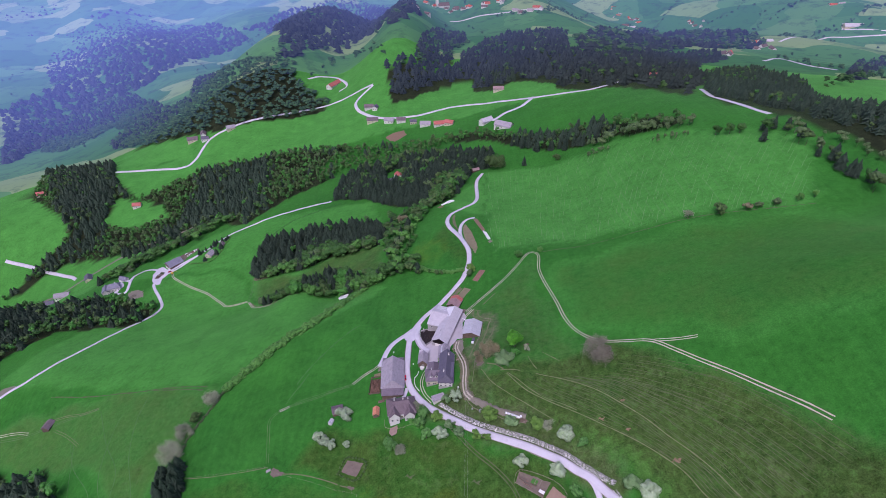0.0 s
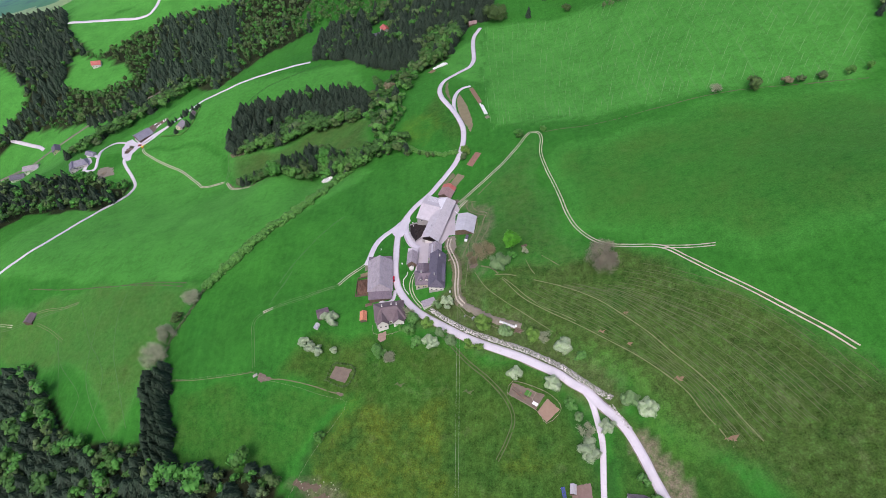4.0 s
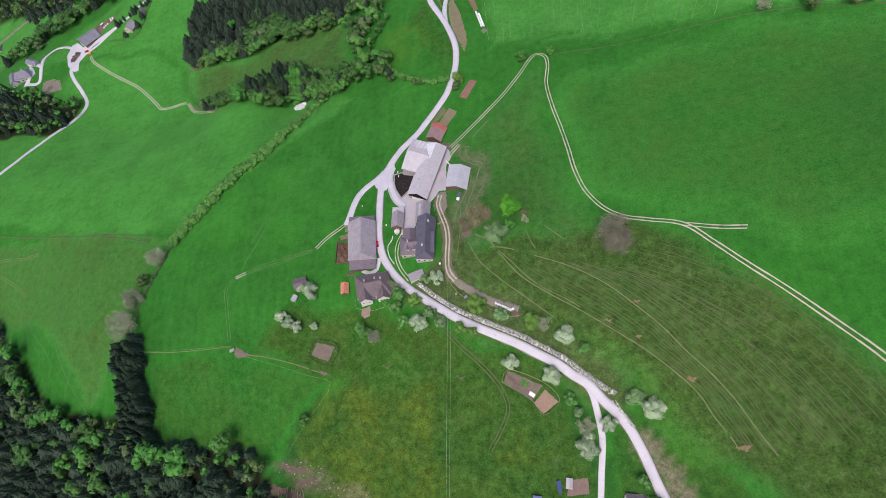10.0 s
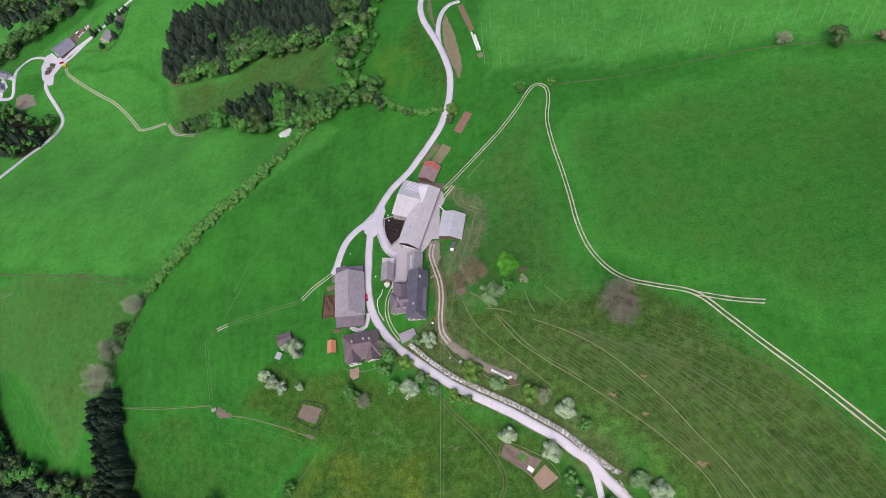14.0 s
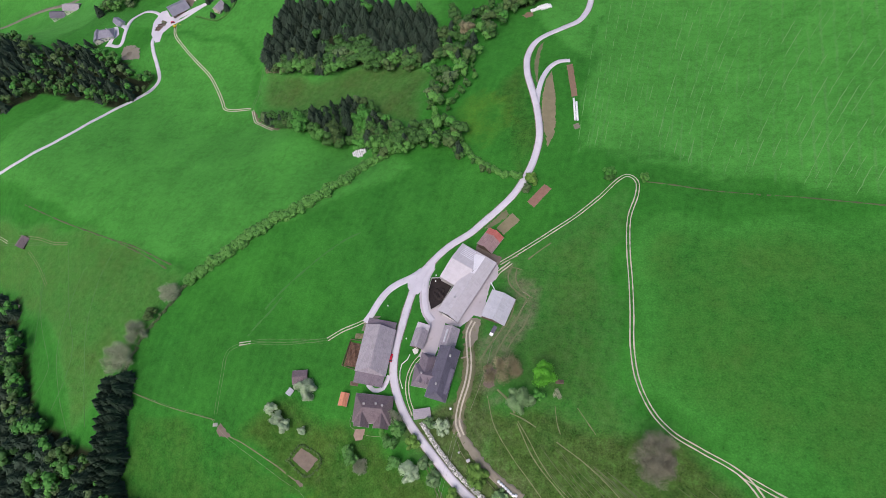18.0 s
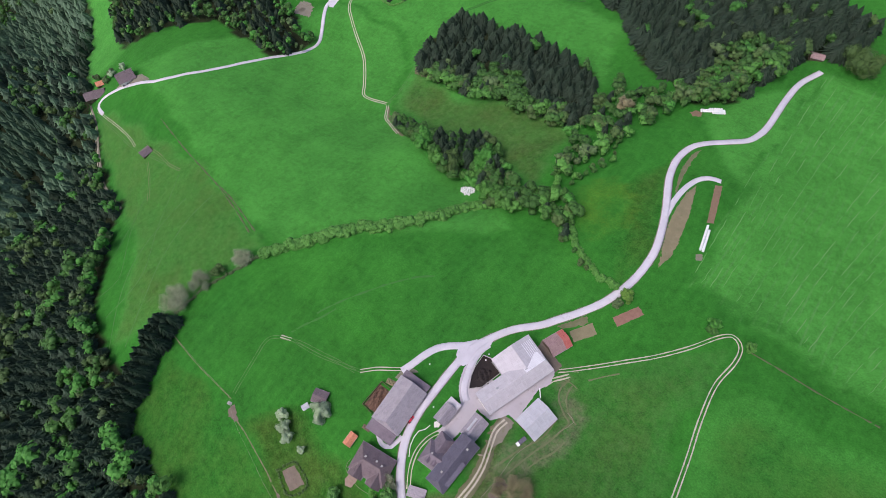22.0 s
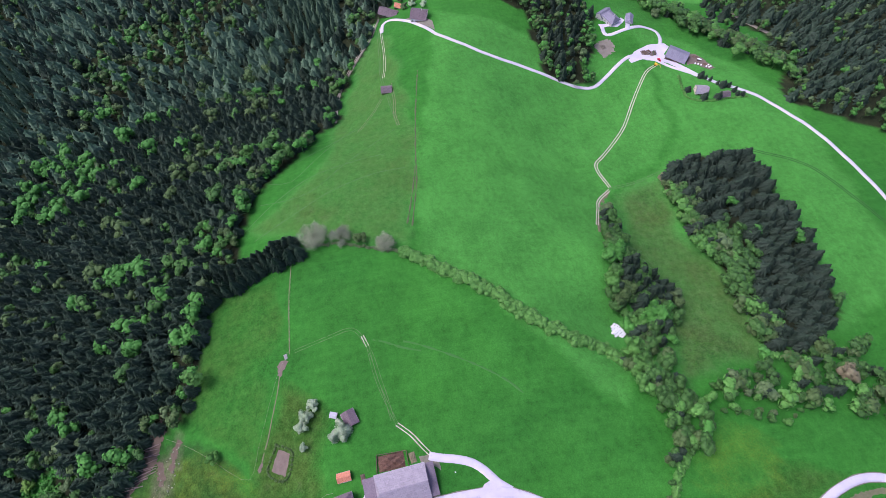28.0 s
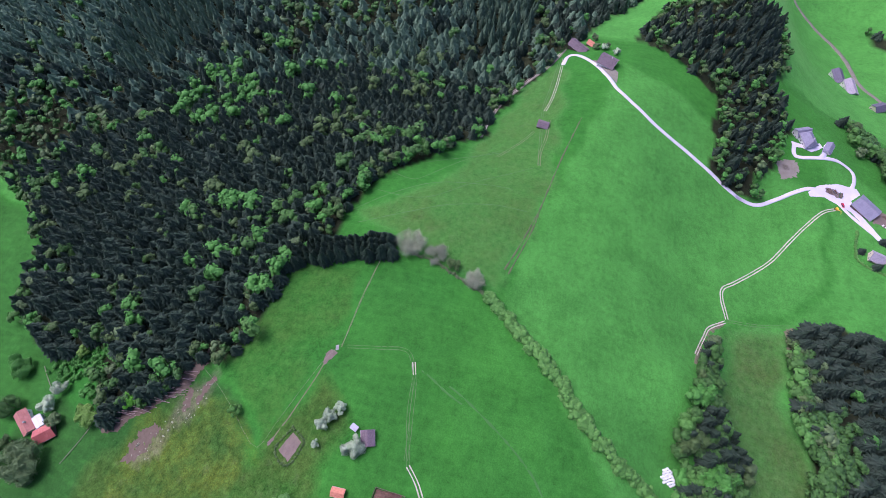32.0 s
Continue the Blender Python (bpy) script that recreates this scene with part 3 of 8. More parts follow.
FAR_HEDGES = [[(1091, 1774), (1211, 1852), (1348, 1905)], [(704, 1806), (948, 2224), (1148, 2487)], [(978, 1396), (1230, 1620), (1402, 1577)], [(741, 980), (769, 882), (786, 805)], [(171, 1470), (301, 1464), (542, 1911)], [(-1636, 1748), (-1666, 1983), (-1548, 2028)], [(-1911, 2191), (-1884, 2349), (-1793, 2423)],
              [(468, 476), (549, 486), (852, 794)], [(1020, 1983), (1126, 2010), (1240, 2133)], [(1264, 1588), (1404, 1701), (1624, 1918)], [(-878, 1757), (-782, 1982), (-600, 1700)], [(-249, 901), (-199, 1044), (-97, 845)]]
# plan of the fields
SCRUB = [(-168.7, 494.5), (-140.7, 533.8), (-71.4, 552.6), (25.8, 511.7), (49, 435.2), (19.1, 390.4), (-37.6, 365.5), (-82.4, 372.8), (-136.5, 419.2)]
GLADE_NORTH = [(-63.3, 398.4), (-44.8, 422.2), (-24.7, 437.2), (-18.3, 426.0), (-29.8, 404.7), (-26.5, 385.9), (-34.3, 368.1), (-43.0, 364.1), (-54.6, 384.9)]
GLADE = [(-508.9, 463), (-511.4, 529.6), (-410.6, 478.4), (-383.5, 438), (-434.9, 427.6)]
STEPS = [(44, -6), (60, -8), (96, -6), (126, -8), (150, -21), (168, -44), (184, -64), (206, -94), (234, -140), (255, -200), (190, -185), (172, -142), (150, -116), (128, -92), (104, -72), (80, -56), (58, -40), (46, -22)]
PASTURE_WEST = [(-175, -82), (-208, -32), (-281, -14), (-386, 17), (-368, 37), (-234, 43), (-177, 34), (-133, 20), (-150, -33)]
PASTURE_MID = [(-164, 171), (-182, 219), (-132, 203), (-85, 219), (-32, 207), (-31, 153), (-68, 157), (-118, 158)]
ORCHARD = [(-81, -54), (-22, -76), (-40, -95), (-50, -123), (6, -160), (64, -170), (112, -150), (105, -90), (84, -68), (49, -51), (23, -40), (9, -31), (-18, -34), (-44, -20), (-60, -44)]
BLOOM_A = [(-15, -77), (33, -78), (36, -135), (-30, -150)]
BLOOM_C = [(-12.1, 159.2), (8.3, 184.7), (25.2, 174.1), (32.1, 154.7), (22.1, 136), (4.7, 140.4)]
BLOOM_D = [(-31, -113.9), (-38.8, -100.7), (-33, -78.9), (-17, -66.8), (-14, -111.3)]
REGROWTH = [(-26, -219.8), (-34.8, -212.6), (-42.1, -207.3), (-50.2, -188.4), (-45.7, -171.5), (-40.5, -169.1), (-33.9, -182.3), (-27.9, -192.9), (-22.1, -202.3)]
BLOOM_B = [(59, -103), (85, -100), (87, -115), (65, -118)]
MOWN = [(71, 343), (66, 208), (69, 137), (114, 138), (210, 114), (243, 97), (284, 83), (323, 174), (196, 310), (100, 350)]
EAST_BANK = [(36, 62), (60, 75), (98, 118), (97, 60), (106, 10), (116, -14), (96, -21), (70, -13), (44, -8), (44, 30)]
DRY = [(122, -100), (132, -108), (142, -125), (146, -160), (138, -160), (132, -130), (124, -112)]
FELLED = [(2, -137.8), (-6.1, -139.3), (-17.8, -128.2), (-34.3, -122.1), (-52, -114.3), (-39.4, -108.7), (-26.5, -112), (-17.8, -122.8), (-1.5, -125.4)]
WORN = [(46.3, 61), (52.8, 59.7), (62.9, 49.5), (63.1, 33.9), (60.4, 20.6), (57.1, 11.4), (51, 3.3), (53.5, -7.9), (44, -6.1), (43.3, 6.1), (44.5, 18.9), (52.9, 29.6), (53.3, 43.7), (47.1, 48.9)]
FIELD_WEST = [(-133, 24), (-20, 118), (-62, 160), (-110, 165), (-164, 172), (-210, 240), (-300, 250), (-385, 80), (-234, 43)]
FIELD_VALLEY = [(-62, 160), (-30, 210), (-60, 330), (-240, 345), (-300, 310), (-380, 240), (-300, 250), (-210, 240), (-164, 172)]
FIELD_HOME = [(-140, -48), (-84, -50), (-22, -74), (12, -36), (-14, -14), (-40, 20), (-110, 30)]
FIELD_INNER = [(-130, 26), (-20, 116), (20, 130), (32, 100), (4, 40), (-20, 12), (-60, 12)]
FIELD_CLEARING = [(-20, -200), (-75, -215), (-130, -340), (-150, -420), (0, -420), (20, -220)]
FIELD_YELLOW = [(-575, 643), (-404, 598), (-420, 660), (-500, 717), (-620, 774)]
FIELD_NORTH = [(66, 140), (66, 210), (20, 260), (71, 343), (200, 320), (330, 180), (290, 85), (215, 112)]
FIELD_SOUTH = [(-145, -52), (-84, -52), (-22, -76), (36, -75), (60, -60), (112, -90), (125, -170), (100, -260), (-30, -260), (-10, -160), (-56, -118), (-128, -100)]
FIELD_EDGE = [(-140, -51), (-82, -53), (-28, -69), (-50, -118), (-128, -102)]
FIELD_LOWER = [(118, -92), (130, -96), (150, -112), (168, -142), (195, -190), (190, -320), (90, -320), (108, -150), (112, -110)]
FIELD_EAST = [(100, 100), (210, 110), (290, 82), (300, -60), (180, -40), (105, 10)]
LUSH = [(88.8, -47.8), (99.2, -54.5), (113.5, -66.7), (128.0, -78.7), (140.2, -89.9), (149.3, -102.6), (155.5, -115.4), (138.4, -113.6), (129.6, -96.4), (119.5, -84.4), (108.7, -73.2), (94.3, -61.2)]
FARM_BELT = [(38, 34), (44, 20), (50, -8), (58, -30), (84, -46), (110, -68), (126, -92), (118, -100), (100, -84), (60, -58), (25, -40), (14, -30), (34, -14)]
STEEP = [(60, 150), (47, 160), (42, 185), (30, 215), (20, 212), (10, 180), (20, 140), (44, 105)]


def build_ground():
    xs = lines([(-5200, -2200, 125), (-2200, -1200, 50), (-1200, -700, 40), (-700, -420, 10), (-420, 260, 3.8), (260, 520, 8), (520, 1200, 40), (1200, 1800, 50), (1800, 5200, 125)])
    ys = lines([(-5200, -900, 140), (-900, -360, 30), (-360, -230, 6), (-230, 360, 3.8), (360, 720, 7), (720, 1400, 25), (1400, 3000, 50), (3000, 5200, 130)])
    gx, gy = np.meshgrid(xs, ys)
    gz = ground(gx, gy)
    co = np.stack([gx, gy, gz], -1).reshape(-1, 3)
    nx, ny = len(xs), len(ys)
    i = (np.arange(ny - 1)[:, None] * nx + np.arange(nx - 1)).ravel()
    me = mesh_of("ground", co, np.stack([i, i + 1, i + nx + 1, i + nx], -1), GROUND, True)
    px = gx.ravel() + 2.5 * np.sin(gy.ravel() / 9)
    py = gy.ravel() + 2.5 * np.sin(gx.ravel() / 7)
    zone, crop = np.zeros((len(px), 4), np.float32), np.zeros((len(px), 4), np.float32)
    zone[:, 3] = crop[:, 3] = 1
    for ring, much, fade in ((PASTURE_WEST, 0.52, 6), (PASTURE_MID, 0.66, 9), (ORCHARD, 0.82, 9), (STEPS, 1.0, 8), (EAST_BANK, 0.38, 12), (FIELD_EAST, 0.38, 20), (STEEP, 0.6, 12), (FARM_BELT, 1.0, 4), (FIELD_LOWER, 0.55, 6), (FIELD_EDGE, 0.44, 8)):
        k = np.where(inside(px, py, ring))[0]
        zone[k, 0] = np.maximum(zone[k, 0], much * np.clip(edge_gap(np.stack([px[k], py[k]], -1), ring) / fade, 0, 1))
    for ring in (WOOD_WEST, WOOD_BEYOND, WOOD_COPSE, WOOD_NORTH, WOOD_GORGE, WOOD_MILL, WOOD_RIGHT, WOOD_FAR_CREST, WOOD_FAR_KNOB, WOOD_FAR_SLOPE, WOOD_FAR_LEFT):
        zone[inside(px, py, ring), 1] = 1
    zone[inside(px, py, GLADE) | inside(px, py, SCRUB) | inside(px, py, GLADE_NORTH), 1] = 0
    zone[inside(px, py, DRY), 2] = 1
    zone[inside(px, py, FELLED), 2] = 0.5
    zone[inside(px, py, STEPS), 2] = 0.08
    zone[inside(px, py, FARM_BELT), 2] = 0.22
    zone[inside(px, py, PASTURE_WEST), 2] = 0.07
    zone[inside(px, py, PASTURE_MID), 2] = 0.12
    zone[inside(px, py, EAST_BANK), 2] = 0.10
    zone[inside(px, py, WORN), 2] = 0.6
    # far fields are painted paler in place of haze; rings hold field tones
    tone_and_haze = np.where(np.hypot(px, py - 150) > 430, 0.85, 0.0)
    for ring, much in ((FIELD_NORTH, 0.75), (MOWN, 0.76), (FIELD_WEST, 0.65), (FIELD_VALLEY, 0.6), (FIELD_SOUTH, -0.8), (FIELD_EDGE, -0.05), (FIELD_HOME, -0.1), (FIELD_LOWER, -0.7), (PASTURE_WEST, 0.6), (FIELD_EAST, 0.34), (FIELD_INNER, 0.08), (FIELD_CLEARING, -0.5), (FIELD_YELLOW, 1.0)):
        k = np.where(inside(px, py, ring))[0]
        tone_and_haze[k] = much * np.clip(edge_gap(np.stack([px[k], py[k]], -1), ring) / 5, 0, 1)
    crop[inside(px, py, BLOOM_A) | inside(px, py, BLOOM_B), 0] = 1
    crop[inside(px, py, BLOOM_C) | inside(px, py, BLOOM_D), 0] = 0.9
    crop[inside(px, py, MOWN), 1] = 1
    crop[inside(px, py, LUSH), 2] = 0.8
    for name, values in (("zone", zone), ("crop", crop)):
        a = me.attributes.new(name, "FLOAT_COLOR", "POINT")
        a.data.foreach_set("color", values.ravel())
    a = me.attributes.new("tone_and_haze", "FLOAT", "POINT")
    a.data.foreach_set("value", tone_and_haze.astype(np.float32))
    return tagged(new("ground", me), "sloping green meadows and pastures with woodland floor", "ground", kind="structure")


build_ground()


def build_backdrop():
    """The far hills beyond the last ridge, lying just over the ground sheet."""
    r = 1150 * (5150 / 1150) ** (np.arange(150) / 149)
    a = np.radians(np.linspace(-62, 62, 200))
    rr, aa = np.meshgrid(r, a)
    x, y = 28 + rr * np.sin(aa), -248 + rr * np.cos(aa)
    z = ground(x, y) + 2.5 + np.clip(rr - 2200, 0, None) * 0.012 - np.clip(1190 - rr, 0, 40) * 0.5
    i = (np.arange(199)[:, None] * 150 + np.arange(149)).ravel()
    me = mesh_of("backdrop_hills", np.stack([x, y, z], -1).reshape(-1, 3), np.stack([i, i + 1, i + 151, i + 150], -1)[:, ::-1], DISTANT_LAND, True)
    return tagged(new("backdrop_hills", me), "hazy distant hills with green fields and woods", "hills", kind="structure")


build_backdrop()


# ---- roads and tracks ----
def smooth_line(pts, step=2.5):
    """A smooth line through the corners, in even steps."""
    p = np.array(pts, float)
    q = np.vstack([2 * p[0] - p[1], p, 2 * p[-1] - p[-2]])
    out = []
    for k in range(1, len(q) - 2):
        n = max(2, int(np.hypot(*(q[k + 1] - q[k])) / step))
        for u in np.arange(n) / n:
            a, b, c, d = q[k - 1], q[k], q[k + 1], q[k + 2]
            out.append(0.5 * (2 * b + (c - a) * u + (2 * a - 5 * b + 4 * c - d) * u * u + (3 * b - a - 3 * c + d) * u**3))
    out.append(q[-2])
    return np.array(out)


def strip_mesh(name, pts, width, material, lift, offset=0.0, ragged=0.0, step=2.5, across=4, edge=0.0):
    """A band laid on the land along a line."""
    p = smooth_line(pts, step)
    d = np.gradient(p, axis=0)
    d /= np.hypot(d[:, 0], d[:, 1])[:, None] + 1e-9
    n = np.stack([-d[:, 1], d[:, 0]], -1)
    rng = np.random.default_rng(len(pts) * 7 + int(width * 10))
    wob = ragged * (rng.random(len(p)) - 0.5)
    u = np.linspace(-0.5, 0.5, across)
    wide = (np.atleast_1d(width) * np.ones(len(p)) + wob)[:, None] * u
    x = p[:, :1] + n[:, :1] * (wide + offset)
    y = p[:, 1:] + n[:, 1:] * (wide + offset)
    z = ground(x, y) + lift
    top = np.stack([x, y, z], -1)
    low_a, low_b = top[:, :1] - [0, 0, 0.4 + lift], top[:, -1:] - [0, 0, 0.4 + lift]
    co = np.concatenate([low_a, top, low_b], 1)
    m = co.shape[1]
    i = (np.arange(len(p) - 1)[:, None] * m + np.arange(m - 1)).ravel()
    return mesh_of(name, co.reshape(-1, 3), np.stack([i, i + 1, i + m + 1, i + m], -1)[:, ::-1], material, True)


def road(name, pts, width, label, material=ASPHALT, lift=0.14, **more):
    return tagged(new(name, strip_mesh(name, pts, width, material, lift, **more)), label, "road", kind="structure")


def ruts(pts, label, gap=1.5, width=0.48, lift=0.07, material=RUT):
    for side in (-gap / 2, gap / 2):
        tagged(new("farm_track", strip_mesh("farm_track", pts, width, material, lift, side, 0.3, 1.6)), label, "track", kind="structure")


def apron(name, ring, label, material, lift, category="yard", rough=0.35):
    """A filled area on the land, with a slightly uneven outline."""
    r = np.array(ring, float)
    n = np.maximum(1, (np.hypot(*(np.roll(r, -1, 0) - r).T) / 0.9).astype(int))
    p = np.concatenate([r[k] + (r[(k + 1) % len(r)] - r[k]) * (np.arange(n[k]) / n[k])[:, None] for k in range(len(r))])
    rng = np.random.default_rng(len(p))
    p = p + rng.normal(0, 0.3, p.shape) * rough
    bm = bmesh.new()
    bm.faces.new([bm.verts.new((x, y, 0)) for x, y in p])
    bmesh.ops.triangulate(bm, faces=bm.faces)
    for axis, lo, hi in ((0, p[:, 0].min(), p[:, 0].max()), (1, p[:, 1].min(), p[:, 1].max())):
        for c in np.arange(lo + 1.0, hi, 2.0):
            no = (1, 0, 0) if axis == 0 else (0, 1, 0)
            bmesh.ops.bisect_plane(bm, geom=bm.verts[:] + bm.edges[:] + bm.faces[:], plane_co=(c, c, 0), plane_no=no)
    xy = np.array([v.co[:2] for v in bm.verts])
    for v, z in zip(bm.verts, ground(xy[:, 0], xy[:, 1])):
        v.co.z = z + lift
    bmesh.ops.recalc_face_normals(bm, faces=bm.faces)
    me = bpy.data.meshes.new(name)
    bm.to_mesh(me)
    bm.free()
    me.materials.append(material)
    return tagged(new(name, me), label, category, kind="structure")


ROAD_MAIN = [(182, -420), (168, -300), (152, -215), (143, -170), (139, -150), (134.9, -135.4), (129.8, -122.2), (125.5, -110.9), (119.1, -98.6), (110.3, -88.7), (103.7, -81.2), (98, -77.4), (91.6, -72.2), (82.1, -66.7), (72.3, -60.9), (62.2, -55.8), (52.3, -51), (43.5, -46.2), (36.3, -41.2), (29, -35.9), (21.4, -30.2), (15.3, -24.6), (9.2, -16.7), (4.6, -8.2), (2.2, 1.6), (1.5, 10), (1.5, 18), (1.4, 30.1), (2.4, 44.2), (6, 53.7), (13.3, 66.3), (23, 76.5), (27.4, 83), (34.7, 93.6), (40.9, 104.9), (45.2, 118.2), (47.1, 130.6), (46.9, 145.6), (43.4, 161.1), (39.2, 174), (34.2, 186.6), (30.1, 198.8), (28.1, 213.3), (30.5, 227), (37.7, 237.1), (46.5, 245.2), (55, 254), (58.6, 262.4), (60.7, 274.7), (61, 304), (63, 326), (70, 345)]
road("road_shoulder", ROAD_MAIN, 4.5, "gravelly shoulder of the lane", SHOULDER, 0.06, ragged=0.9)
road("road", ROAD_MAIN, 3.8, "narrow pale paved lane winding through the farm")
road("road_branch", [(118, -420), (110, -300), (106, -170), (107.8, -136.8), (109.3, -114.5), (109.6, -104.6), (108, -95.2), (105.8, -85.9), (102.9, -81)], 2.7, "narrow pale paved lane down the slope", lift=0.12)
road("road_turnout", [(41.1, 168.5), (40.2, 181.4), (41, 193.5), (43.8, 203.6), (48.5, 209.1), (55.1, 211.1)], 3.2, "pale paved spur off the lane", lift=0.12)
road("road_loop", [(3.3, 49.4), (-1.2, 43.9), (-6.8, 39.5), (-11.3, 34.4), (-14.1, 27.8), (-16.2, 19.9), (-18, 14.8)], 3.8, "pale paved drive round the grass island", lift=0.12)
road("road_barn", [(2.6, -8.8), (1.5, -15.4), (-2.7, -17.3), (-6.6, -15.3)], 2.2, "pale paved path looping behind the barn", lift=0.12)
road("road_valley", [(-376.4, 30.3), (-389.8, 32.7), (-392.6, 39.1), (-383.3, 50.1), (-368.9, 60.3), (-352.5, 70.4), (-340, 79), (-316, 109), (-297, 152), (-284, 178), (-281, 187), (-280, 198), (-289, 212), (-300, 226), (-307, 238), (-306, 250), (-299, 260), (-285, 272), (-273, 283), (-258, 294), (-245, 308), (-229, 321), (-205, 334), (-180, 343), (-150, 349), (-119, 353)], 3.2, "pale paved lane along the lower meadows", lift=0.25)
road("road_mill", [(-313, 268), (-322, 273), (-330, 275), (-338, 273), (-342.3, 262.3), (-338.2, 243.4), (-335.3, 230), (-338, 225.5), (-348.9, 225.9)], 3.2, "pale curved drive to the valley house", lift=0.22)
road("road_garage", [(-339, 246), (-343, 248.5), (-346, 249.5)], 4.0, "pale paved drive to the garage", lift=0.24)
road("road_far_meadow", [(-565, 625), (-494, 602), (-424, 585), (-404, 598), (-398, 643), (-384, 666), (-342, 686), (-275, 711), (-218, 736), (-164, 740), (-109, 739)], 5.0, "pale lane on the far hillside", lift=0.5, step=6)
road("road_far_ridge", [(-109, 735), (-128, 715), (-136, 692), (-120, 653), (-78, 617), (-21, 616), (35, 636), (97, 603), (146, 571), (199, 542), (242, 523), (302, 542)], 5.0, "pale lane crossing the far ridge", lift=0.5, step=6)
road("road_far_spur", [(158, 568), (135, 540), (114, 534), (92, 518)], 6.0, "pale drive down to the far farm", lift=0.5, step=6)
road("road_distant", [(946, 1334), (1195, 1553), (1278, 1550), (1375, 1525)], 7.0, "pale road across the distant fields", lift=3.2, step=12)
road("road_distant", [(1299, 1670), (1316, 1629), (1293, 1608), (1342, 1580), (1388, 1549)], 8.0, "pale drive of a distant farm", lift=3.2, step=12)
road("road_distant", [(695, 935), (756, 984), (757, 882), (776, 818)], 6.0, "pale lane over the distant slope", lift=3.2, step=12)
road("road_distant", [(29, 1581), (124, 1531), (205, 1488), (303, 1476)], 7.0, "pale road below the distant village", lift=3.2, step=12)
road("road_distant", [(920, 2125), (973, 2023), (1023, 1936)], 7.0, "pale road to a distant farm", lift=3.2, step=12)
road("road_right", [(333, 407), (319, 347), (323, 292), (327, 243)], 4.5, "pale lane over the hill crest", lift=0.4, step=6)
road("road_left", [(-665, 437), (-607, 417), (-529, 381), (-504, 364)], 4.5, "pale valley road", lift=0.4, step=6)
road("road_gorge", [(-721, 293), (-691, 300), (-643, 323), (-587, 344), (-521, 343), (-476, 353), (-394, 368), (-352, 364), (-333, 370), (-319, 377)], 4.5, "pale valley road beside the stream", SHOULDER, lift=0.4, step=6)
road("road_red_barn", [(-260, 869), (-237, 897), (-202, 885), (-169, 805), (-184, 795)], 4.5, "pale drive round the red barn", lift=0.5, step=6)
TRACK = "stony double wheel track worn through the grass"
ruts([(42, 60.5), (52.6, 70.9), (63.4, 82.3), (74.4, 94.1), (84.1, 106.6), (92.1, 119.2), (97.1, 123.3), (101.7, 119.7), (102.4, 110.9), (100.2, 96.1), (101.4, 78.1), (104, 60.2), (105.5, 43.1), (106.7, 27.3), (109.9, 12.1), (116, 0.1), (123.7, -7.1), (133.5, -11.5), (146.5, -17.4), (156, -29), (166, -42), (181, -61), (194, -79), (201, -90)], TRACK)
ruts([(146.5, -17.4), (158, -22), (168, -25)], TRACK)
ruts([(-17.6, 16.4), (-22.5, 12.6), (-29, 7.9), (-34.9, 1.9)], TRACK)
ruts([(15.7, 4.5), (12.9, -1.2), (12.2, -8.9), (14.7, -16.7), (19.6, -23.9)], TRACK)
EAST_TRACK = [(36.1, 26.3), (35, 19.8), (37.2, 11.5), (39.4, 3.6), (40.1, -4.9), (39.5, -15), (40.3, -22.5), (43.7, -27.6)]
road("track_shoulder", EAST_TRACK, 5.4, "bare earthy turf beside the farm track", TURF, 0.03, ragged=2.6, step=1.2)
ruts(EAST_TRACK, TRACK, 1.7, 0.8, 0.08)
road("earth_strip", [(39.7, -21.4), (43.7, -27.6), (49.8, -32.8), (56.7, -37.9), (64.5, -42.1), (74, -45.7)], 3.6, "bare brown earth strip leading to the bales", DUST, 0.05, ragged=2.2, step=1.2)
for dry_line in ([(48.5, 60.6), (47.6, 54.1), (49.8, 49), (55.4, 44.6), (58.7, 42.8), (57.7, 37.6), (55.9, 30.3), (52.6, 20.9), (50.1, 11.7), (48.9, 6.1)], [(51.1, 58.7), (51.7, 52.6), (55.5, 47.2), (61.6, 43.9)], [(61.3, 34.3), (59.6, 27), (56.7, 21.3), (54.5, 14.4)], [(65.2, 76.6), (60.7, 71.5), (55.6, 65.1)], [(53.7, 39.7), (52.9, 30.9), (50.1, 23.9), (47, 17.2), (44.3, 9.3)], [(46.3, 59), (50.1, 59.3), (53.6, 58.6)]):
    road("trodden_line", dry_line, 0.8, "pale dry trodden line on the bank", TREAD, 0.05, ragged=0.7, step=1.2)
apron("track_head", [(34.2, 28.1), (39.5, 27.8), (39.9, 17.3), (37.8, 12.4), (35.3, 14.6), (33.4, 20.9)], "trodden pale earth at the end of the track", DUST, 0.05, "bare earth", 0.6)
apron("trodden_bank", [(47.7, 5.2), (52, 4.3), (52.2, -3.5), (49.3, -5.1), (47, -2.5)], "brown bare earth under the bushes", SOIL, 0.04, "bare earth", 1.5)
ruts([(47.6, 62.1), (45.2, 58.9), (42.7, 55.7), (40.7, 50.8)], TRACK, 1.5, 0.7)
ruts([(-36.8, 0.2), (-47.6, -1.5), (-56.9, -3.5), (-69.2, -5.9), (-77.6, -8.5), (-87.2, -13.7), (-88.9, -19), (-87.7, -24.7), (-86.2, -31), (-82.4, -47.7)], "faint wheel marks across the meadow", 1.6, 0.3, 0.04, GRASS_RUT)
ruts([(-294, 258), (-286, 245), (-270, 232), (-253, 220), (-231, 205), (-217, 192), (-202, 176), (-195, 168), (-187, 167), (-173, 171)], TRACK, 1.7, 0.7, 0.12)
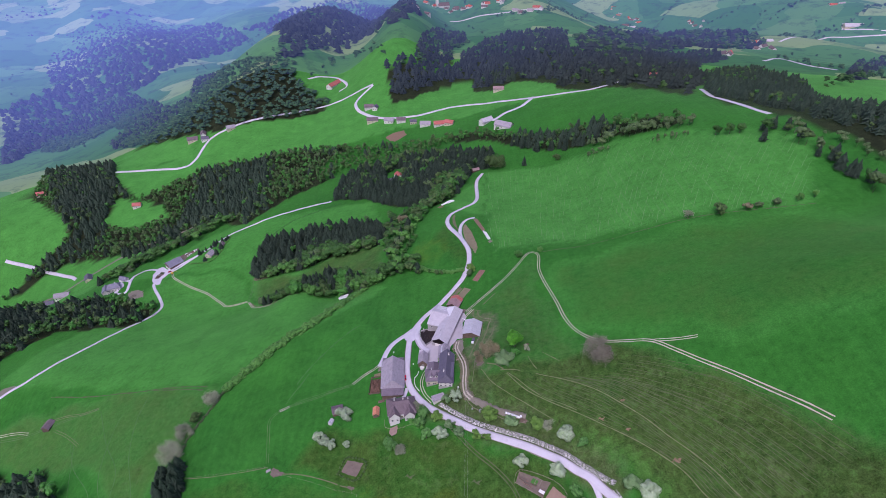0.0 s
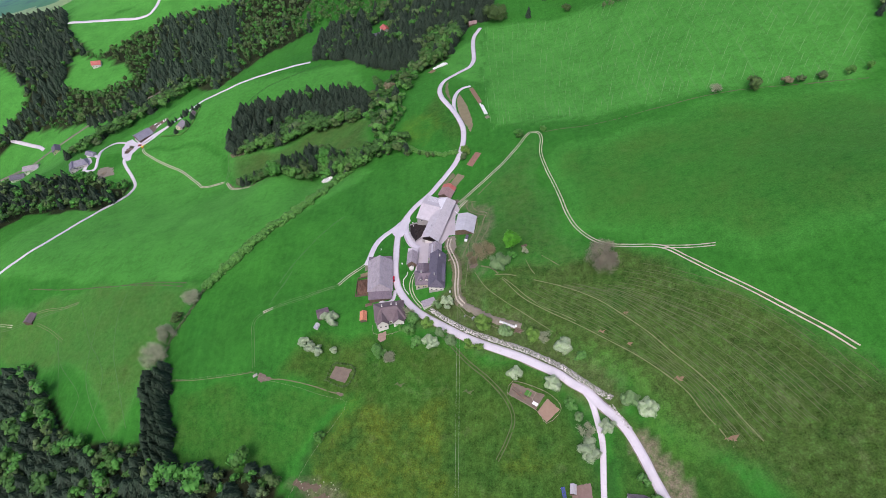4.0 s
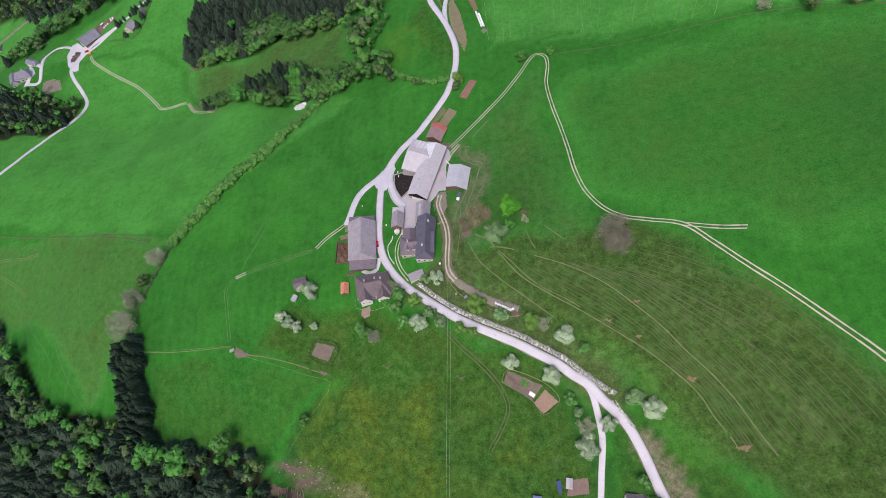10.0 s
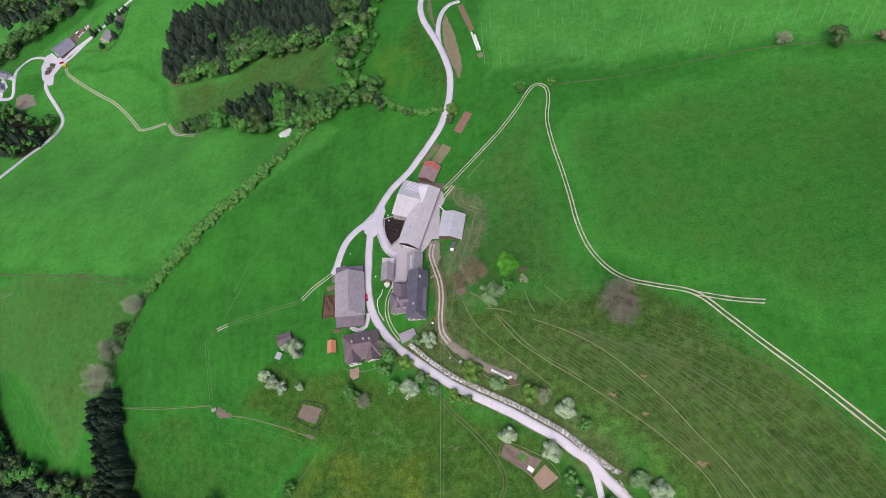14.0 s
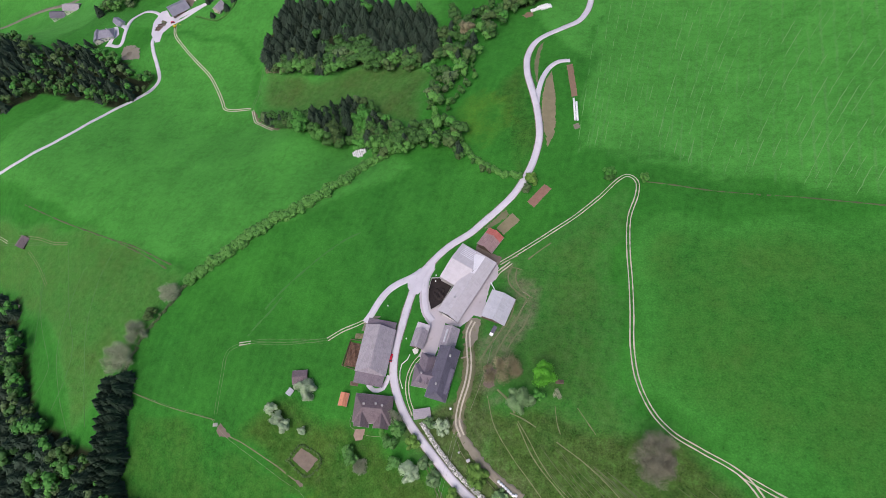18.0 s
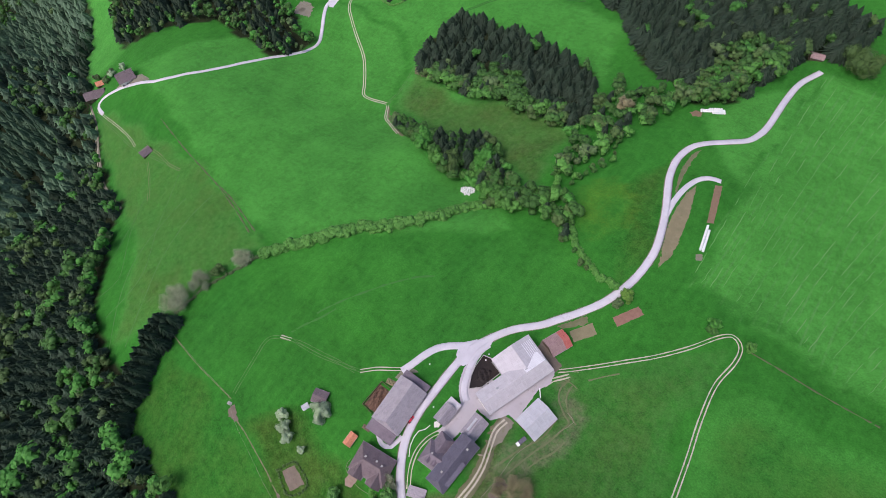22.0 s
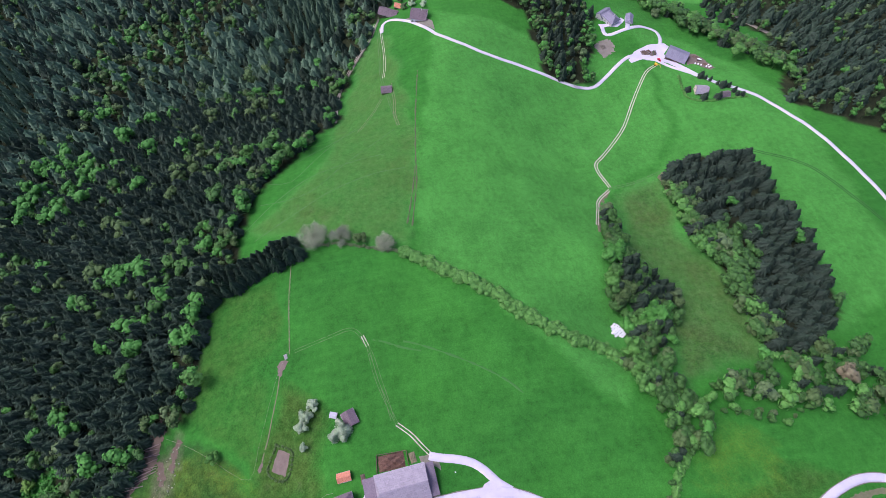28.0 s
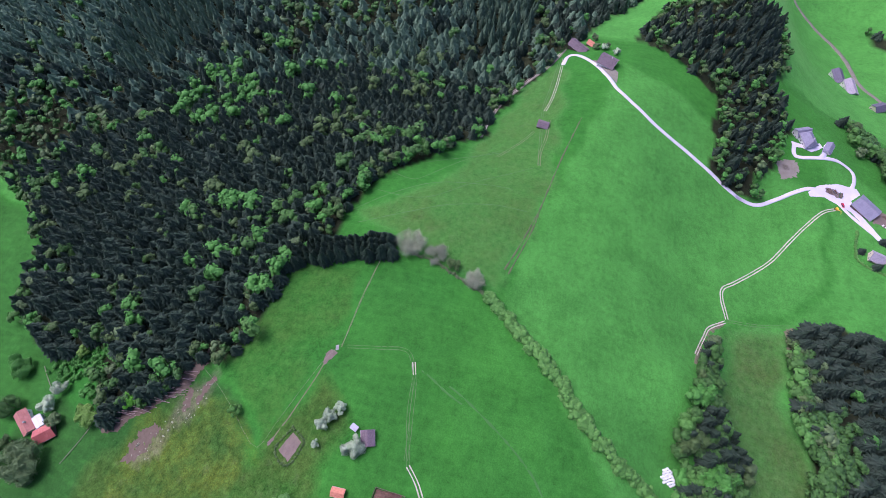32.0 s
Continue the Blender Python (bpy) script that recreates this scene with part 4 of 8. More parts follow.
ruts([(-171, 170), (-163, 159), (-155, 155), (-139.8, 147.4)], TRACK, 1.5, 0.6, 0.1)
ruts([(-187.1, 278.9), (-178.8, 292.3), (-168.3, 308.2), (-154.6, 319.5), (-136.8, 327.1), (-121.7, 333.2), (-104, 341)], "dark wheel marks curving through the meadow", 1.8, 0.7, 0.05, DEEP_GRASS)
apron("bare_patch", [(-176.9, 209.3), (-181, 215.6), (-165.6, 214.6), (-163.1, 209.5)], "bare brown earth at the corner of the copse", TURF, 0.05, "bare earth", 1.5)
ruts([(-172, 171), (-175, 192), (-182, 217)], "faint wheel marks along the field edge", 1.5, 0.3, 0.05, GRASS_RUT)
ruts([(-385, 27), (-343, 25), (-312, 23), (-276, 26), (-245, 29)], "faint wheel marks through the pasture", 1.5, 0.35, 0.06, GRASS_RUT)
ruts([(-397, 26), (-372, 14), (-347, -1), (-314, -15), (-273, -17)], TRACK, 1.6, 0.5, 0.12)
ruts([(-83.7, -10.6), (-77.4, -8.3)], "pale short wheel marks in the meadow", 1.3, 0.5)
ruts([(-77.4, -8.3), (-60.9, -5.9), (-48, -2.4), (-33.1, 2.6)], "faint wheel marks across the meadow", 1.3, 0.25, 0.04, GRASS_RUT)
ruts([(31.0, -42.8), (43.7, -58.0), (55.9, -69.6), (64.8, -80.5), (68.2, -90.0), (64.6, -99.4), (59.4, -107.9)], "faint wheel track through the orchard grass", 1.5, 0.55, 0.05, TREAD_GRASS)
apron("yard", [(4.7, 44.2), (5.6, 34.9), (7.7, 28.5), (11.5, 22.7), (15.1, 19.9), (15.5, 11.1), (14.1, 3.4), (22, 2.4), (22.6, 13.1), (22.7, 22.5), (30.3, 22), (33.4, 25.7), (35.5, 29.4), (39.7, 28.9), (39.8, 47.4), (42.7, 53.1), (41.9, 57.9), (39.7, 61), (31, 43.9), (24.7, 27), (20, 25), (13.8, 26.9), (10.3, 34.4), (8.1, 43.1), (7.2, 46.5)], "worn pale concrete farm yard between the barns", YARD, 0.11)
apron("junction", [(-2.9, 41.0), (1.6, 45.9), (4.8, 51.1), (8.2, 57.5), (9.0, 52.8), (8.8, 49.3), (8.4, 45.4), (8.7, 40.9), (9.9, 35.6), (6.2, 38.2), (4.9, 35.1), (1.5, 34.0), (-0.2, 36.3), (-1.6, 37.6)], "pale paved fork of the lane", ASPHALT, 0.15, "road", 0.1)
road("road_yard", [(8.2, 52), (6.5, 45.4), (7.4, 38.7), (9.7, 31.3), (12.3, 25.9), (16.4, 22.5)], 3.2, "pale paved drive round the dung yard", lift=0.17)
apron("barn_apron", [(-18.4, 14.9), (-15.6, 19.1), (-10.8, 19.5), (-13.7, 16), (-16, 10.6), (-18.4, 10)], "pale trodden gravel behind the barn", SHOULDER, 0.07)
apron("felled_earth", [(-62.4, -123.3), (-56.6, -119.9), (-46.9, -122.7), (-39.5, -123.9), (-32.8, -130.3), (-25.3, -137), (-16.8, -146.9), (-8.8, -151.8), (-5.6, -159.9), (-10.1, -169), (-16.2, -157.1), (-27.4, -146.5), (-34.2, -137.2), (-44.3, -130.4), (-53.3, -129.4)], "churned reddish earth along the felled wood edge", CHURNED, 0.06, "bare earth", 2.0)
apron("felled_earth", [(-18.5, -131.1), (-16.3, -127.4), (-6.1, -130.3), (2.2, -134.3), (2.7, -139.7), (-5.3, -140.7), (-14.7, -137)], "bare reddish earth on the felled strip", CHURNED, 0.05, "bare earth", 3.0)
apron("felled_earth", [(-49.8, -112.9), (-47.2, -110.8), (-32.7, -114.5), (-34.4, -116.8), (-43.8, -115.1)], "reddish earth rut on the felled strip", CHURNED, 0.06, "bare earth", 2.0)
apron("felled_earth", [(-40.4, -123.8), (-40, -120.9), (-31.9, -117.8), (-26.7, -120.6), (-31.7, -122.5)], "churned earth between the brushwood", CHURNED, 0.05, "bare earth", 2.0)
road("gully_earth", [(-169.5, 168.5), (-161, 160.6), (-152.3, 154.4), (-142.4, 149.7), (-132.7, 145.9)], 2.6, "bare brown earth beside the gully track", TURF, 0.04, ragged=1.4)
for ledge in ([(-76.4, 10.5), (-73.8, 17.2), (-65, 33.3), (-56.6, 46.8), (-47.5, 58.8), (-38.9, 66.3)], [(-69.5, 19), (-73, 9.9), (-77.8, 1.1), (-80.5, -5.4)] ):
    road("grass_ledge", ledge, 1.0, "pale grassy ledge across the meadow", PALE_GRASS, 0.03, ragged=1.2)
apron("yard_mill", [(-302.7, 235.2), (-312.4, 244.2), (-319.1, 259.9), (-320.4, 275.8), (-315.3, 278.3), (-306.1, 269.7), (-288.1, 278.2), (-271.8, 285.9), (-268.6, 282.6), (-294.5, 268.5), (-302.2, 248.1), (-298.9, 236.4)], "pale paved forecourt of the valley farm", ASPHALT, 0.3)
apron("yard_house", [(-350.5, 223.5), (-349.5, 231), (-352.5, 241), (-356, 247), (-351.5, 249), (-346.5, 244), (-342.5, 238.5), (-345.5, 231.5), (-344.5, 224.5)], "pale paved house court", ASPHALT, 0.26)
road("wood_track", [(-403.7, 30.1), (-376.2, 19.4), (-353.4, 5), (-322, -10.2), (-295.1, -15.5), (-267.8, -17.2)], 2.0, "grey gravel track along the wood's edge", SHOULDER, 0.08, ragged=0.5)
ruts([(-387.5, 29.8), (-346.6, 29.1), (-323.1, 27.4), (-309.3, 24.6)], TRACK, 1.5, 0.35, 0.07)
ruts([(-297.7, 29.6), (-275.7, 29.9), (-258.2, 28.3), (-244.4, 29.6)], "pale wheel marks in the pasture", 1.5, 0.4, 0.06, TREAD)
ruts([(-281.6, 20.5), (-265, 11.7), (-246.5, -0.7)], "faint wheel marks through the pasture", 1.5, 0.3, 0.05, TREAD)
apron("house_court", [(-373.1, 70.7), (-365.8, 74.9), (-350.9, 74.6), (-362.7, 65.4), (-380.3, 53.1), (-383.4, 54.7)], "pale brown gravel court before the house", SHOULDER, 0.2)
apron("barn_court", [(-303.3, 291.9), (-297.1, 297.7), (-278.2, 301.2), (-275.8, 296.4), (-287.8, 287.8), (-287.8, 281.6)], "churned brown farm yard behind the valley barn", SOIL, 0.22, "yard", 1.5)
apron("barn_court", [(-311.7, 249.2), (-312.7, 257.6), (-308.7, 264.2), (-305.6, 260.3), (-307.4, 250.4)], "trodden earth with stored machines before the valley barn", SOIL, 0.36, "yard", 1.5)
apron("verge", [(45.4, 200.1), (47.6, 191.6), (50.9, 177.4), (53.5, 162.2), (55.2, 149), (52.8, 137.9), (48.8, 150.2), (44.8, 165.7), (43.4, 175.1), (43, 191.3)], "trodden earth verge beside the lane", EARTHY, 0.06, "verge", 0.8)
apron("verge", [(39.6, 182.7), (36.3, 193), (33.3, 205.1), (33.2, 221.6), (36, 228.4), (35.6, 214.4), (36.7, 200.9), (38.4, 188.5)], "earthy turf in the fork of the lane", TURF, 0.05, "verge", 0.8)
apron("bale_mark", [(16.9, 257.5), (19.3, 261.4), (23.6, 261.8), (24.1, 257.7), (20.2, 254.6)], "bare earth where bales were taken away", SCAR, 0.06, "bare earth", 0.6)
apron("bale_mark", [(64.2, 156.8), (67.2, 158.5), (68.4, 154.6), (65.8, 153)], "bare earth where bales were taken away", DUST, 0.06, "bare earth", 0.6)
apron("bank", [(53.4, 206.3), (56.9, 208.4), (63.7, 181), (60.5, 179.1)], "bare brown earth strip behind the bales", SCAR, 0.06, "bare earth")
apron("garden_bed", [(48.7, 100.2), (55.5, 112.6), (59.9, 110.2), (52.7, 96.9)], "freshly dug reddish garden bed", RED_SOIL, 0.10, "garden bed")
apron("garden_bed", [(35.7, 81.3), (42.2, 91.9), (47.1, 87.7), (40.6, 78.0)], "dry pale garden bed", EARTHY, 0.10, "garden bed")
apron("verge", [(29.4, 80.1), (38.3, 93.5), (41.0, 90.5), (34.8, 82.8), (31.6, 80.7)], "dry yellowish grass verge below the lane", TURF, 0.05, "verge", 0.8)
apron("dirt_pile", [(-325.5, 211.9), (-330.7, 219), (-330, 227.8), (-321, 229), (-314.2, 225.7), (-309.8, 215.1), (-317, 212.6)], "bare churned pale earth", DUST, 0.15, "bare earth", 2.2)
apron("dirt_pile", [(-70, 556), (-58, 566), (-42, 569), (-35.9, 552), (-52.5, 536), (-62, 542)], "bare reddish earth scar on the far slope", SCAR, 0.2, "bare earth", 2.2)
PATH_LOW = [(65.2, -17.4), (74.9, -29.7), (87.7, -39.7), (99.7, -48.1), (112.7, -57.7), (126.2, -68.4), (138.4, -80.2), (146.3, -89.5), (151.5, -99.2), (156.5, -107.4), (160.1, -115.3)]
PATH_HIGH = [(82.2, -20.8), (96.7, -27.4), (111.4, -37.7), (124.7, -50.8), (133.6, -60.4), (141.7, -71.2), (150.7, -82.2), (157.7, -92.6), (163.3, -103.4), (169.7, -115.5)]
PATH_BELOW = [(50.4, -8.5), (56.2, -20.5), (66.3, -31.1), (74.5, -37.9), (82.5, -44.7), (90.1, -51.4)]
PATH_TOP = [(116.9, -30.1), (134.5, -40.0), (153.4, -55.2), (169.8, -71.5), (179.7, -85.8), (188.0, -101.2), (194.3, -113.8)]
PATH_MINOR = [(65.2, -16.3), (70.9, -22.4), (77.4, -29.8), (85.6, -37.1), (94.5, -42.6), (101.4, -47.8)]
for cow_path, wide in ((PATH_LOW, 0.45), (PATH_HIGH, 0.45), (PATH_BELOW, 0.4), (PATH_MINOR, 0.3), ([(61.3, -13.7), (67.2, -15), (73, -17.1)], 0.6), ([(88, -5.3), (92.8, -10.2), (96.7, -14.3)], 0.4), ([(79, -6.6), (81, -13.2), (83.2, -17.5)], 0.4), ([(54, -4.8), (59.5, -8.6), (63.3, -13.5)], 0.9)):
    road("cow_path", cow_path, wide, "narrow trodden cattle path along the slope", TREAD, 0.05, ragged=0.35, step=1.3)

for worn_line, wide in (([(-241.6, 26.2), (-217.4, -7.6), (-196.1, -32.1), (-191.0, -49.9), (-193.0, -71.2)], 0.5), ([(-255.2, 2.0), (-238.3, -20.8), (-212.7, -43.5), (-207.9, -53.4), (-212.0, -67.6)], 0.5), ([(-173.2, -81.9), (-191, -61.8), (-207.3, -36.6), (-215.7, -1.6), (-216.7, 16.2)], 0.6), ([(-163.6, -73.7), (-177.2, -47.1), (-190.3, -22.5), (-199, 7.2), (-200.5, 28.6)], 0.6), ([(-227.2, -47.9), (-240.8, -20.9), (-254.2, 7.4)], 0.6)):
    road("pasture_line", worn_line, wide * 0.8, "faint pale line trodden through the pasture", PASTURE_RUT, 0.04, ragged=0.5, step=2.0)
road("pasture_line", [(-302.7, 52.3), (-254.9, 43.5), (-209.9, 37.0), (-175.1, 29.5), (-152.9, 23.4)], 0.8, "brownish grass line where pasture and meadow meet", TREAD_GRASS, 0.04, ragged=1.2, step=2.0)
road("pasture_line", [(-262, 44.5), (-221.9, 38.6), (-186.3, 34.2), (-150.4, 26.2)], 0.8, "brownish grass line where pasture and meadow meet", TREAD_GRASS, 0.04, ragged=1.2, step=2.0)
road("pasture_line", [(-140.8, -48.9), (-118.2, -50.6), (-99.7, -50.8), (-81.5, -50.5)], 0.45, "pale trodden line under the wire fence", TREAD, 0.04, ragged=0.4, step=1.5)
road("pasture_line", [(106, 120), (140, 119), (175, 117), (213, 111), (245, 99), (290, 84)], 0.7, "brownish unmown line along the field border", TREAD_GRASS, 0.04, ragged=1.0, step=2.0)
road("fence_path", [(-76.6, -52.9), (-70.8, -55.8), (-63.5, -56.9), (-55.6, -58.7), (-47, -61), (-39.6, -63.1), (-33.4, -65.4), (-28, -66.9), (-24.9, -68.1)], 0.7, "brown trodden path along the pasture fence", TURF, 0.06, ragged=0.5, step=1.3)
for x, y in [(7.8, -67.0), (45.6, -74.7)]:
    apron("bare_patch", [(x + 2.2 * math.cos(a) * (1 + 0.3 * math.sin(3 * a)), y + 1.3 * math.sin(a)) for a in [k * 0.524 for k in range(12)]], "thin dry grass patch in the orchard", TREAD_GRASS, 0.04, "bare earth", 2.5)
apron("trodden_corner", [(-29.8, -66.5), (-27.8, -65.8), (-24.8, -67.5), (-26.1, -69.3)], "bare earth at the corner of the pasture fence", SOIL, 0.07, "bare earth", 0.8)
apron("trodden_corner", [(-76.6, -57), (-79, -54.8), (-78.1, -50.9), (-74.6, -52.9), (-70.2, -55.3), (-71.1, -57.1)], "bare earth at the head of the pasture fence", SOIL, 0.07, "bare earth", 0.8)


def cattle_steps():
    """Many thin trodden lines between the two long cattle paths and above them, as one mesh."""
    rng = np.random.default_rng(17)

    def even(pts, n=90):
        p = smooth_line(pts, 1.0)
        s = np.r_[0, np.cumsum(np.hypot(*np.diff(p, axis=0).T))]
        return np.stack([np.interp(np.linspace(0, s[-1], n), s, p[:, k]) for k in (0, 1)], -1)

    low, high, top = even(PATH_LOW), even(PATH_HIGH), even(PATH_TOP)
    cos, quads, base = [], [], 0
    edge = top + np.array([0.80, 0.60]) * 17
    for a, b, n, first in ((low, high, 10, 0.04), (high, top, 21, 0.05), (top, edge, 8, 0.02)):
        for k in range(1, n):
            f = (k + rng.normal(0, 0.12)) / n
            p = a * (1 - f) + b * f
            p = p + np.stack([np.convolve(rng.normal(0, 1.1, 110), np.ones(21) / 9, "valid")[:90] * 0.6] * 2, -1) * [0.4, 0.9]
            u = first + rng.random() * 0.12
            while u < 0.98:
                e = min(1.0, u + rng.uniform(0.2, 0.7))
                q = p[int(u * 89):int(e * 89) + 1]
                u = e + rng.uniform(0.0, 0.06) * (1 + 2 * (b is top))
                if len(q) < 5:
                    continue
                q = smooth_line(q[::2], 1.3)
                d = np.gradient(q, axis=0)
                d /= np.hypot(d[:, 0], d[:, 1])[:, None] + 1e-9
                w = (0.06 + 0.13 * rng.random(len(q)))[:, None] * np.clip(np.minimum(np.arange(len(q)), np.arange(len(q))[::-1]) / 3, 0.15, 1)[:, None]
                nrm = np.stack([-d[:, 1], d[:, 0]], -1) * w
                for s in (1, -1):
                    xy = q + s * nrm
                    cos.append(np.stack([xy[:, 0], xy[:, 1], ground(xy[:, 0], xy[:, 1]) + 0.05], -1))
                i = np.arange(len(q) - 1)
                quads.append(base + np.stack([i, i + len(q), i + len(q) + 1, i + 1], -1))
                base += 2 * len(q)
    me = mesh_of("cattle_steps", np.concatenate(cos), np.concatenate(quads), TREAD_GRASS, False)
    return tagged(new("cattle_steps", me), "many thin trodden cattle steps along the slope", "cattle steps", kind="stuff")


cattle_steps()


def mown_rows():
    """Thin broken pale rows left by the mower, fanning uphill over the field."""
    rng = np.random.default_rng(23)
    cos, quads, base = [], [], 0
    for x0 in np.arange(60, 330, 3.6):
        x, y, row = x0 + rng.normal(0, 0.5), 80.0, []
        while y < 350:
            row.append((x, y))
            x, y = x + 3.0 * (0.09 + (x - 100) * 0.0034), y + 3.0
        row = np.array(row)
        row = row[inside(row[:, 0], row[:, 1], MOWN)]
        k = int(rng.integers(0, 4))
        while k < len(row) - 3:
            n = int(rng.integers(2, 9))
            q = row[k:k + n + 1] + rng.normal(0, 0.12, (len(row[k:k + n + 1]), 2))
            k += n + int(rng.integers(0, 5))
            if len(q) < 3 or rng.random() < 0.25:
                continue
            w = rng.uniform(0.10, 0.24) * np.clip(np.minimum(np.arange(len(q)), np.arange(len(q))[::-1]) + 0.3, 0, 1)
            for s in (1, -1):
                cos.append(np.stack([q[:, 0] + s * w, q[:, 1], ground(q[:, 0] + s * w, q[:, 1]) + 0.10], -1))
            i = np.arange(len(q) - 1)
            quads.append(base + np.stack([i, i + 1, i + len(q) + 1, i + len(q)], -1))
            base += 2 * len(q)
    me = mesh_of("mown_rows", np.concatenate(cos), np.concatenate(quads), MOWN_GRASS, False)
    return tagged(new("mown_rows", me), "thin pale rows of cut grass across the mown field", "cut grass", kind="stuff")


mown_rows()
for x, y, r in ((113.5, -55.6, 1.3), (144.3, -83.7, 1.7), (160.4, -111.7, 2.0), (124.8, -49.4, 0.9), (125.1, -64.2, 0.9)):
    apron("bare_patch", [(x + r * math.cos(a) * (1 + 0.3 * math.sin(3 * a)), y + r * 0.8 * math.sin(a)) for a in [k * 0.524 for k in range(12)]], "small bare brown earth scar on the slope", SCAR, 0.05, "bare earth", 1.6)

# ---- plants ----
def part(name, data, material, parent, label=""):
    """Links a bmesh or mesh as one mesh object under a thing or a part."""
    if isinstance(data, bmesh.types.BMesh):
        me = bpy.data.meshes.new(name)
        data.to_mesh(me)
        data.free()
    else:
        me = data
    if material and not me.materials:
        me.materials.append(material)
    ob = new(name, me)
    ob.parent = parent
    return tagged(ob, label)


def spruce_shape(seed, whorls=8, arms=8, wide=0.25, bare=0.06):
    """A spruce one metre tall: overlapping ragged skirts of drooping boughs round a stem."""
    rng = np.random.default_rng(seed)
    co, tri, tone = [], [], []
    for k in range(whorls):
        u = k / (whorls - 1)
        r = wide * (1 - 0.90 * u ** 1.7) * rng.uniform(0.92, 1.08)
        z = bare + 0.02 + (0.90 - bare) * u
        n = max(4, int(round(arms * (1 - 0.5 * u))))
        rise = min(1.0 - z, (0.97 - bare) / whorls * 1.25 + 0.32 * r)
        base, a0 = len(co), rng.random() * 6.283
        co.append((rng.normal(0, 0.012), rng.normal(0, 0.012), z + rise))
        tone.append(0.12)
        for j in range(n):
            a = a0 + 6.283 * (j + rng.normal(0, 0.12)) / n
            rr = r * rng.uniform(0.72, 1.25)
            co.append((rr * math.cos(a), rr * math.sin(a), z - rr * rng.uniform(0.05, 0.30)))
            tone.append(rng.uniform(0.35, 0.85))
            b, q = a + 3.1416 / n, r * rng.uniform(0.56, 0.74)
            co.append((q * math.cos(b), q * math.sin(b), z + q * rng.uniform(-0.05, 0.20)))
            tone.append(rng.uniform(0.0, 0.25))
        for j in range(2 * n):
            tri.append((base, base + 1 + j, base + 1 + (j + 1) % (2 * n)))
    base = len(co)
    for j in range(4):
        a, b = 6.283 * j / 4, 6.283 * (j + 1) / 4
        co += [(0.012 * math.cos(a), 0.012 * math.sin(a), -0.08), (0.012 * math.cos(b), 0.012 * math.sin(b), -0.08), (0, 0, 1.0)]
        tri.append((base + 3 * j, base + 3 * j + 1, base + 3 * j + 2))
        tone += [0.0] * 3
    return np.array(co), np.array(tri), np.array(tone)


def crown_shape(seed, leaves=230, size=0.075, wide=0.30, low=0.22, lobes=7, trunk=True, hull=0, twigs=False):
    """A broadleaved tree one metre tall: lobes of many small leaf sprays on a stem."""
    rng = np.random.default_rng(seed)
    mid = (1 + low) / 2
    half = (1 - low) / 2
    centre = []
    for k in range(lobes):
        a, e = rng.random() * 6.28, rng.uniform(-0.6, 0.9)
        d, grow = (rng.uniform(0.35, 0.62), 1.0) if lobes < 10 else (rng.uniform(0.35, 0.85), 0.72)
        centre.append((wide * d * math.cos(a), wide * d * math.sin(a), mid + half * 0.62 * e, grow * wide * rng.uniform(0.42, 0.66)))
    centre.append((0, 0, 1 - half * 0.55, wide * 0.6))
    c = np.array(centre)
    pick = rng.integers(0, len(c), leaves)
    d = rng.normal(size=(leaves, 3))
    d[:, 2] += 0.25
    d /= np.linalg.norm(d, axis=1)[:, None]
    p = c[pick, :3] + d * c[pick, 3:] * rng.uniform(0.76, 1.04, (leaves, 1)) * [1, 1, 0.95]
    u = np.cross(d + rng.normal(0, 0.27, d.shape), rng.normal(size=d.shape))
    u /= np.linalg.norm(u, axis=1)[:, None]
    v = np.cross(d, u)
    s = size * rng.uniform(0.6, 1.35, (leaves, 1))
    if twigs:
        p = c[pick, :3] + d * c[pick, 3:] * rng.uniform(0.25, 1.1, (leaves, 1))
        u = d + rng.normal(0, 0.35, d.shape)
        v = np.cross(u, rng.normal(size=d.shape))
        u, v = u / np.linalg.norm(u, axis=1)[:, None] * 2.6, v / np.linalg.norm(v, axis=1)[:, None] * 0.28
    quad = np.stack([p - u * s * 0.5 - v * s * 0.3, p + u * s * 0.1 - v * s * 0.55, p + u * s * 0.6 + v * s * 0.1, p - u * s * 0.1 + v * s * 0.6], 1)
    co = quad.reshape(-1, 3)
    b = np.arange(leaves) * 4
    tri = np.concatenate([np.stack([b, b + 1, b + 2], -1), np.stack([b, b + 2, b + 3], -1)])
    tone = np.repeat(rng.random(leaves) * 0.6, 4)
    if hull:
        ico = bmesh.new()
        bmesh.ops.create_icosphere(ico, subdivisions=hull, radius=1)
        iv, it = np.array([q.co for q in ico.verts]), np.array([[q.index for q in f.verts] for f in ico.faces])
        ico.free()
        for cx, cy, cz, cr in centre:
            k = len(co)
            co = np.vstack([co, iv * cr * 0.74 * rng.uniform(0.80, 1.10, (len(iv), 1)) + (cx, cy, cz)])
            tri = np.vstack([tri, it + k])
            # light from above is put into the hull's tint: paler tops, darker undersides
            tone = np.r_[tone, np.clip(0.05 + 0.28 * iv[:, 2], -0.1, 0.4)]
    if trunk:
        t = []
        for j in range(5):
            a, e = 6.283 * j / 5, 6.283 * (j + 1) / 5
            t += [(0.02 * math.cos(a), 0.02 * math.sin(a), -0.06), (0.02 * math.cos(e), 0.02 * math.sin(e), -0.06), (0, 0, mid + 0.1)]
        k = len(co)
        co = np.vstack([co, t])
        tri = np.vstack([tri, k + np.arange(15).reshape(5, 3)])
        tone = np.r_[tone, np.zeros(15)]
    return co, tri, tone


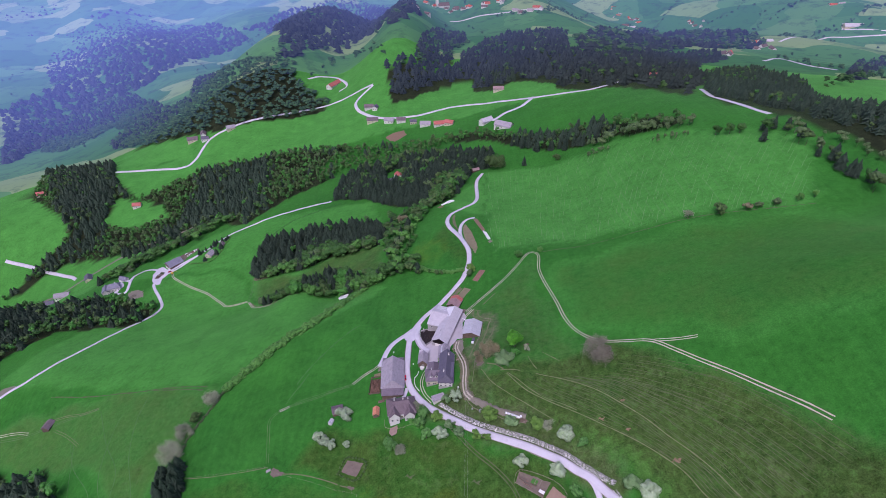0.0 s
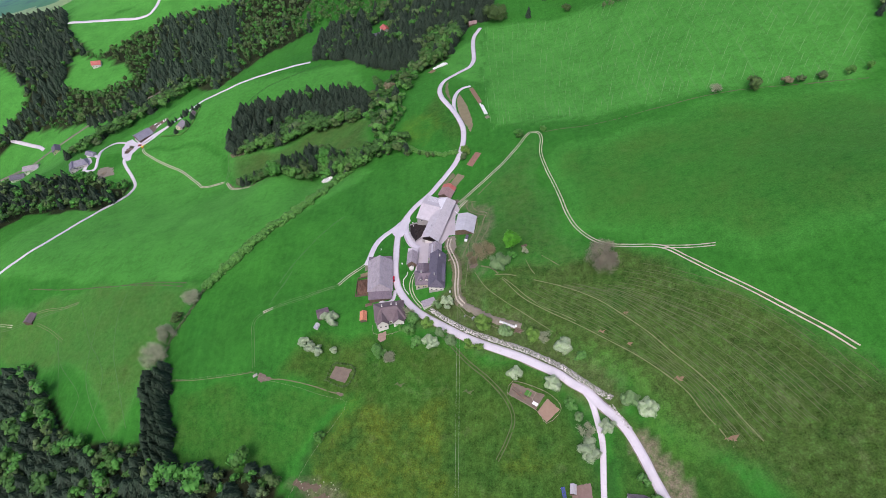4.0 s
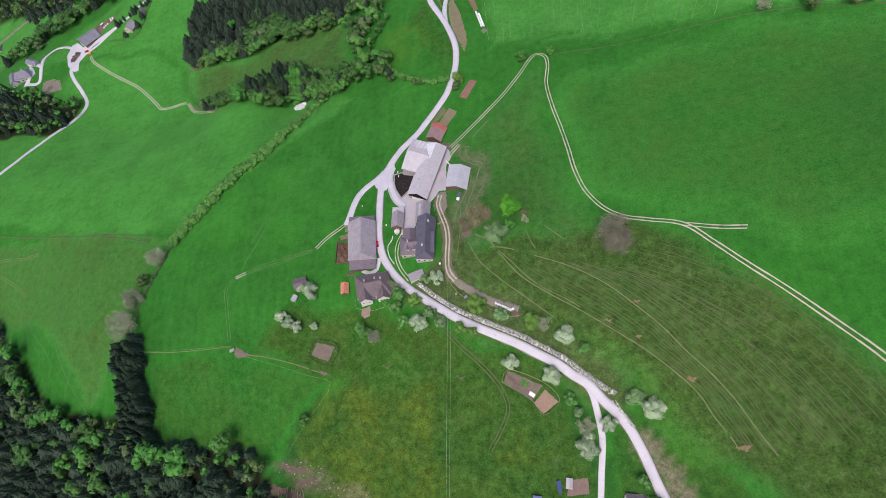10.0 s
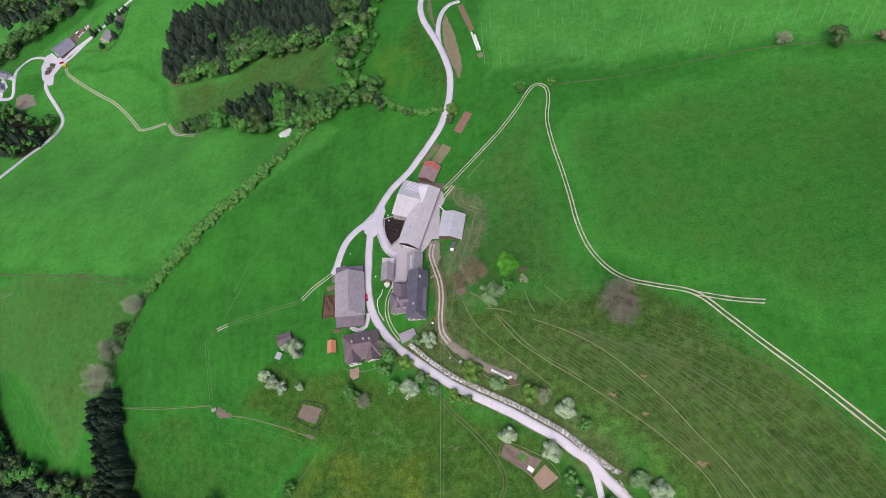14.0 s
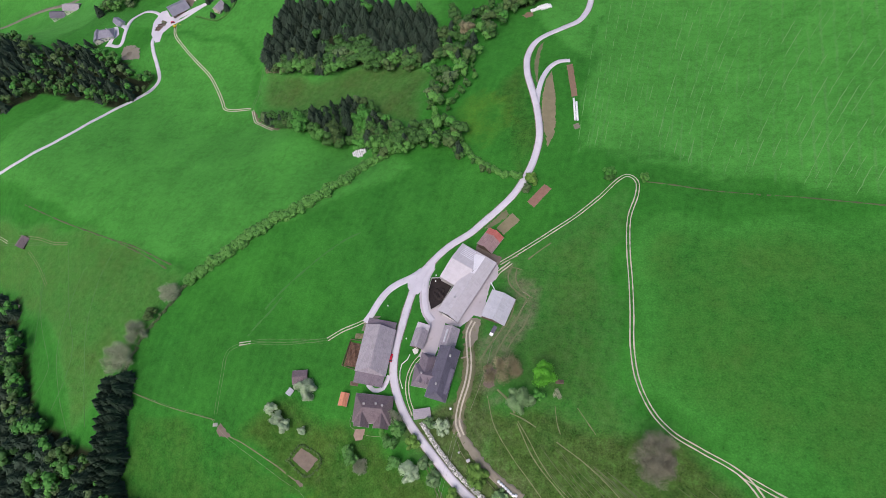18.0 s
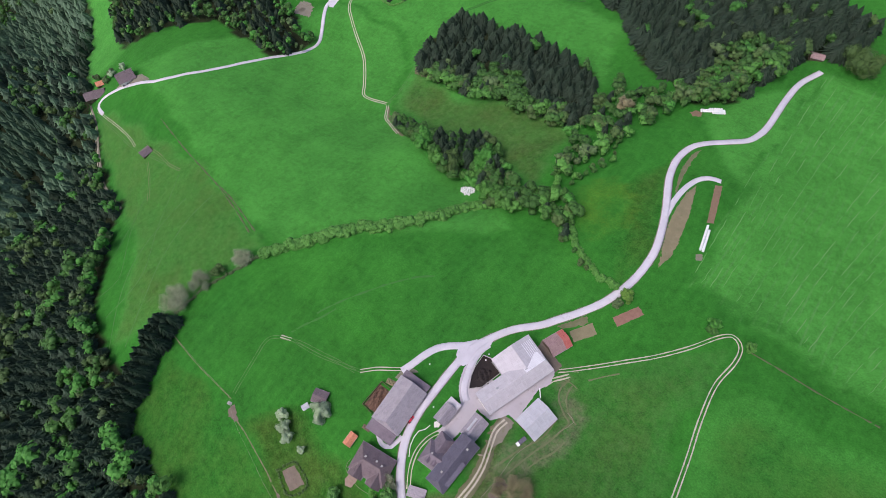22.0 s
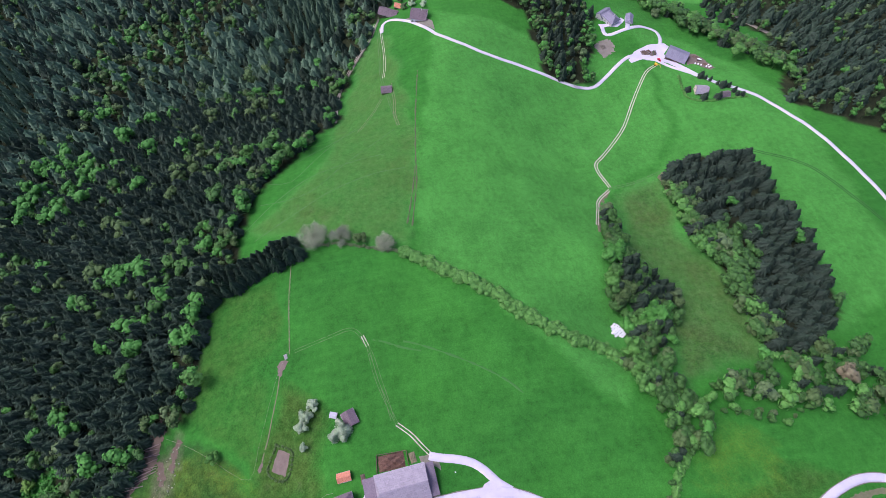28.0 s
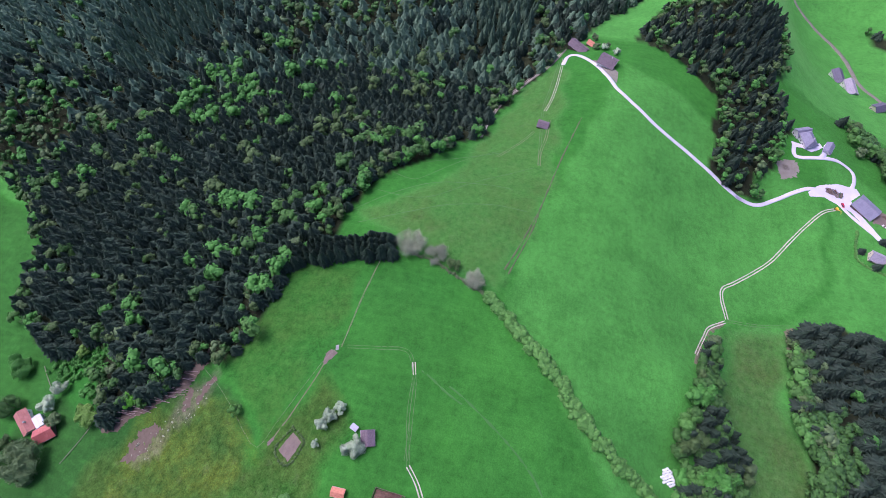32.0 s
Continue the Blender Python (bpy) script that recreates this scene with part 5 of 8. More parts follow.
def planted(name, shapes, spots, heights, material, label, category, widths=1.0, seed=1, kind="stuff", sink=0.0):
    """Many plants of one kind, standing at the spots, as one mesh."""
    rng = np.random.default_rng(seed)
    spots = np.asarray(spots, float)
    n = len(spots)
    if not n:
        return None
    z = ground(spots[:, 0], spots[:, 1]) - sink
    which, turn = rng.integers(0, len(shapes), n), rng.random(n) * 6.283
    lean = rng.normal(0, 0.025, (n, 2))
    cos, tris, tones, base = [], [], [], 0
    for k, (co, tri, tone) in enumerate(shapes):
        s = np.where(which == k)[0]
        if not len(s):
            continue
        h, t = heights[s], turn[s]
        w = h * widths * rng.uniform(0.85, 1.15, len(s))
        c, sn = np.cos(t)[:, None], np.sin(t)[:, None]
        x = (co[:, 0] * c - co[:, 1] * sn) * w[:, None] + lean[s, :1] * co[:, 2] * h[:, None] + spots[s, :1]
        y = (co[:, 0] * sn + co[:, 1] * c) * w[:, None] + lean[s, 1:] * co[:, 2] * h[:, None] + spots[s, 1:]
        zz = co[:, 2] * h[:, None] + z[s][:, None]
        cos.append(np.stack([x, y, zz], -1).reshape(-1, 3))
        tris.append((tri[None] + (base + np.arange(len(s)) * len(co))[:, None, None]).reshape(-1, 3))
        tones.append((tone[None] + rng.random((len(s), 1)) * 0.5).ravel())
        base += len(s) * len(co)
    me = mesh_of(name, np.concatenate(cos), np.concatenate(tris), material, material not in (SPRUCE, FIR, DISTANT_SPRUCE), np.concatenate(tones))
    return tagged(new(name, me), label, category, kind=kind)


def limb(bm, a, b, ra, rb, n=6):
    a, b = Vector(a), Vector(b)
    q = (b - a).to_track_quat("Z", "Y").to_matrix()
    rings = []
    for p, r in ((a, ra), (b, rb)):
        rings.append([bm.verts.new(p + q @ Vector((r * math.cos(6.2832 * k / n), r * math.sin(6.2832 * k / n), 0))) for k in range(n)])
    for k in range(n):
        bm.faces.new((rings[0][k], rings[0][(k + 1) % n], rings[1][(k + 1) % n], rings[1][k]))
    bm.faces.new(rings[1])


TREE_MESHES = {}
LOOKS = {SPRUCE: ("dark green spruce", "spruce_tree"), LEAF: ("fresh green leafy tree", "broadleaf_tree"), LEAF_HEDGE: ("light green leafy tree", "broadleaf_tree"), LEAF_OLIVE: ("olive budding tree", "broadleaf_tree"), LEAF_GREY: ("pale grey-green tree", "broadleaf_tree"), LEAF_FRESH: ("bright green leafy tree", "broadleaf_tree")}


def stand(shapes, spots, heights, material, place, widths=1.0, seed=1, group=""):
    """Trees standing singly, each a thing with its trunk and crown; alike crowns share a mesh."""
    rng = np.random.default_rng(seed)
    word, name = LOOKS[material]
    for (x, y), h in zip(np.asarray(spots, float), heights):
        k = int(rng.integers(0, len(shapes)))
        key = (id(shapes), k, material.name)
        if key not in TREE_MESHES:
            co, tri, tone = shapes[k]
            TREE_MESHES[key] = mesh_of("crown", co, tri, material, material is not SPRUCE, tone + 0.25)
        if "trunk" not in TREE_MESHES:
            bm = bmesh.new()
            limb(bm, (0, 0, -0.06), (0.01, 0.0, 0.45), 0.022, 0.010, 6)
            me = bpy.data.meshes.new("trunk")
            bm.to_mesh(me)
            bm.free()
            me.materials.append(BARK)
            TREE_MESHES["trunk"] = me
        w = h * widths * rng.uniform(0.85, 1.15)
        root = tagged(new(name), word + " " + place, "tree", group or "trees " + place)
        root.matrix_world = pose(x, y, level(x, y), rng.normal(0, 1.5), rng.normal(0, 1.5), rng.random() * 360) @ Matrix.Diagonal((w, w, h, 1))
        for what in ("crown", "trunk"):
            ob = new(what, TREE_MESHES[key if what == "crown" else "trunk"])
            ob.parent = root


def belt(shapes, spots, heights, material, place, widths=1.0, seed=1):
    """Trees standing close together, joined."""
    planted("tree_belt", shapes, spots, np.asarray(heights), material, LOOKS[material][0] + "s " + place, "trees", widths, seed)


def scatter(ring, gap, seed, jitter=0.38):
    """Uneven planting inside a ring of corners."""
    r = np.array(ring, float)
    (x0, y0), (x1, y1) = r.min(0), r.max(0)
    gx, gy = np.meshgrid(np.arange(x0, x1, gap), np.arange(y0, y1, gap))
    gx[1::2] += gap / 2
    rng = np.random.default_rng(seed)
    p = np.stack([gx.ravel(), gy.ravel()], -1) + rng.normal(0, gap * jitter, (gx.size, 2))
    return p[inside(p[:, 0], p[:, 1], ring)]


def patches(p, size, seed):
    """A slow random field over the plan, 0 to 1."""
    rng = np.random.default_rng(seed)
    f = np.zeros(len(p))
    for k in range(7):
        a = rng.random() * 6.283
        f += np.sin((p[:, 0] * math.cos(a) + p[:, 1] * math.sin(a)) / size * rng.uniform(0.6, 1.6) + rng.random() * 6.283)
    return 0.5 + f / 7


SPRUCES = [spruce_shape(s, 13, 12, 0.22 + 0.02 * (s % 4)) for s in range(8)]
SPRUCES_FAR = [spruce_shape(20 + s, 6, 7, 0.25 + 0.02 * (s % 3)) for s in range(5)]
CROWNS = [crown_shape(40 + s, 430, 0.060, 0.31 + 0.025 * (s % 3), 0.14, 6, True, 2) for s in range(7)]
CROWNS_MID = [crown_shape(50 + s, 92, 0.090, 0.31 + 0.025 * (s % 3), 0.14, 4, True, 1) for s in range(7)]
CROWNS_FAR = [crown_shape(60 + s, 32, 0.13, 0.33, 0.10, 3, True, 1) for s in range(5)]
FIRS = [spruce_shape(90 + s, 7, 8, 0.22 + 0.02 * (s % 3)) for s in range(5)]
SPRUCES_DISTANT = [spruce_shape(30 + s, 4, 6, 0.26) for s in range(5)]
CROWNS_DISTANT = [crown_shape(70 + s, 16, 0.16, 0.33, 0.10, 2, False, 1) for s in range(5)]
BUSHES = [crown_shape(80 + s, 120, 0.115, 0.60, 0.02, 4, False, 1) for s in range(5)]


FIR_STAND = [(-458.8, -398.2), (-475, -377.1), (-459.6, -333.8), (-398, -292.2), (-346, -286.4), (-314.9, -299.8), (-281, -310), (-266.3, -323.8), (-287.3, -359.7), (-449.1, -424.6)]
FIR_STAND_WEST = [(-536, -87), (-511, -24), (-438, 1), (-390, -20), (-404, -56), (-467, -82)]
BRIGHT_STAND = [(-243.7, -272.2), (-301.3, -263.4), (-298.1, -231.8), (-272.4, -189.9), (-257.4, -192.4), (-234.8, -210.5), (-222.7, -244.5)]
SCRUB_HIGH = [(-220, 440), (-168.7, 494.5), (-140.7, 533.8), (-71.4, 556), (30, 515), (49, 452), (0, 440), (-110, 452)]
NORTH_LEAFY = [(6, 288), (12, 289), (4, 318), (14, 345), (20, 351), (48, 348), (42, 315), (36, 280), (12, 266)]
COPSE_GAP = [(-133.2, 241.2), (-118.7, 240.8), (-93.6, 235.4), (-67.3, 210.2), (-83, 208.7), (-123.5, 215.8)]


def wood(ring, gap, seed, leafy, tall, far=False, rim=0.0, leafy_rim=0.6, thin=0.0, glaucous=0.0, spread=1.34):
    """A wood: spruces, with broadleaved trees in patches and along the rim."""
    p = scatter(ring, gap, seed)
    rng = np.random.default_rng(seed + 5)
    p = p[~inside(p[:, 0], p[:, 1], GLADE_NORTH) & ~inside(p[:, 0], p[:, 1], GLADE) & ~inside(p[:, 0], p[:, 1], FIR_STAND) & ~inside(p[:, 0], p[:, 1], FIR_STAND_WEST)]
    p = p[~inside(p[:, 0], p[:, 1], REGROWTH) & ~inside(p[:, 0], p[:, 1], COPSE_GAP)]
    p = p[np.hypot(p[:, 0] - 62, p[:, 1] - 354) > 11]
    if thin:
        p = p[rng.random(len(p)) > thin]
    f = patches(p, 13 if not far else 45, seed + 2)
    chance = leafy * np.clip((f - 0.42) * 5, 0.1, 2.2)
    if rim:
        d = edge_gap(p, ring)
        chance = np.where(d < rim, np.maximum(chance, leafy_rim * np.clip(patches(p, 20, seed + 3) * 1.8, 0, 1)), chance)
    for patch, much in ((SCRUB, 0.35), (SCRUB_HIGH, 0.96), (NORTH_LEAFY, 0.95)):
        chance = np.where(inside(p[:, 0], p[:, 1], patch), much, chance)
    is_leaf = rng.random(len(p)) < chance
    a, b = p[~is_leaf], p[is_leaf]
    if glaucous:
        pale = rng.random(len(a)) < glaucous * 2 * patches(a, 70, seed + 4)
        a, c = a[~pale], a[pale]
        planted("fir_wood", FIRS, c, tall * rng.uniform(0.6, 0.98, len(c)), FIR, "paler grey-green firs among the spruces", "forest", 1.65, seed + 7)
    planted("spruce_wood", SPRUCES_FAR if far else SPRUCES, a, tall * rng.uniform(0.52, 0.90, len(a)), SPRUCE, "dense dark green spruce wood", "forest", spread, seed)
    kinds = rng.random(len(b))
    for lo, hi, mt, text in ((0, 0.42, LEAF, "fresh green broadleaved trees among the spruces"), (0.42, 0.70, LEAF_OLIVE, "grey-olive budding trees among the spruces"), (0.70, 0.9, LEAF_FRESH, "bright green young beeches among the spruces"), (0.9, 1.1, LEAF_GREY, "pale grey-green trees among the spruces")):
        q = b[(kinds >= lo) & (kinds < hi)]
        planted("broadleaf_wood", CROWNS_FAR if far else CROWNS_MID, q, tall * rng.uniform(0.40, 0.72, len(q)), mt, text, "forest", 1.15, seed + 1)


wood(WOOD_WEST, 5.6, 11, 0.14, 19, rim=13, leafy_rim=0.6, spread=1.55)
wood(WOOD_BEYOND, 7.8, 12, 0.36, 20, True, glaucous=0.5, spread=1.6)
BRIGHT_SPOTS = [(-316.5, -179.7), (-317.6, -166), (-318.8, -152.5), (-339.5, -231), (-335.3, -213.9), (-303.2, -189.4), (-281, -165), (-275.5, -137.5), (-146.3, -190.1), (-157.5, -160.9), (-161.8, -148.6), (-238.7, -84.7), (-250.2, -77), (-233.4, -394.5), (-197.1, -388.8), (-201.2, -265.1)]
q = np.vstack([scatter(BRIGHT_STAND, 12.5, 206), np.array(BRIGHT_SPOTS)])
planted("beech_stand", CROWNS_MID, q, np.random.default_rng(207).uniform(13, 19, len(q)), LEAF_FRESH, "bright green beeches standing above the spruces", "forest", 1.3, 208)
WEST_FRESH = [(-167.5, -104.2), (-135.8, -128.4), (-281, -142.5), (-202.1, -81.8), (-193, -81.3), (-123.7, -103.9), (-106.3, -106), (-130.1, -107.7), (-120.8, -154.4), (-111.8, -165.3), (-160.7, -166.7), (-162.7, -153.9), (-325.2, -32.9), (-325.8, -44.9), (-249.7, -35.5), (-238.8, -41.8), (-362.2, -30.3), (-239.5, -89.6), (-242.7, -58.5), (-104.4, -113.8), (-103.7, -144.9), (-243, -166.7), (-179.3, -327), (-160.8, -291.2), (-148.7, -191.9), (-110, -160.8), (-104.7, -141.4), (-120.7, -147.1), (-137, -128.7), (-166.6, -104.2), (-103, -106.9), (-117.5, -105.1), (-80.1, -101.9), (-243.1, -256.4), (-230.9, -236.7), (-158.6, -161.5), (-65.7, -175), (-44, -157.4), (-45.6, -138.9)]
WEST_GREEN = [(-249.3, -82), (-253.2, -75.9), (-248.9, -67.8), (-257.2, -62.5), (-230.4, -57.9), (-242.5, -51.4), (-170.1, -122.1), (-153.2, -118.9), (-127, -132.3), (-162.2, -130.6), (-353.9, -110.9), (-281.9, -128.4), (-301.1, -98.7), (-235.3, -101.2), (-206.4, -99.8), (-78.8, -102.1), (-401.2, -74.4), (-119.6, -120), (-181.9, -295.6), (-185.6, -254.9), (-196.6, -248.7), (-205.1, -270.3), (-159.1, -178.1), (-209, -184.1), (-249.9, -189.3), (-193.8, -136.4), (-171.3, -120.1), (-151.5, -118.9), (-90.3, -145.1), (-176.6, -220.8), (-144.1, -182.6), (-197.9, -80.6), (-210, -102.2)]
WEST_BUDS = [(-310.8, -81.2), (-285.5, -71.5), (-286.4, -64.1), (-312.6, -73.8), (-303.1, -86.2), (-353.9, -90.1), (-266.6, -121), (-247.6, -135.3), (-243.6, -122.3), (-345.4, -133.6), (-305.5, -117), (-202, -172.9), (-347.4, -129.7), (-385.1, -130.7), (-386.9, -51.6), (-361, -76), (-209.2, -182.4), (-168, -184.8), (-167.7, -210.2), (-173.7, -186.3), (-168.7, -266.3), (-234.1, -153.8), (-242.7, -136.6), (-223.7, -139.2), (-250.4, -132.7), (-143.4, -277.4), (-148.2, -240.1)]
for spots, mt, text, seed in ((WEST_FRESH, LEAF_FRESH, "bright green beeches standing above the spruces", 213), (WEST_GREEN, LEAF, "leafy green trees among the spruces", 215), (WEST_BUDS, LEAF_OLIVE, "grey-olive budding trees among the spruces", 217)):
    q = np.array(spots)
    planted("beech_stand", CROWNS_MID, q, np.random.default_rng(seed).uniform(13, 18, len(q)), mt, text, "forest", 1.2, seed + 1)
q = scatter(FIR_STAND, 7.0, 26)
planted("fir_stand", FIRS, q, np.random.default_rng(27).uniform(14, 20, len(q)), FIR, "pale grey-green fir stand in the wood", "forest", 1.0, 28)
q = scatter(FIR_STAND_WEST, 8.0, 29)
planted("fir_stand", FIRS, q, np.random.default_rng(30).uniform(17, 23, len(q)), FIR, "pale grey-green fir stand on the far slope", "forest", 1.0, 31)
q = scatter(COPSE_GAP, 5.8, 219)
belt(CROWNS_MID, q, np.random.default_rng(220).uniform(8, 13, len(q)), LEAF, "in the copse", 1.25, 221)
wood(WOOD_COPSE, 5.8, 13, 0.07, 18.5, rim=4, leafy_rim=0.12, thin=0.10, spread=1.5)
wood(WOOD_NORTH, 5.6, 14, 0.16, 20, spread=1.55)
wood(WOOD_GORGE, 7.6, 15, 0.95, 17, True, rim=14, leafy_rim=0.85, spread=1.5)
wood(WOOD_MILL, 6.5, 16, 0.62, 18, True, rim=12, leafy_rim=0.9)
wood([(x + 0.03 * (x - 28), y + 0.03 * (y + 248)) for x, y in WOOD_RIGHT], 9.0, 18, 0.2, 16, True, spread=1.7)
wood(WOOD_FAR_LEFT, 10, 23, 0.4, 19, True, spread=1.8)
wood([(-516, 419), (-358, 320), (-300, 317), (-324, 351), (-394, 369), (-513, 433)], 11, 211, 0.5, 18, True)
wood([(102, 752), (149, 767), (145, 686), (104, 702)], 11, 212, 0.5, 18, True)
for k, (ring, gap, leafy) in enumerate(((WOOD_FAR_CREST, 12.5, 0.08), (WOOD_FAR_KNOB, 13, 0.2), (WOOD_FAR_SLOPE, 13.0, 0.95), (WOOD_PLATEAU, 22, 0.15), (WOOD_DOME, 19, 0.08), (WOOD_BELT, 23, 0.4), (WOOD_BEHIND, 36, 0.2), (WOOD_LOW, 36, 0.2), (WOOD_EDGE, 15, 0.3))):
    q = scatter(ring, gap, 230 + k)
    q = q + (0.024 if k == 0 else 0) * (q - np.array((28, -248)))
    broad = 2.3 if gap < 18 else 3.3
    rr = np.random.default_rng(240 + k)
    pick = rr.random(len(q)) < leafy * 2 * patches(q, 120, 250 + k)
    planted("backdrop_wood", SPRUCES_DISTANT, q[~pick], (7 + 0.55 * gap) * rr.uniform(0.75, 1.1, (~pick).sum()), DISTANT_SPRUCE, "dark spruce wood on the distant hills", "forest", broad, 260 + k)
    planted("backdrop_wood", CROWNS_DISTANT, q[pick], (7 + 0.4 * gap) * rr.uniform(0.75, 1.1, pick.sum()), DISTANT_LEAF, "light green broadleaved wood on the distant hills", "forest", 0.9 * broad, 270 + k)


def along(pts, gap, spread, seed):
    p = smooth_line(pts, gap)
    return p + np.random.default_rng(seed).normal(0, spread, p.shape)


for k, line in enumerate(FAR_HEDGES):
    q = along(line, 16, 7, 280 + k)
    planted("backdrop_hedgerow", CROWNS_DISTANT, q, np.random.default_rng(290 + k).uniform(8, 17, len(q)), DISTANT_LEAF, "hedgerow trees between the distant fields", "hedgerow", 1.5, 300 + k)
q = np.random.default_rng(310).uniform((-2300, 900), (1700, 3000), (900, 2))
q = q[(np.hypot(q[:, 0] - 28, q[:, 1] + 248) > 1250) & (patches(q, 60, 311) > 0.56)]
planted("backdrop_hedgerow", CROWNS_DISTANT, q, np.random.default_rng(312).uniform(8, 17, len(q)), DISTANT_LEAF, "single trees scattered over the distant fields", "trees", 1.4, 313)
# dark spruce row at the wood's corner, the stream thickets and hedges
ROW = [(-128, -104), (-134, -90), (-139, -76), (-144, -60), (-148, -46)]
for off in (-4.5, -1.5, 1.5, 4.5):
    q = along([(x + off, y + off * 0.4) for x, y in ROW], 3.6, 0.9, 31 + int(off))
    stand(SPRUCES, q, np.random.default_rng(32).uniform(13, 18, len(q)), SPRUCE, "in the row at the field corner", 1.1, 33)
GULLY = [(-152, 161), (-115, 147.4), (-93.4, 149), (-80, 154.9), (-63.4, 151.4), (-47.6, 144.6), (-30.3, 139.9), (-21.9, 146.8)]
GULLY_SPRUCE = [(-103, 145), (-107.1, 156.5), (-98.3, 165.9), (-86.2, 169.2), (-74.7, 165.1), (-74.1, 151.3), (-82.4, 147.8), (-91.9, 145.1)]
q = scatter(GULLY_SPRUCE, 4.6, 34)
r35 = np.random.default_rng(35)
stand(SPRUCES, q, r35.uniform(13, 19, len(q)), SPRUCE, "in the gully", 1.15, 36)
q = np.array([(-142.6, 153.3), (-89.4, 139.1), (-63.3, 148.2), (-62.7, 158.3), (-62.2, 144.5), (-62.9, 143.8), (-60.7, 139.3), (-98.6, 148.4), (-34.3, 135.8)])
stand(SPRUCES, q, r35.uniform(11, 16, len(q)), SPRUCE, "in the gully", 1.3, 38)
q = along(GULLY, 3.4, 2.6, 35)
stand(CROWNS, q, r35.uniform(6, 11, len(q)), LEAF, "in the gully", 1.3, 37)
COPSE_SIDE = [(-163, 214), (-130.9, 212.1), (-109.5, 215.6), (-86.4, 213.8), (-63.4, 215.3), (-47.3, 212)]
for k, (line, lo, hi, spread) in enumerate([(COPSE_SIDE, 9, 14, 3.5), (COPSE_SIDE, 8, 12, 4.5), ([(-18.9, 148), (-20.4, 164.3), (-19.9, 178.8), (-15.2, 196.8), (-12, 206.3)], 5, 9, 2.4), ([(1.4, 128.7), (11.3, 122.8), (17.1, 118.6), (24.8, 116.5)], 4, 6, 1.6), ([(-15.6, 162.9), (-10.8, 175.6), (-4.8, 189.5), (-2.5, 200.8)], 4, 7, 2.0), ([(7.7, 264), (31.5, 297), (43, 337), (50, 362)], 9, 14, 4.0),
                                            ([(-403.8, 282.9), (-377.7, 288.8), (-358.7, 297.4), (-333, 314.2), (-305.5, 328.2), (-284.2, 339.6), (-271.5, 350.6), (-256.1, 359.4)], 9, 15, 4.0), ([(-398.2, 291.2), (-365.9, 301.1), (-339.2, 317.5), (-311, 331.3), (-286.9, 345.9), (-268.5, 358.1)], 9, 14, 3.5), ([(-19.4, 144.7), (-9.3, 143.4), (-0.2, 135.6), (-31.9, 147.8)], 5, 10, 3.0)]):
    q = along(line, 3.0, spread, 40 + k)
    rr = np.random.default_rng(50 + k)
    pick = rr.random(len(q))
    for a, b, mt in ((0, 0.46, LEAF), (0.46, 0.62, LEAF_HEDGE), (0.62, 0.86, LEAF_OLIVE), (0.86, 0.93, LEAF_GREY)):
        s = q[(pick >= a) & (pick < b)]
        if k in (0, 1, 5, 6, 7):
            planted("stream_trees", CROWNS_MID, s, rr.uniform(lo, hi, len(s)), mt, LOOKS[mt][0] + "s in a belt beside the stream", "trees", 1.5, 60 + k)
        else:
            stand(CROWNS, s, rr.uniform(lo, hi, len(s)), mt, "beside the stream", 1.25, 60 + k)
    s = q[pick >= 0.93]
    if hi > 9:
        stand(SPRUCES, s, rr.uniform(lo, hi, len(s)) * 1.2, SPRUCE, "beside the stream", 1.1, 60 + k)


def grove(ring, gap, seed, lo, hi, text, dark=0.15, joined=False):
    """A close grove of mixed broadleaved trees with some spruces."""
    q = scatter(ring, gap, seed)
    rr = np.random.default_rng(seed)
    pick = rr.random(len(q))
    edges = (0, 0.44, 0.56, 0.73, 0.80, 0.85)
    for a, b, mt in zip(edges, edges[1:], (LEAF, LEAF_HEDGE, LEAF_OLIVE, LEAF_FRESH, LEAF_GREY)):
        s = q[(pick >= a) & (pick < b)]
        if joined:
            planted("grove", CROWNS_MID, s, rr.uniform(lo, hi, len(s)), mt, LOOKS[mt][0] + "s in a grove " + text, "trees", 1.6, seed + int(a * 10))
            continue
        stand(CROWNS, s, rr.uniform(lo, hi, len(s)), mt, text, 1.3, seed + int(a * 10))
    s = q[pick >= 1 - dark]
    stand(SPRUCES, s, rr.uniform(lo, hi, len(s)) * 1.15, SPRUCE, text, 1.15, seed + 9)


grove([(-149.2, 161.4), (-129.7, 164.1), (-107.1, 160.6), (-83.5, 174.8), (-68.1, 167.7), (-55.1, 159.9), (-42.1, 147.6), (-25.8, 149.1), (-14.6, 156.1), (0.8, 146.1), (9.7, 134.2), (4.9, 126.8), (-6.1, 131.7), (-17.9, 133.8), (-36.8, 123.9), (-52.2, 123.3), (-60.4, 136.9), (-75.6, 133.5), (-88.7, 133.4), (-103.7, 136.1), (-123.2, 139.6)], 5.4, 201, 7, 12, "between the meadows", 0.10)
q = np.array([(-149.6, 156.8), (-87.8, 154.1), (-83.8, 162), (-93.5, 144.9), (-85.1, 145.7), (-80.2, 149.2), (-63.5, 153.3), (-54.2, 151.7), (-57, 146.6), (-93.6, 153.2)])
stand(SPRUCES, q, np.random.default_rng(211).uniform(10, 15, len(q)), SPRUCE, "between the meadows", 1.25, 212)
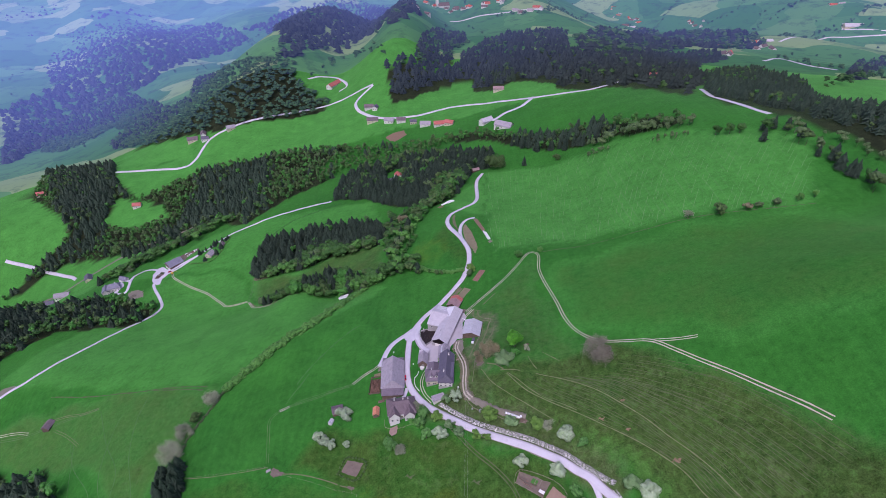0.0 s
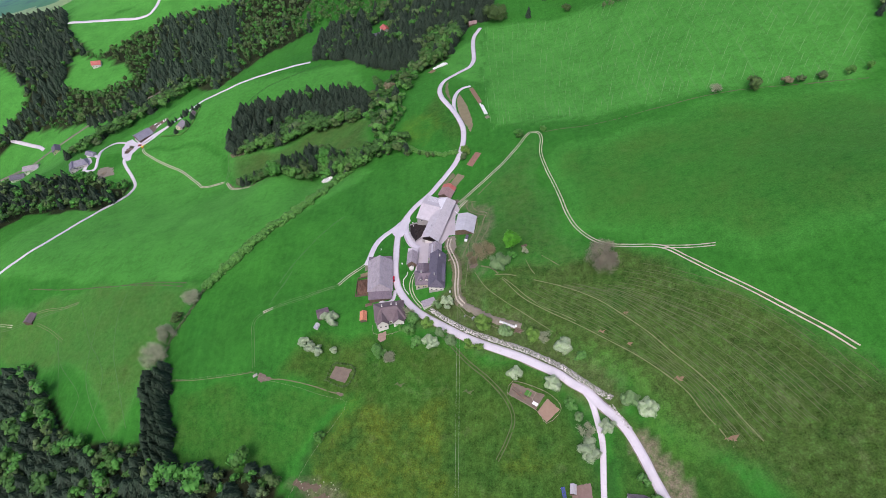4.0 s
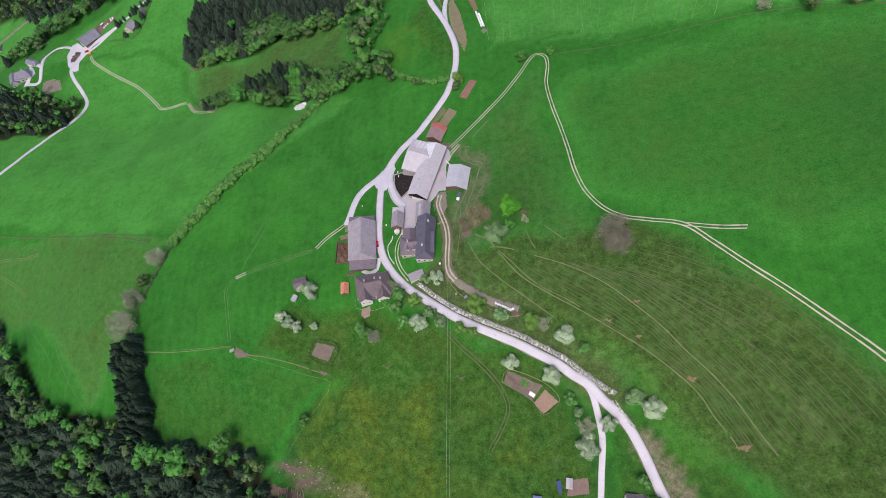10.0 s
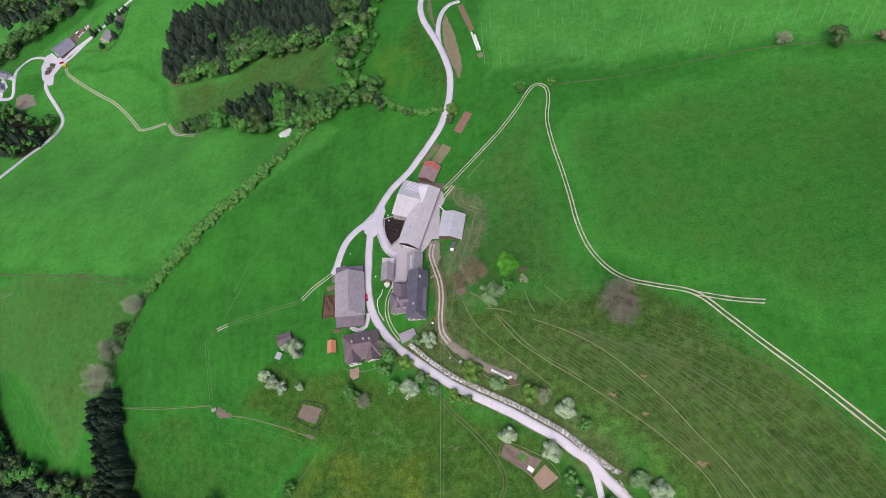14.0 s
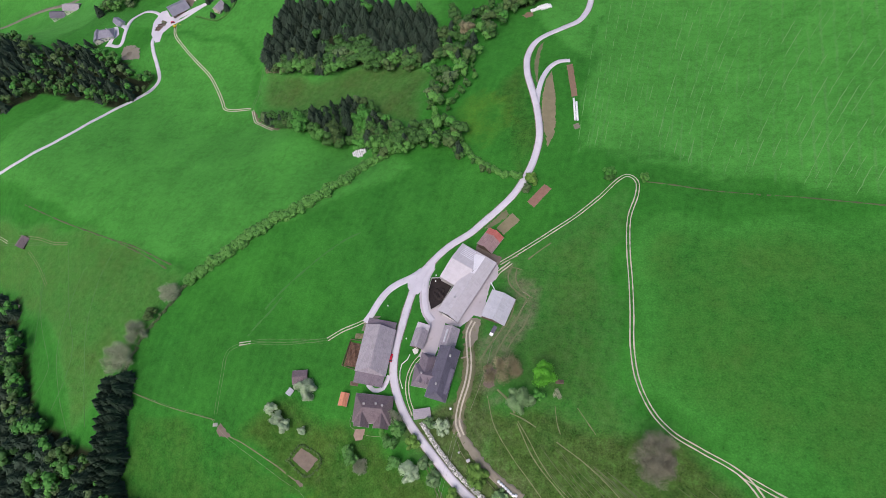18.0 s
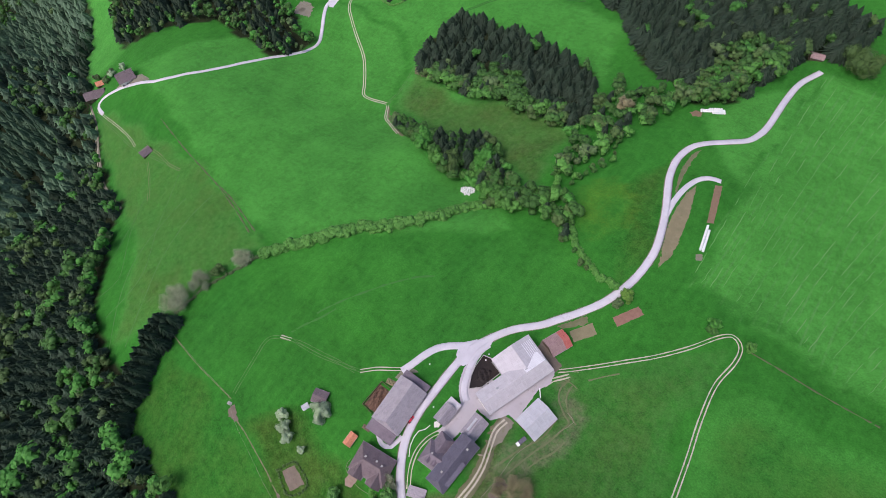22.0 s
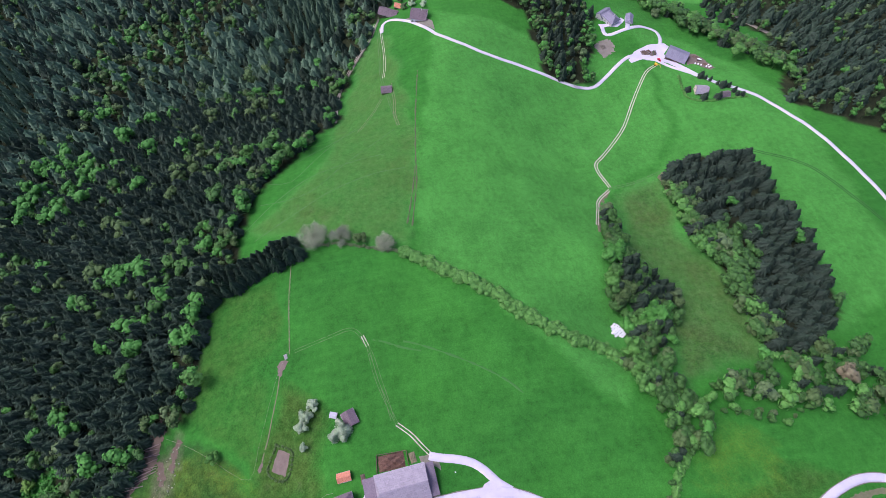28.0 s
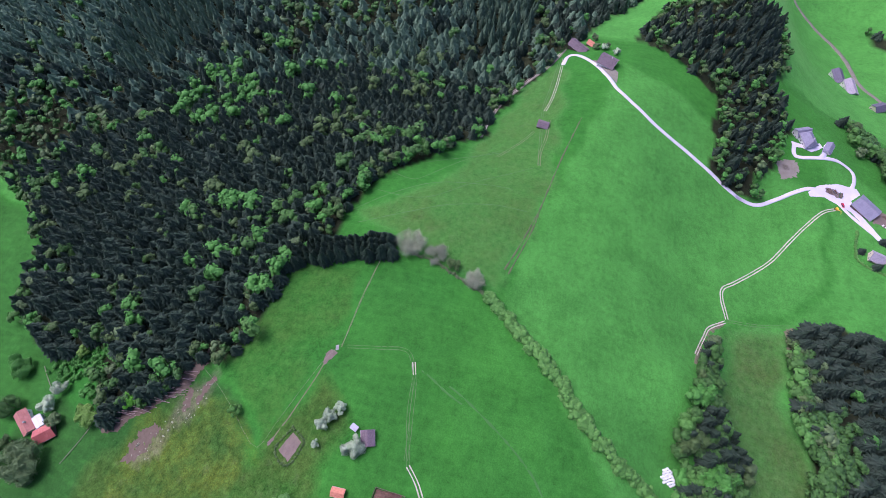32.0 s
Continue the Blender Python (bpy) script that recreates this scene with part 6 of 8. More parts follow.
grove([(-27.7, 166.2), (-31, 176.4), (-33, 195), (-39, 206), (-38, 236), (-36, 260), (-22, 258), (-8, 270), (6, 290), (24, 280), (10, 253), (-1.5, 232), (-6, 212), (-13, 191), (-18.9, 162.6)], 6.6, 202, 6, 11, "along the stream", 0.22, True)
q = scatter(REGROWTH, 2.5, 203)
planted("regrowth", BUSHES, q, np.random.default_rng(204).uniform(1.8, 3.6, len(q)), LEAF_FRESH, "low green regrowth in the cut wood", "bushes", 1.0, 205, sink=0.2)


def hedge(line, wide, tall, label, seed, material=LEAF_HEDGE):
    q = np.vstack([along(line, 1.6, wide * 0.17, seed), along(line, 1.6, wide * 0.2, seed + 1)])
    rr = np.random.default_rng(seed)
    return planted("hedge", BUSHES, q, tall * rr.uniform(0.6, 0.85, len(q)), material, label, "hedge", 1.9, seed + 2, sink=0.2)


hedge([(-132.6, 18.3), (-120, 33.8), (-107.7, 50), (-94.8, 65.4), (-78, 81.9), (-64.5, 100.3), (-55.7, 116.7), (-47.4, 124.6), (-37.8, 132.6), (-27.9, 139.8)], 6.4, 4.8, "long dense green field hedge", 71)
hedge([(-133, 16), (-140, -3), (-146, -19), (-149, -40)], 2.0, 1.6, "low thin hedge along the field edge", 74, LEAF_GREY)
hedge([(2.1, 137.2), (9.3, 129.3), (17.5, 122.6), (29.7, 117.1), (41.1, 116.1)], 2.4, 2.8, "thin green hedge running down to the road", 75)
hedge([(4, -30), (8, -36), (14, -40)], 2.0, 2.2, "small green garden hedge", 77)


hedge([(-274.9, 268.4), (-260.7, 264.4), (-248.3, 263.6), (-240.8, 275.4), (-239, 290.6), (-237.9, 306.6)], 1.2, 1.6, "dark garden hedge round the cottage", 79)
q = np.array([(-269, 283.7), (-266.4, 286.6), (-262.8, 289), (-257.5, 292.5), (-253.5, 294.6), (-252.2, 299.1), (-245.4, 299.6), (-241.3, 300.5), (-239.4, 303.2), (-243.8, 274.5), (-241.2, 284.3), (-255.5, 266.6)])
stand(SPRUCES, q, np.random.default_rng(72).uniform(5, 10, len(q)), SPRUCE, "in the cottage garden", 1.4, 73)


# single trees, each with a trunk, limbs and a crown
def tree(name, x, y, tall, wide, crown_mat, label, seed, leaves=900, leaf=0.5, low=0.22, category="tree", group="", bare=False, lobes=13):
    rng = np.random.default_rng(seed)
    root = tagged(new(name), label, category, group)
    root.location = (x, y, level(x, y))
    bm = bmesh.new()
    limb(bm, (0, 0, -0.6), (0.1, 0.05, tall * 0.45), 0.028 * tall, 0.016 * tall, 8)
    part("trunk", bm, BARK, root)
    for k in range(4 if not bare else 9):
        a, e = 6.283 * k / (4 if not bare else 9) + rng.random(), rng.uniform(0.55, 0.95)
        bm = bmesh.new()
        m = (wide * 0.28 * math.cos(a), wide * 0.28 * math.sin(a), tall * (0.42 + 0.2 * e))
        limb(bm, (0.05, 0.02, tall * (0.22 + 0.15 * rng.random())), m, 0.012 * tall, 0.007 * tall)
        limb(bm, m, (wide * 0.42 * math.cos(a + 0.3), wide * 0.42 * math.sin(a + 0.3), tall * (0.5 + 0.4 * e)), 0.007 * tall, 0.002 * tall)
        part("limb", bm, BARK, root)
    reach = wide * 0.54
    leaves = int((1.25 if not bare else 0.8) * 12.6 * reach**2 / (0.6 * leaf**2))
    co, tri, tone = crown_shape(seed, leaves, leaf / tall, reach / tall, low, lobes, False, 0 if bare else 1, bare)
    co = co + 0.10 * reach / tall * np.sin(co[:, [1, 2, 0]] * tall * 1.1 + seed)
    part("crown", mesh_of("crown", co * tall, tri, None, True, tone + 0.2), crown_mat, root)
    return root


tree("maple_tree", 72.2, 4.8, 12.5, 10.5, LEAF_BRIGHT, "bright fresh green maple tree on the slope", 104, 1300, 0.5, lobes=16)
tree("bare_tree", 117, -18, 11, 17, TWIGS_DARK, "wide grey-brown tree just budding on the bank", 102, 1500, 0.26, bare=True)
# farm trees: place, height, crown width
GROVES = [
    (BLOSSOM, "blossom_tree", "fruit tree in pale white blossom on the grass", 6.5, (8.5, 8, 6.5, 10, 6, 6.5, 6, 4, 7.5, 8, 9, 9, 7, 11),
     [(24.8, -48.1), (94.3, -60.2), (33.9, -26.7), (-36.5, -24.4), (-51.6, -37.6), (-46.6, -41.4), (-42, -44.4), (-32.6, -43.9), (93.8, -60.9), (69.1, -69.9), (87.5, -76.8), (129.1, -93.3), (111.6, -99.3), (101.8, -107.8)]),
    (GARDEN_PALE, "broadleaf_tree", "pale grey-green young tree in the grass", 5.5, (11, 7.5, 5, 6, 6.5, 8.5, 5),
     [(63.9, -7.1), (65.1, -48.2), (28, -26.1), (30.6, -43.1), (35.8, -48.3), (122.5, -88.7), (98.8, -93.3)]),
    (LEAF_LIME, "broadleaf_tree", "fresh yellow-green tree beside the lane", 6.0, (9, 7.5, 6.5, 5.5, 4.5, 13),
     [(54, -41.6), (79.6, -52.9), (22.2, -35.8), (45.4, -52.4), (51.3, -54.7), (134.7, -140.2)]),
    (GARDEN_LEAF, "broadleaf_tree", "fresh green garden tree", 6.5, (6, 7, 6, 6.5, 5.5, 5.5, 6, 7, 5),
     [(12.5, -38.1), (14.6, -32.1), (16.8, -47), (-4.6, -49.1), (-6, -47.3), (125, -123.4), (95.6, -87.7), (130, -133.1), (101.3, -66.5)]),
    (TWIGS, "bare_tree", "grey-brown shrub still nearly bare", 5.0, (6.5, 6.5, 6.5, 6, 7.5, 4),
     [(11.1, -27.3), (1.4, -52.3), (85.2, -54.5), (1.1, -52.2), (102.2, -99.3), (78.3, -2)]),
    (COPPER, "bush", "wide brownish budding bush on the bank", 5.0, (12, 7),
     [(56.7, 5.8), (48.5, 0.8)])]
for n, (mt, name, what, high, sizes, spots) in enumerate(GROVES):
    for k, ((x, y), w) in enumerate(zip(spots, sizes)):
        r = random.Random(n * 50 + k)
        tree(name, x, y, min(high * r.uniform(0.85, 1.2), 1.35 * w), w, mt, what, 110 + n * 30 + k, 900, 0.45 if mt not in (TWIGS, COPPER) else 0.28, 0.1, {"blossom_tree": "fruit tree", "bush": "shrub"}.get(name, "tree"), "fruit trees of the orchard" if mt is BLOSSOM else "", mt in (TWIGS, COPPER))
for k, (x, y, h, w, mt, what) in enumerate([
        (71.5, -3.5, 5, 5, LEAF_FRESH, "bright green bush below the maple"),
        (88, 120, 3.5, 5, LEAF, "low green bush at the track bend"), *[(x, y, 6, 7, LEAF_LIME, "yellow-green bush leaning over the lane") for x, y in [(48.6, 112.1)]], *[(x, y, 5, 6.5, LEAF_FRESH, "round green bush beside the track bend") for x, y in [(87.5, 123.1)]], (105, 121, 4, 5, LEAF_HEDGE, "light green bush at the track bend"), (-19, 240, 10, 11, COPPER, "brown budding tree by the stream"), (47, 107, 5, 5.5, LEAF_GREY, "light green tree over the lane"),
        (-153, -34, 10, 15, TWIGS, "grey budding tree in the hedge"), (-150, -18, 8, 12, TWIGS, "grey budding tree in the hedge"), (-146, -6, 6, 7, LEAF_OLIVE, "olive budding tree in the hedge"), (-140, 9, 8, 12, TWIGS, "grey-pink budding tree in the hedge"), (-36, -91, 6, 6, LEAF_HEDGE, "light green tree on the pasture fence"),
        (118, -150, 8, 9, LEAF_LIME, "yellow-green tree by the lane"), (-397, 72, 6, 6, BLOSSOM, "blossoming tree by the lane house"), (-404, 62, 6, 6, BLOSSOM, "blossoming tree by the lane house"),
        (213, 112, 6, 7, TWIGS, "grey budding bush in the field"), (231, 105, 8, 10, LEAF_OLIVE, "olive round tree in the field"), (247, 99, 6, 6, COPPER, "brown budding bush in the field"), (254, 98, 5.5, 5, LEAF_GREY, "green bush in the field"), (265, 96, 5, 6, LEAF_GREY, "pale bush in the field"), (278, 94, 6, 5, LEAF_HEDGE, "light green small tree in the field"), (288, 93, 6, 4.5, LEAF_HEDGE, "light green small tree in the field"),
        (155, 336, 8, 8, LEAF_OLIVE, "brownish tree at the field top"), (86, 360, 14, 20, LEAF_OLIVE, "large pale green tree beside the hut"), (-11, -170, 9, 10, LEAF_LIME, "yellow-green tree by the red house"), (-2, -226, 10, 12, LEAF, "large green tree by the red house"), (-20, -200, 8, 8, BLOSSOM, "pale blossoming tree by the red house"),
        (271, 221, 9, 7, LEAF, "green tree on the crest"), (280, 215, 10, 8, LEAF, "green tree on the crest"), (287, 212, 9, 7, LEAF, "green tree on the crest"), *[(x, y, 6, 6, LEAF_GREY, "pale green round tree by the lane house") for x, y in ((-430.5, 43.3), (-421.5, 52.8), (-404.1, 54.8), (-404.8, 62.5))], *[(x, y, h, w, mt, "leafy tree in the clearing by the red house") for (x, y), h, w, mt in zip([(19.6, -191.4), (-12.2, -173.5), (-10.2, -201.9), (-3.5, -192.4), (-23.4, -235.8), (-25.6, -149.8), (-44.9, -162.8), (-47.3, -143.6), (-23, -179.7), (-41.1, -199.1), (14.8, -213.8), (21.6, -205.5)], (12, 8, 7, 7, 9, 7, 8, 8, 9, 7, 7, 8), (20, 11, 9, 8, 13, 9, 8, 8, 8, 6, 9, 10), (LEAF_GREY, LEAF_LIME, BLOSSOM, LEAF_GREY, LEAF_FRESH, LEAF_BRIGHT, LEAF_FRESH, LEAF_FRESH, LEAF_FRESH, LEAF_LIME, LEAF_OLIVE, LEAF))], (-100, -262, 11, 11, LEAF, "round green tree in the clearing")]):
    tree("broadleaf_tree" if h > 5 else "shrub", x, y, h, w, mt, what, 340 + k, 800, 0.48 if mt is not TWIGS else 0.3, 0.12 if h < 6 else 0.2, "tree" if h > 5 else "shrub", bare=mt is TWIGS)
# trees of the gully
GULLY_TREES = [(-153.4, 160.7), (-128.9, 150.6), (-111.6, 144.7), (-97.2, 139.4), (-84.6, 140.6), (-70, 157.9), (-105, 158), (-51.4, 132.4), (-53.5, 141.8), (-41, 133.7), (-70.2, 153), (-68.9, 143)]
for k, ((x, y), w, mt) in enumerate(zip(GULLY_TREES, (8, 10, 14, 9, 15, 16, 7, 13, 11, 13, 11, 8), (LEAF_GREY, LEAF, LEAF_FRESH, LEAF_HEDGE, LEAF_OLIVE, LEAF_FRESH, LEAF_GREY, LEAF_HEDGE, LEAF_OLIVE, LEAF_HEDGE, LEAF_FRESH, LEAF_HEDGE))):
    tree("broadleaf_tree", x, y, 0.62 * w + 3, w, mt, {LEAF_FRESH: "bright green tree in the gully", LEAF_OLIVE: "olive budding tree in the gully", LEAF_GREY: "pale grey-green tree in the gully"}.get(mt, "light green tree in the gully"), 420 + k, 900, 0.62, 0.1, "tree")
q = np.vstack([along([(186, 326), (216, 309), (261, 262)], 7, 2.5, 81), along([(186, 322), (216, 305), (261, 258)], 8, 2.5, 82)])
belt(CROWNS_MID, q, np.random.default_rng(83).uniform(8, 16, len(q)), LEAF_GREY, "at the top of the field", 1.0, 84)
q = along([(290, 187), (306, 203), (313, 185), (313, 161), (313, 130), (318, 111), (321, 81)], 6, 3.0, 93)
r94 = np.random.default_rng(94)
pick = r94.random(len(q))
for a, b, mt, shapes in ((0, 0.4, SPRUCE, SPRUCES), (0.4, 0.6, LEAF_OLIVE, CROWNS_MID), (0.6, 0.8, LEAF, CROWNS_MID), (0.8, 1.0, LEAF_GREY, CROWNS_MID)):
    c = q[(pick >= a) & (pick < b)]
    belt(shapes, c, r94.uniform(9, 16, len(c)), mt, "on the hill crest", 1.1, 95)
q = along([(316, 211), (326, 195), (323, 173), (335, 156), (342, 116)], 8, 2.0, 96)
belt(CROWNS_MID, q, r94.uniform(6, 10, len(q)), LEAF_GREY, "below the hill crest", 1.1, 97)
q = along([(110, 420), (150, 372), (200, 330)], 6, 3, 85)
stand(SPRUCES, q, np.random.default_rng(86).uniform(12, 20, len(q)), SPRUCE, "at the top of the field", 1.0, 87)
q = np.vstack([scatter([(180, 305), (200, 288), (206, 294), (186, 311)], 4, 88), scatter([(228, 256), (250, 236), (256, 241), (234, 262)], 4, 89)])
belt(CROWNS_MID, q, np.random.default_rng(90).uniform(5, 8, len(q)), LEAF_GREY, "standing thinly in the field", 0.7, 91)
stand(SPRUCES, [(120, 350)], [13.0], SPRUCE, "alone in the meadow", 1.2, 92)

# ---- buildings ----
def box(bm, x0, y0, z0, x1, y1, z1):
    v = [bm.verts.new(p) for p in ((x0, y0, z0), (x1, y0, z0), (x1, y1, z0), (x0, y1, z0), (x0, y0, z1), (x1, y0, z1), (x1, y1, z1), (x0, y1, z1))]
    for f in ((0, 3, 2, 1), (4, 5, 6, 7), (0, 1, 5, 4), (1, 2, 6, 5), (2, 3, 7, 6), (3, 0, 4, 7)):
        bm.faces.new([v[k] for k in f])


def slab_roof(L, W, eave, ridge, over, thick, hip, shift=0.0):
    """A pitched roof as one thick shell; hip: how far the ridge stops short of each end; shift: the ridge off the middle."""
    bm = bmesh.new()
    drop = over * (ridge - eave) / (W / 2)
    a, b = L / 2 + over, W / 2 + over
    e, (h0, h1) = eave - drop, hip
    tops = [(-a, -b, e), (a, -b, e), (a, b, e), (-a, b, e), (-a + h0, shift, ridge), (a - h1, shift, ridge)]
    up = [bm.verts.new((x, y, z + thick)) for x, y, z in tops]
    lo = [bm.verts.new((x * 0.998, y * 0.998, z)) for x, y, z in tops]
    for f in ((0, 1, 5, 4), (2, 3, 4, 5), (3, 0, 4), (1, 2, 5)):
        if len(f) == 3 and (h0 if f[0] == 3 else h1) < 0.05:
            continue
        bm.faces.new([up[k] for k in f])
        bm.faces.new([lo[k] for k in reversed(f)])
    rim = [(0, 1), (2, 3)]
    rim += [(3, 0)] if h0 >= 0.05 else [(3, 4), (4, 0)]
    rim += [(1, 2)] if h1 >= 0.05 else [(1, 5), (5, 2)]
    for p, q in rim:
        bm.faces.new((up[q], up[p], lo[p], lo[q]))
    bmesh.ops.recalc_face_normals(bm, faces=bm.faces)
    return bm


def wall_body(L, W, eave, ridge, deep, gables):
    bm = bmesh.new()
    ends = []
    for x, g in ((-L / 2, gables[0]), (L / 2, gables[1])):
        pts = [(x, -W / 2, -deep), (x, W / 2, -deep), (x, W / 2, eave)] + ([(x, 0, ridge - 0.05)] if g else []) + [(x, -W / 2, eave)]
        ends.append([bm.verts.new(p) for p in pts])
        bm.faces.new(ends[-1])
    a, b = ends
    for (i, j), (k, m) in (((0, 1), (0, 1)), ((1, 2), (1, 2)), ((len(a) - 1, 0), (len(b) - 1, 0)), ((2, len(a) - 1), (2, len(b) - 1))):
        bm.faces.new((a[i], a[j], b[m], b[k]))
    bmesh.ops.recalc_face_normals(bm, faces=bm.faces)
    return bm


def window(parent, x, y, z, nx, ny, w=1.0, h=1.3):
    """A framed pane on a wall that faces along (nx, ny)."""
    turn = Matrix.Translation((x, y, z)) @ Matrix.Rotation(math.atan2(ny, nx) - math.pi / 2, 4, "Z")
    bm = bmesh.new()
    for bx in ((-w / 2 - 0.1, -w / 2), (w / 2, w / 2 + 0.1)):
        box(bm, bx[0], -0.05, -h / 2 - 0.1, bx[1], 0.07, h / 2 + 0.1)
    for bz in ((-h / 2 - 0.1, -h / 2), (h / 2, h / 2 + 0.1)):
        box(bm, -w / 2, -0.05, bz[0], w / 2, 0.07, bz[1])
    box(bm, -0.03, -0.02, -h / 2, 0.03, 0.05, h / 2)
    bm.transform(turn)
    f = part("window", bm, FRAME, parent)
    bm = bmesh.new()
    box(bm, -w / 2, -0.03, -h / 2, w / 2, 0.03, h / 2)
    bm.transform(turn)
    part("pane", bm, GLASS, f)


def chimney(parent, x, y, z, tall=1.6, w=0.7):
    bm = bmesh.new()
    box(bm, x - w / 2, y - w / 2, z - 1.2, x + w / 2, y + w / 2, z + tall)
    c = part("chimney", bm, RENDER_W, parent)
    bm = bmesh.new()
    box(bm, x - w / 2 - 0.1, y - w / 2 - 0.1, z + tall, x + w / 2 + 0.1, y + w / 2 + 0.1, z + tall + 0.15)
    part("chimney_cap", bm, CONCRETE, c)


def dormer(parent, x, y, z, side, w, deep, h, roofing_mat, wall):
    """A small gabled dormer on a slope that falls towards side * y."""
    bm = bmesh.new()
    box(bm, x - w / 2, min(y, y - side * deep), z - 1.5, x + w / 2, max(y, y - side * deep), z + h)
    d = part("dormer", bm, wall, parent)
    bm = slab_roof(deep, w, 0, w * 0.4, 0.25, 0.12, (0, 0))
    bm.transform(Matrix.Translation((x, y - side * deep / 2, z + h)) @ Matrix.Rotation(math.pi / 2, 4, "Z"))
    part("dormer_roof", bm, roofing_mat, d)
    window(d, x, y, z + h / 2 - 0.1, 0, side, w * 0.5, 0.8)


def building(name, x, y, angle, L, W, eave, ridge, wall, roof_mat, label, category="house", hip=(0, 0), over=0.6, windows=(), floors=1, chimneys=(), doors=(), base=None, ridge_cap=True, thick=0.22, lower=None):
    """A pitched-roof building with its long side along the angle. windows: how many on the -y, +y, -x, +x walls."""
    root = tagged(new(name), label, category)
    z = level(x, y) if base is None else base
    root.matrix_world = pose(x, y, z, 0, 0, angle)
    ca, sa = math.cos(radians(angle)), math.sin(radians(angle))
    low = min(level(x + ca * u * L / 2 - sa * v * W / 2, y + sa * u * L / 2 + ca * v * W / 2) for u in (-1, 1) for v in (-1, 1))
    deep = max(0.4, z - low + 0.5)
    part("wall", wall_body(L, W, eave, ridge, deep, (hip[0] < 0.05, hip[1] < 0.05)), wall, root)
    if lower:
        bm = bmesh.new()
        box(bm, -L / 2 - 0.06, -W / 2 - 0.06, -deep, L / 2 + 0.06, W / 2 + 0.06, 1.0)
        part("plinth", bm, lower, root)
    roof = part("roof", slab_roof(L, W, eave, ridge, over, thick, hip), roof_mat, root)
    if ridge_cap:
        bm = bmesh.new()
        box(bm, -L / 2 - over + hip[0], -0.16, ridge + thick - 0.06, L / 2 + over - hip[1], 0.16, ridge + thick + 0.07)
        part("ridge_cap", bm, roof_mat, roof)
    drop = over * (ridge - eave) / (W / 2)
    for side in (-1, 1):
        bm = bmesh.new()
        yy = side * (W / 2 + over + 0.07)
        box(bm, -L / 2 - over, min(yy, yy - side * 0.14), eave - drop - 0.02, L / 2 + over, max(yy, yy - side * 0.14), eave - drop + 0.12)
        part("gutter", bm, METAL, roof)
    for w, n in enumerate(windows):
        for fl in range(floors):
            zc = 1.6 + 2.7 * fl
            if zc + 0.8 > eave:
                break
            for k in range(n):
                t = (k + 0.5) / n - 0.5
                if w < 2:
                    s = (-1, 1)[w]
                    window(root, t * L, s * W / 2, zc, 0, s)
                else:
                    s = (-1, 1)[w - 2]
                    window(root, s * L / 2, t * W, zc, s, 0)
    for cx, cy in chimneys:
        zc = ridge - abs(cy) * (ridge - eave) / (W / 2)
        chimney(root, cx, cy, zc + thick)
    for s, t, w, h in doors:
        bm = bmesh.new()
        if s in ("-y", "+y"):
            q = -W / 2 if s == "-y" else W / 2
            box(bm, t - w / 2, q - 0.05, 0, t + w / 2, q + 0.05, h)
        else:
            q = -L / 2 if s == "-x" else L / 2
            box(bm, q - 0.05, t - w / 2, 0, q + 0.05, t + w / 2, h)
        part("door", bm, TIMBER, root)
    return root


# main farm
barn = building("barn", -7.3, 1.2, 94, 22.6, 14.4, 4.6, 9.8, TIMBER, R_GREY, "large weathered timber barn with a grey fibre-cement roof", "barn", (1.8, 0), 0.5, (3, 3, 2, 0), 1, (), (("-y", 4, 3.5, 3.4), ("+y", -4, 3.5, 3.4)), lower=RENDER_W)
for end, far_end, tilt in ((-11.4, -16.6, -7), (11.4, 15.0, 9)):
    bm = bmesh.new()
    box(bm, min(end, far_end), -6.7, -3, max(end, far_end), 6.7, 3.6)
    annex = part("annex", bm, TIMBER, barn)
    bm = bmesh.new()
    reach = abs(far_end - end) + 0.6
    box(bm, 0 if end > 0 else -reach, -7.2, 0, reach if end > 0 else 0, 7.2, 0.2)
    bm.transform(Matrix.Translation((end, 0, 4.3)) @ Matrix.Rotation(radians(tilt), 4, "Y"))
    part("annex_roof", bm, R_PLUM, annex, "darker grey lean-to roof")
house_s = building("farmhouse", 0.3, -26.2, 9.5, 16.6, 11.6, 5.2, 9.2, RENDER_W, R_BROWN, "white farmhouse with a brown tiled hipped roof", "house", (4.5, 4.5), 0.8, (4, 4, 3, 3), 2, ((-4, 1.6), (1.5, 2.2), (4.5, 1.6)), (("-y", 0, 1.2, 2.1),), lower=CONCRETE)
for gx in (-4.6, 4.6):
    wing = building("house_wing", 0.3 + gx * math.cos(radians(9.5)) + 4.2 * math.sin(radians(9.5)), -26.2 + gx * math.sin(radians(9.5)) - 4.2 * math.cos(radians(9.5)), 99.5, 7.5, 6.0, 5.0, 8.2, RENDER_W, R_BROWN, "white gabled wing with a brown tiled roof", "house", (0, 0), 0.6, (0, 0, 2, 0), 2, base=level(0.3, -26.2))
long_house = building("farmhouse", 28.2, -3.2, 88, 23.6, 8.6, 5.4, 9.6, RENDER_W, R_DARK, "long white farmhouse with a dark slate-grey roof", "house", (2.6, 0), 0.7, (6, 7, 3, 0), 2, ((-6, 1.4), (8, -1.2)), (("+y", 3, 1.2, 2.1),), lower=CONCRETE)
bm = bmesh.new()
box(bm, -9, -4.75, 5.35, 3, -1.6, 7.0)
part("long_dormer", bm, R_DARK, long_house, "long dark sheet-metal dormer")
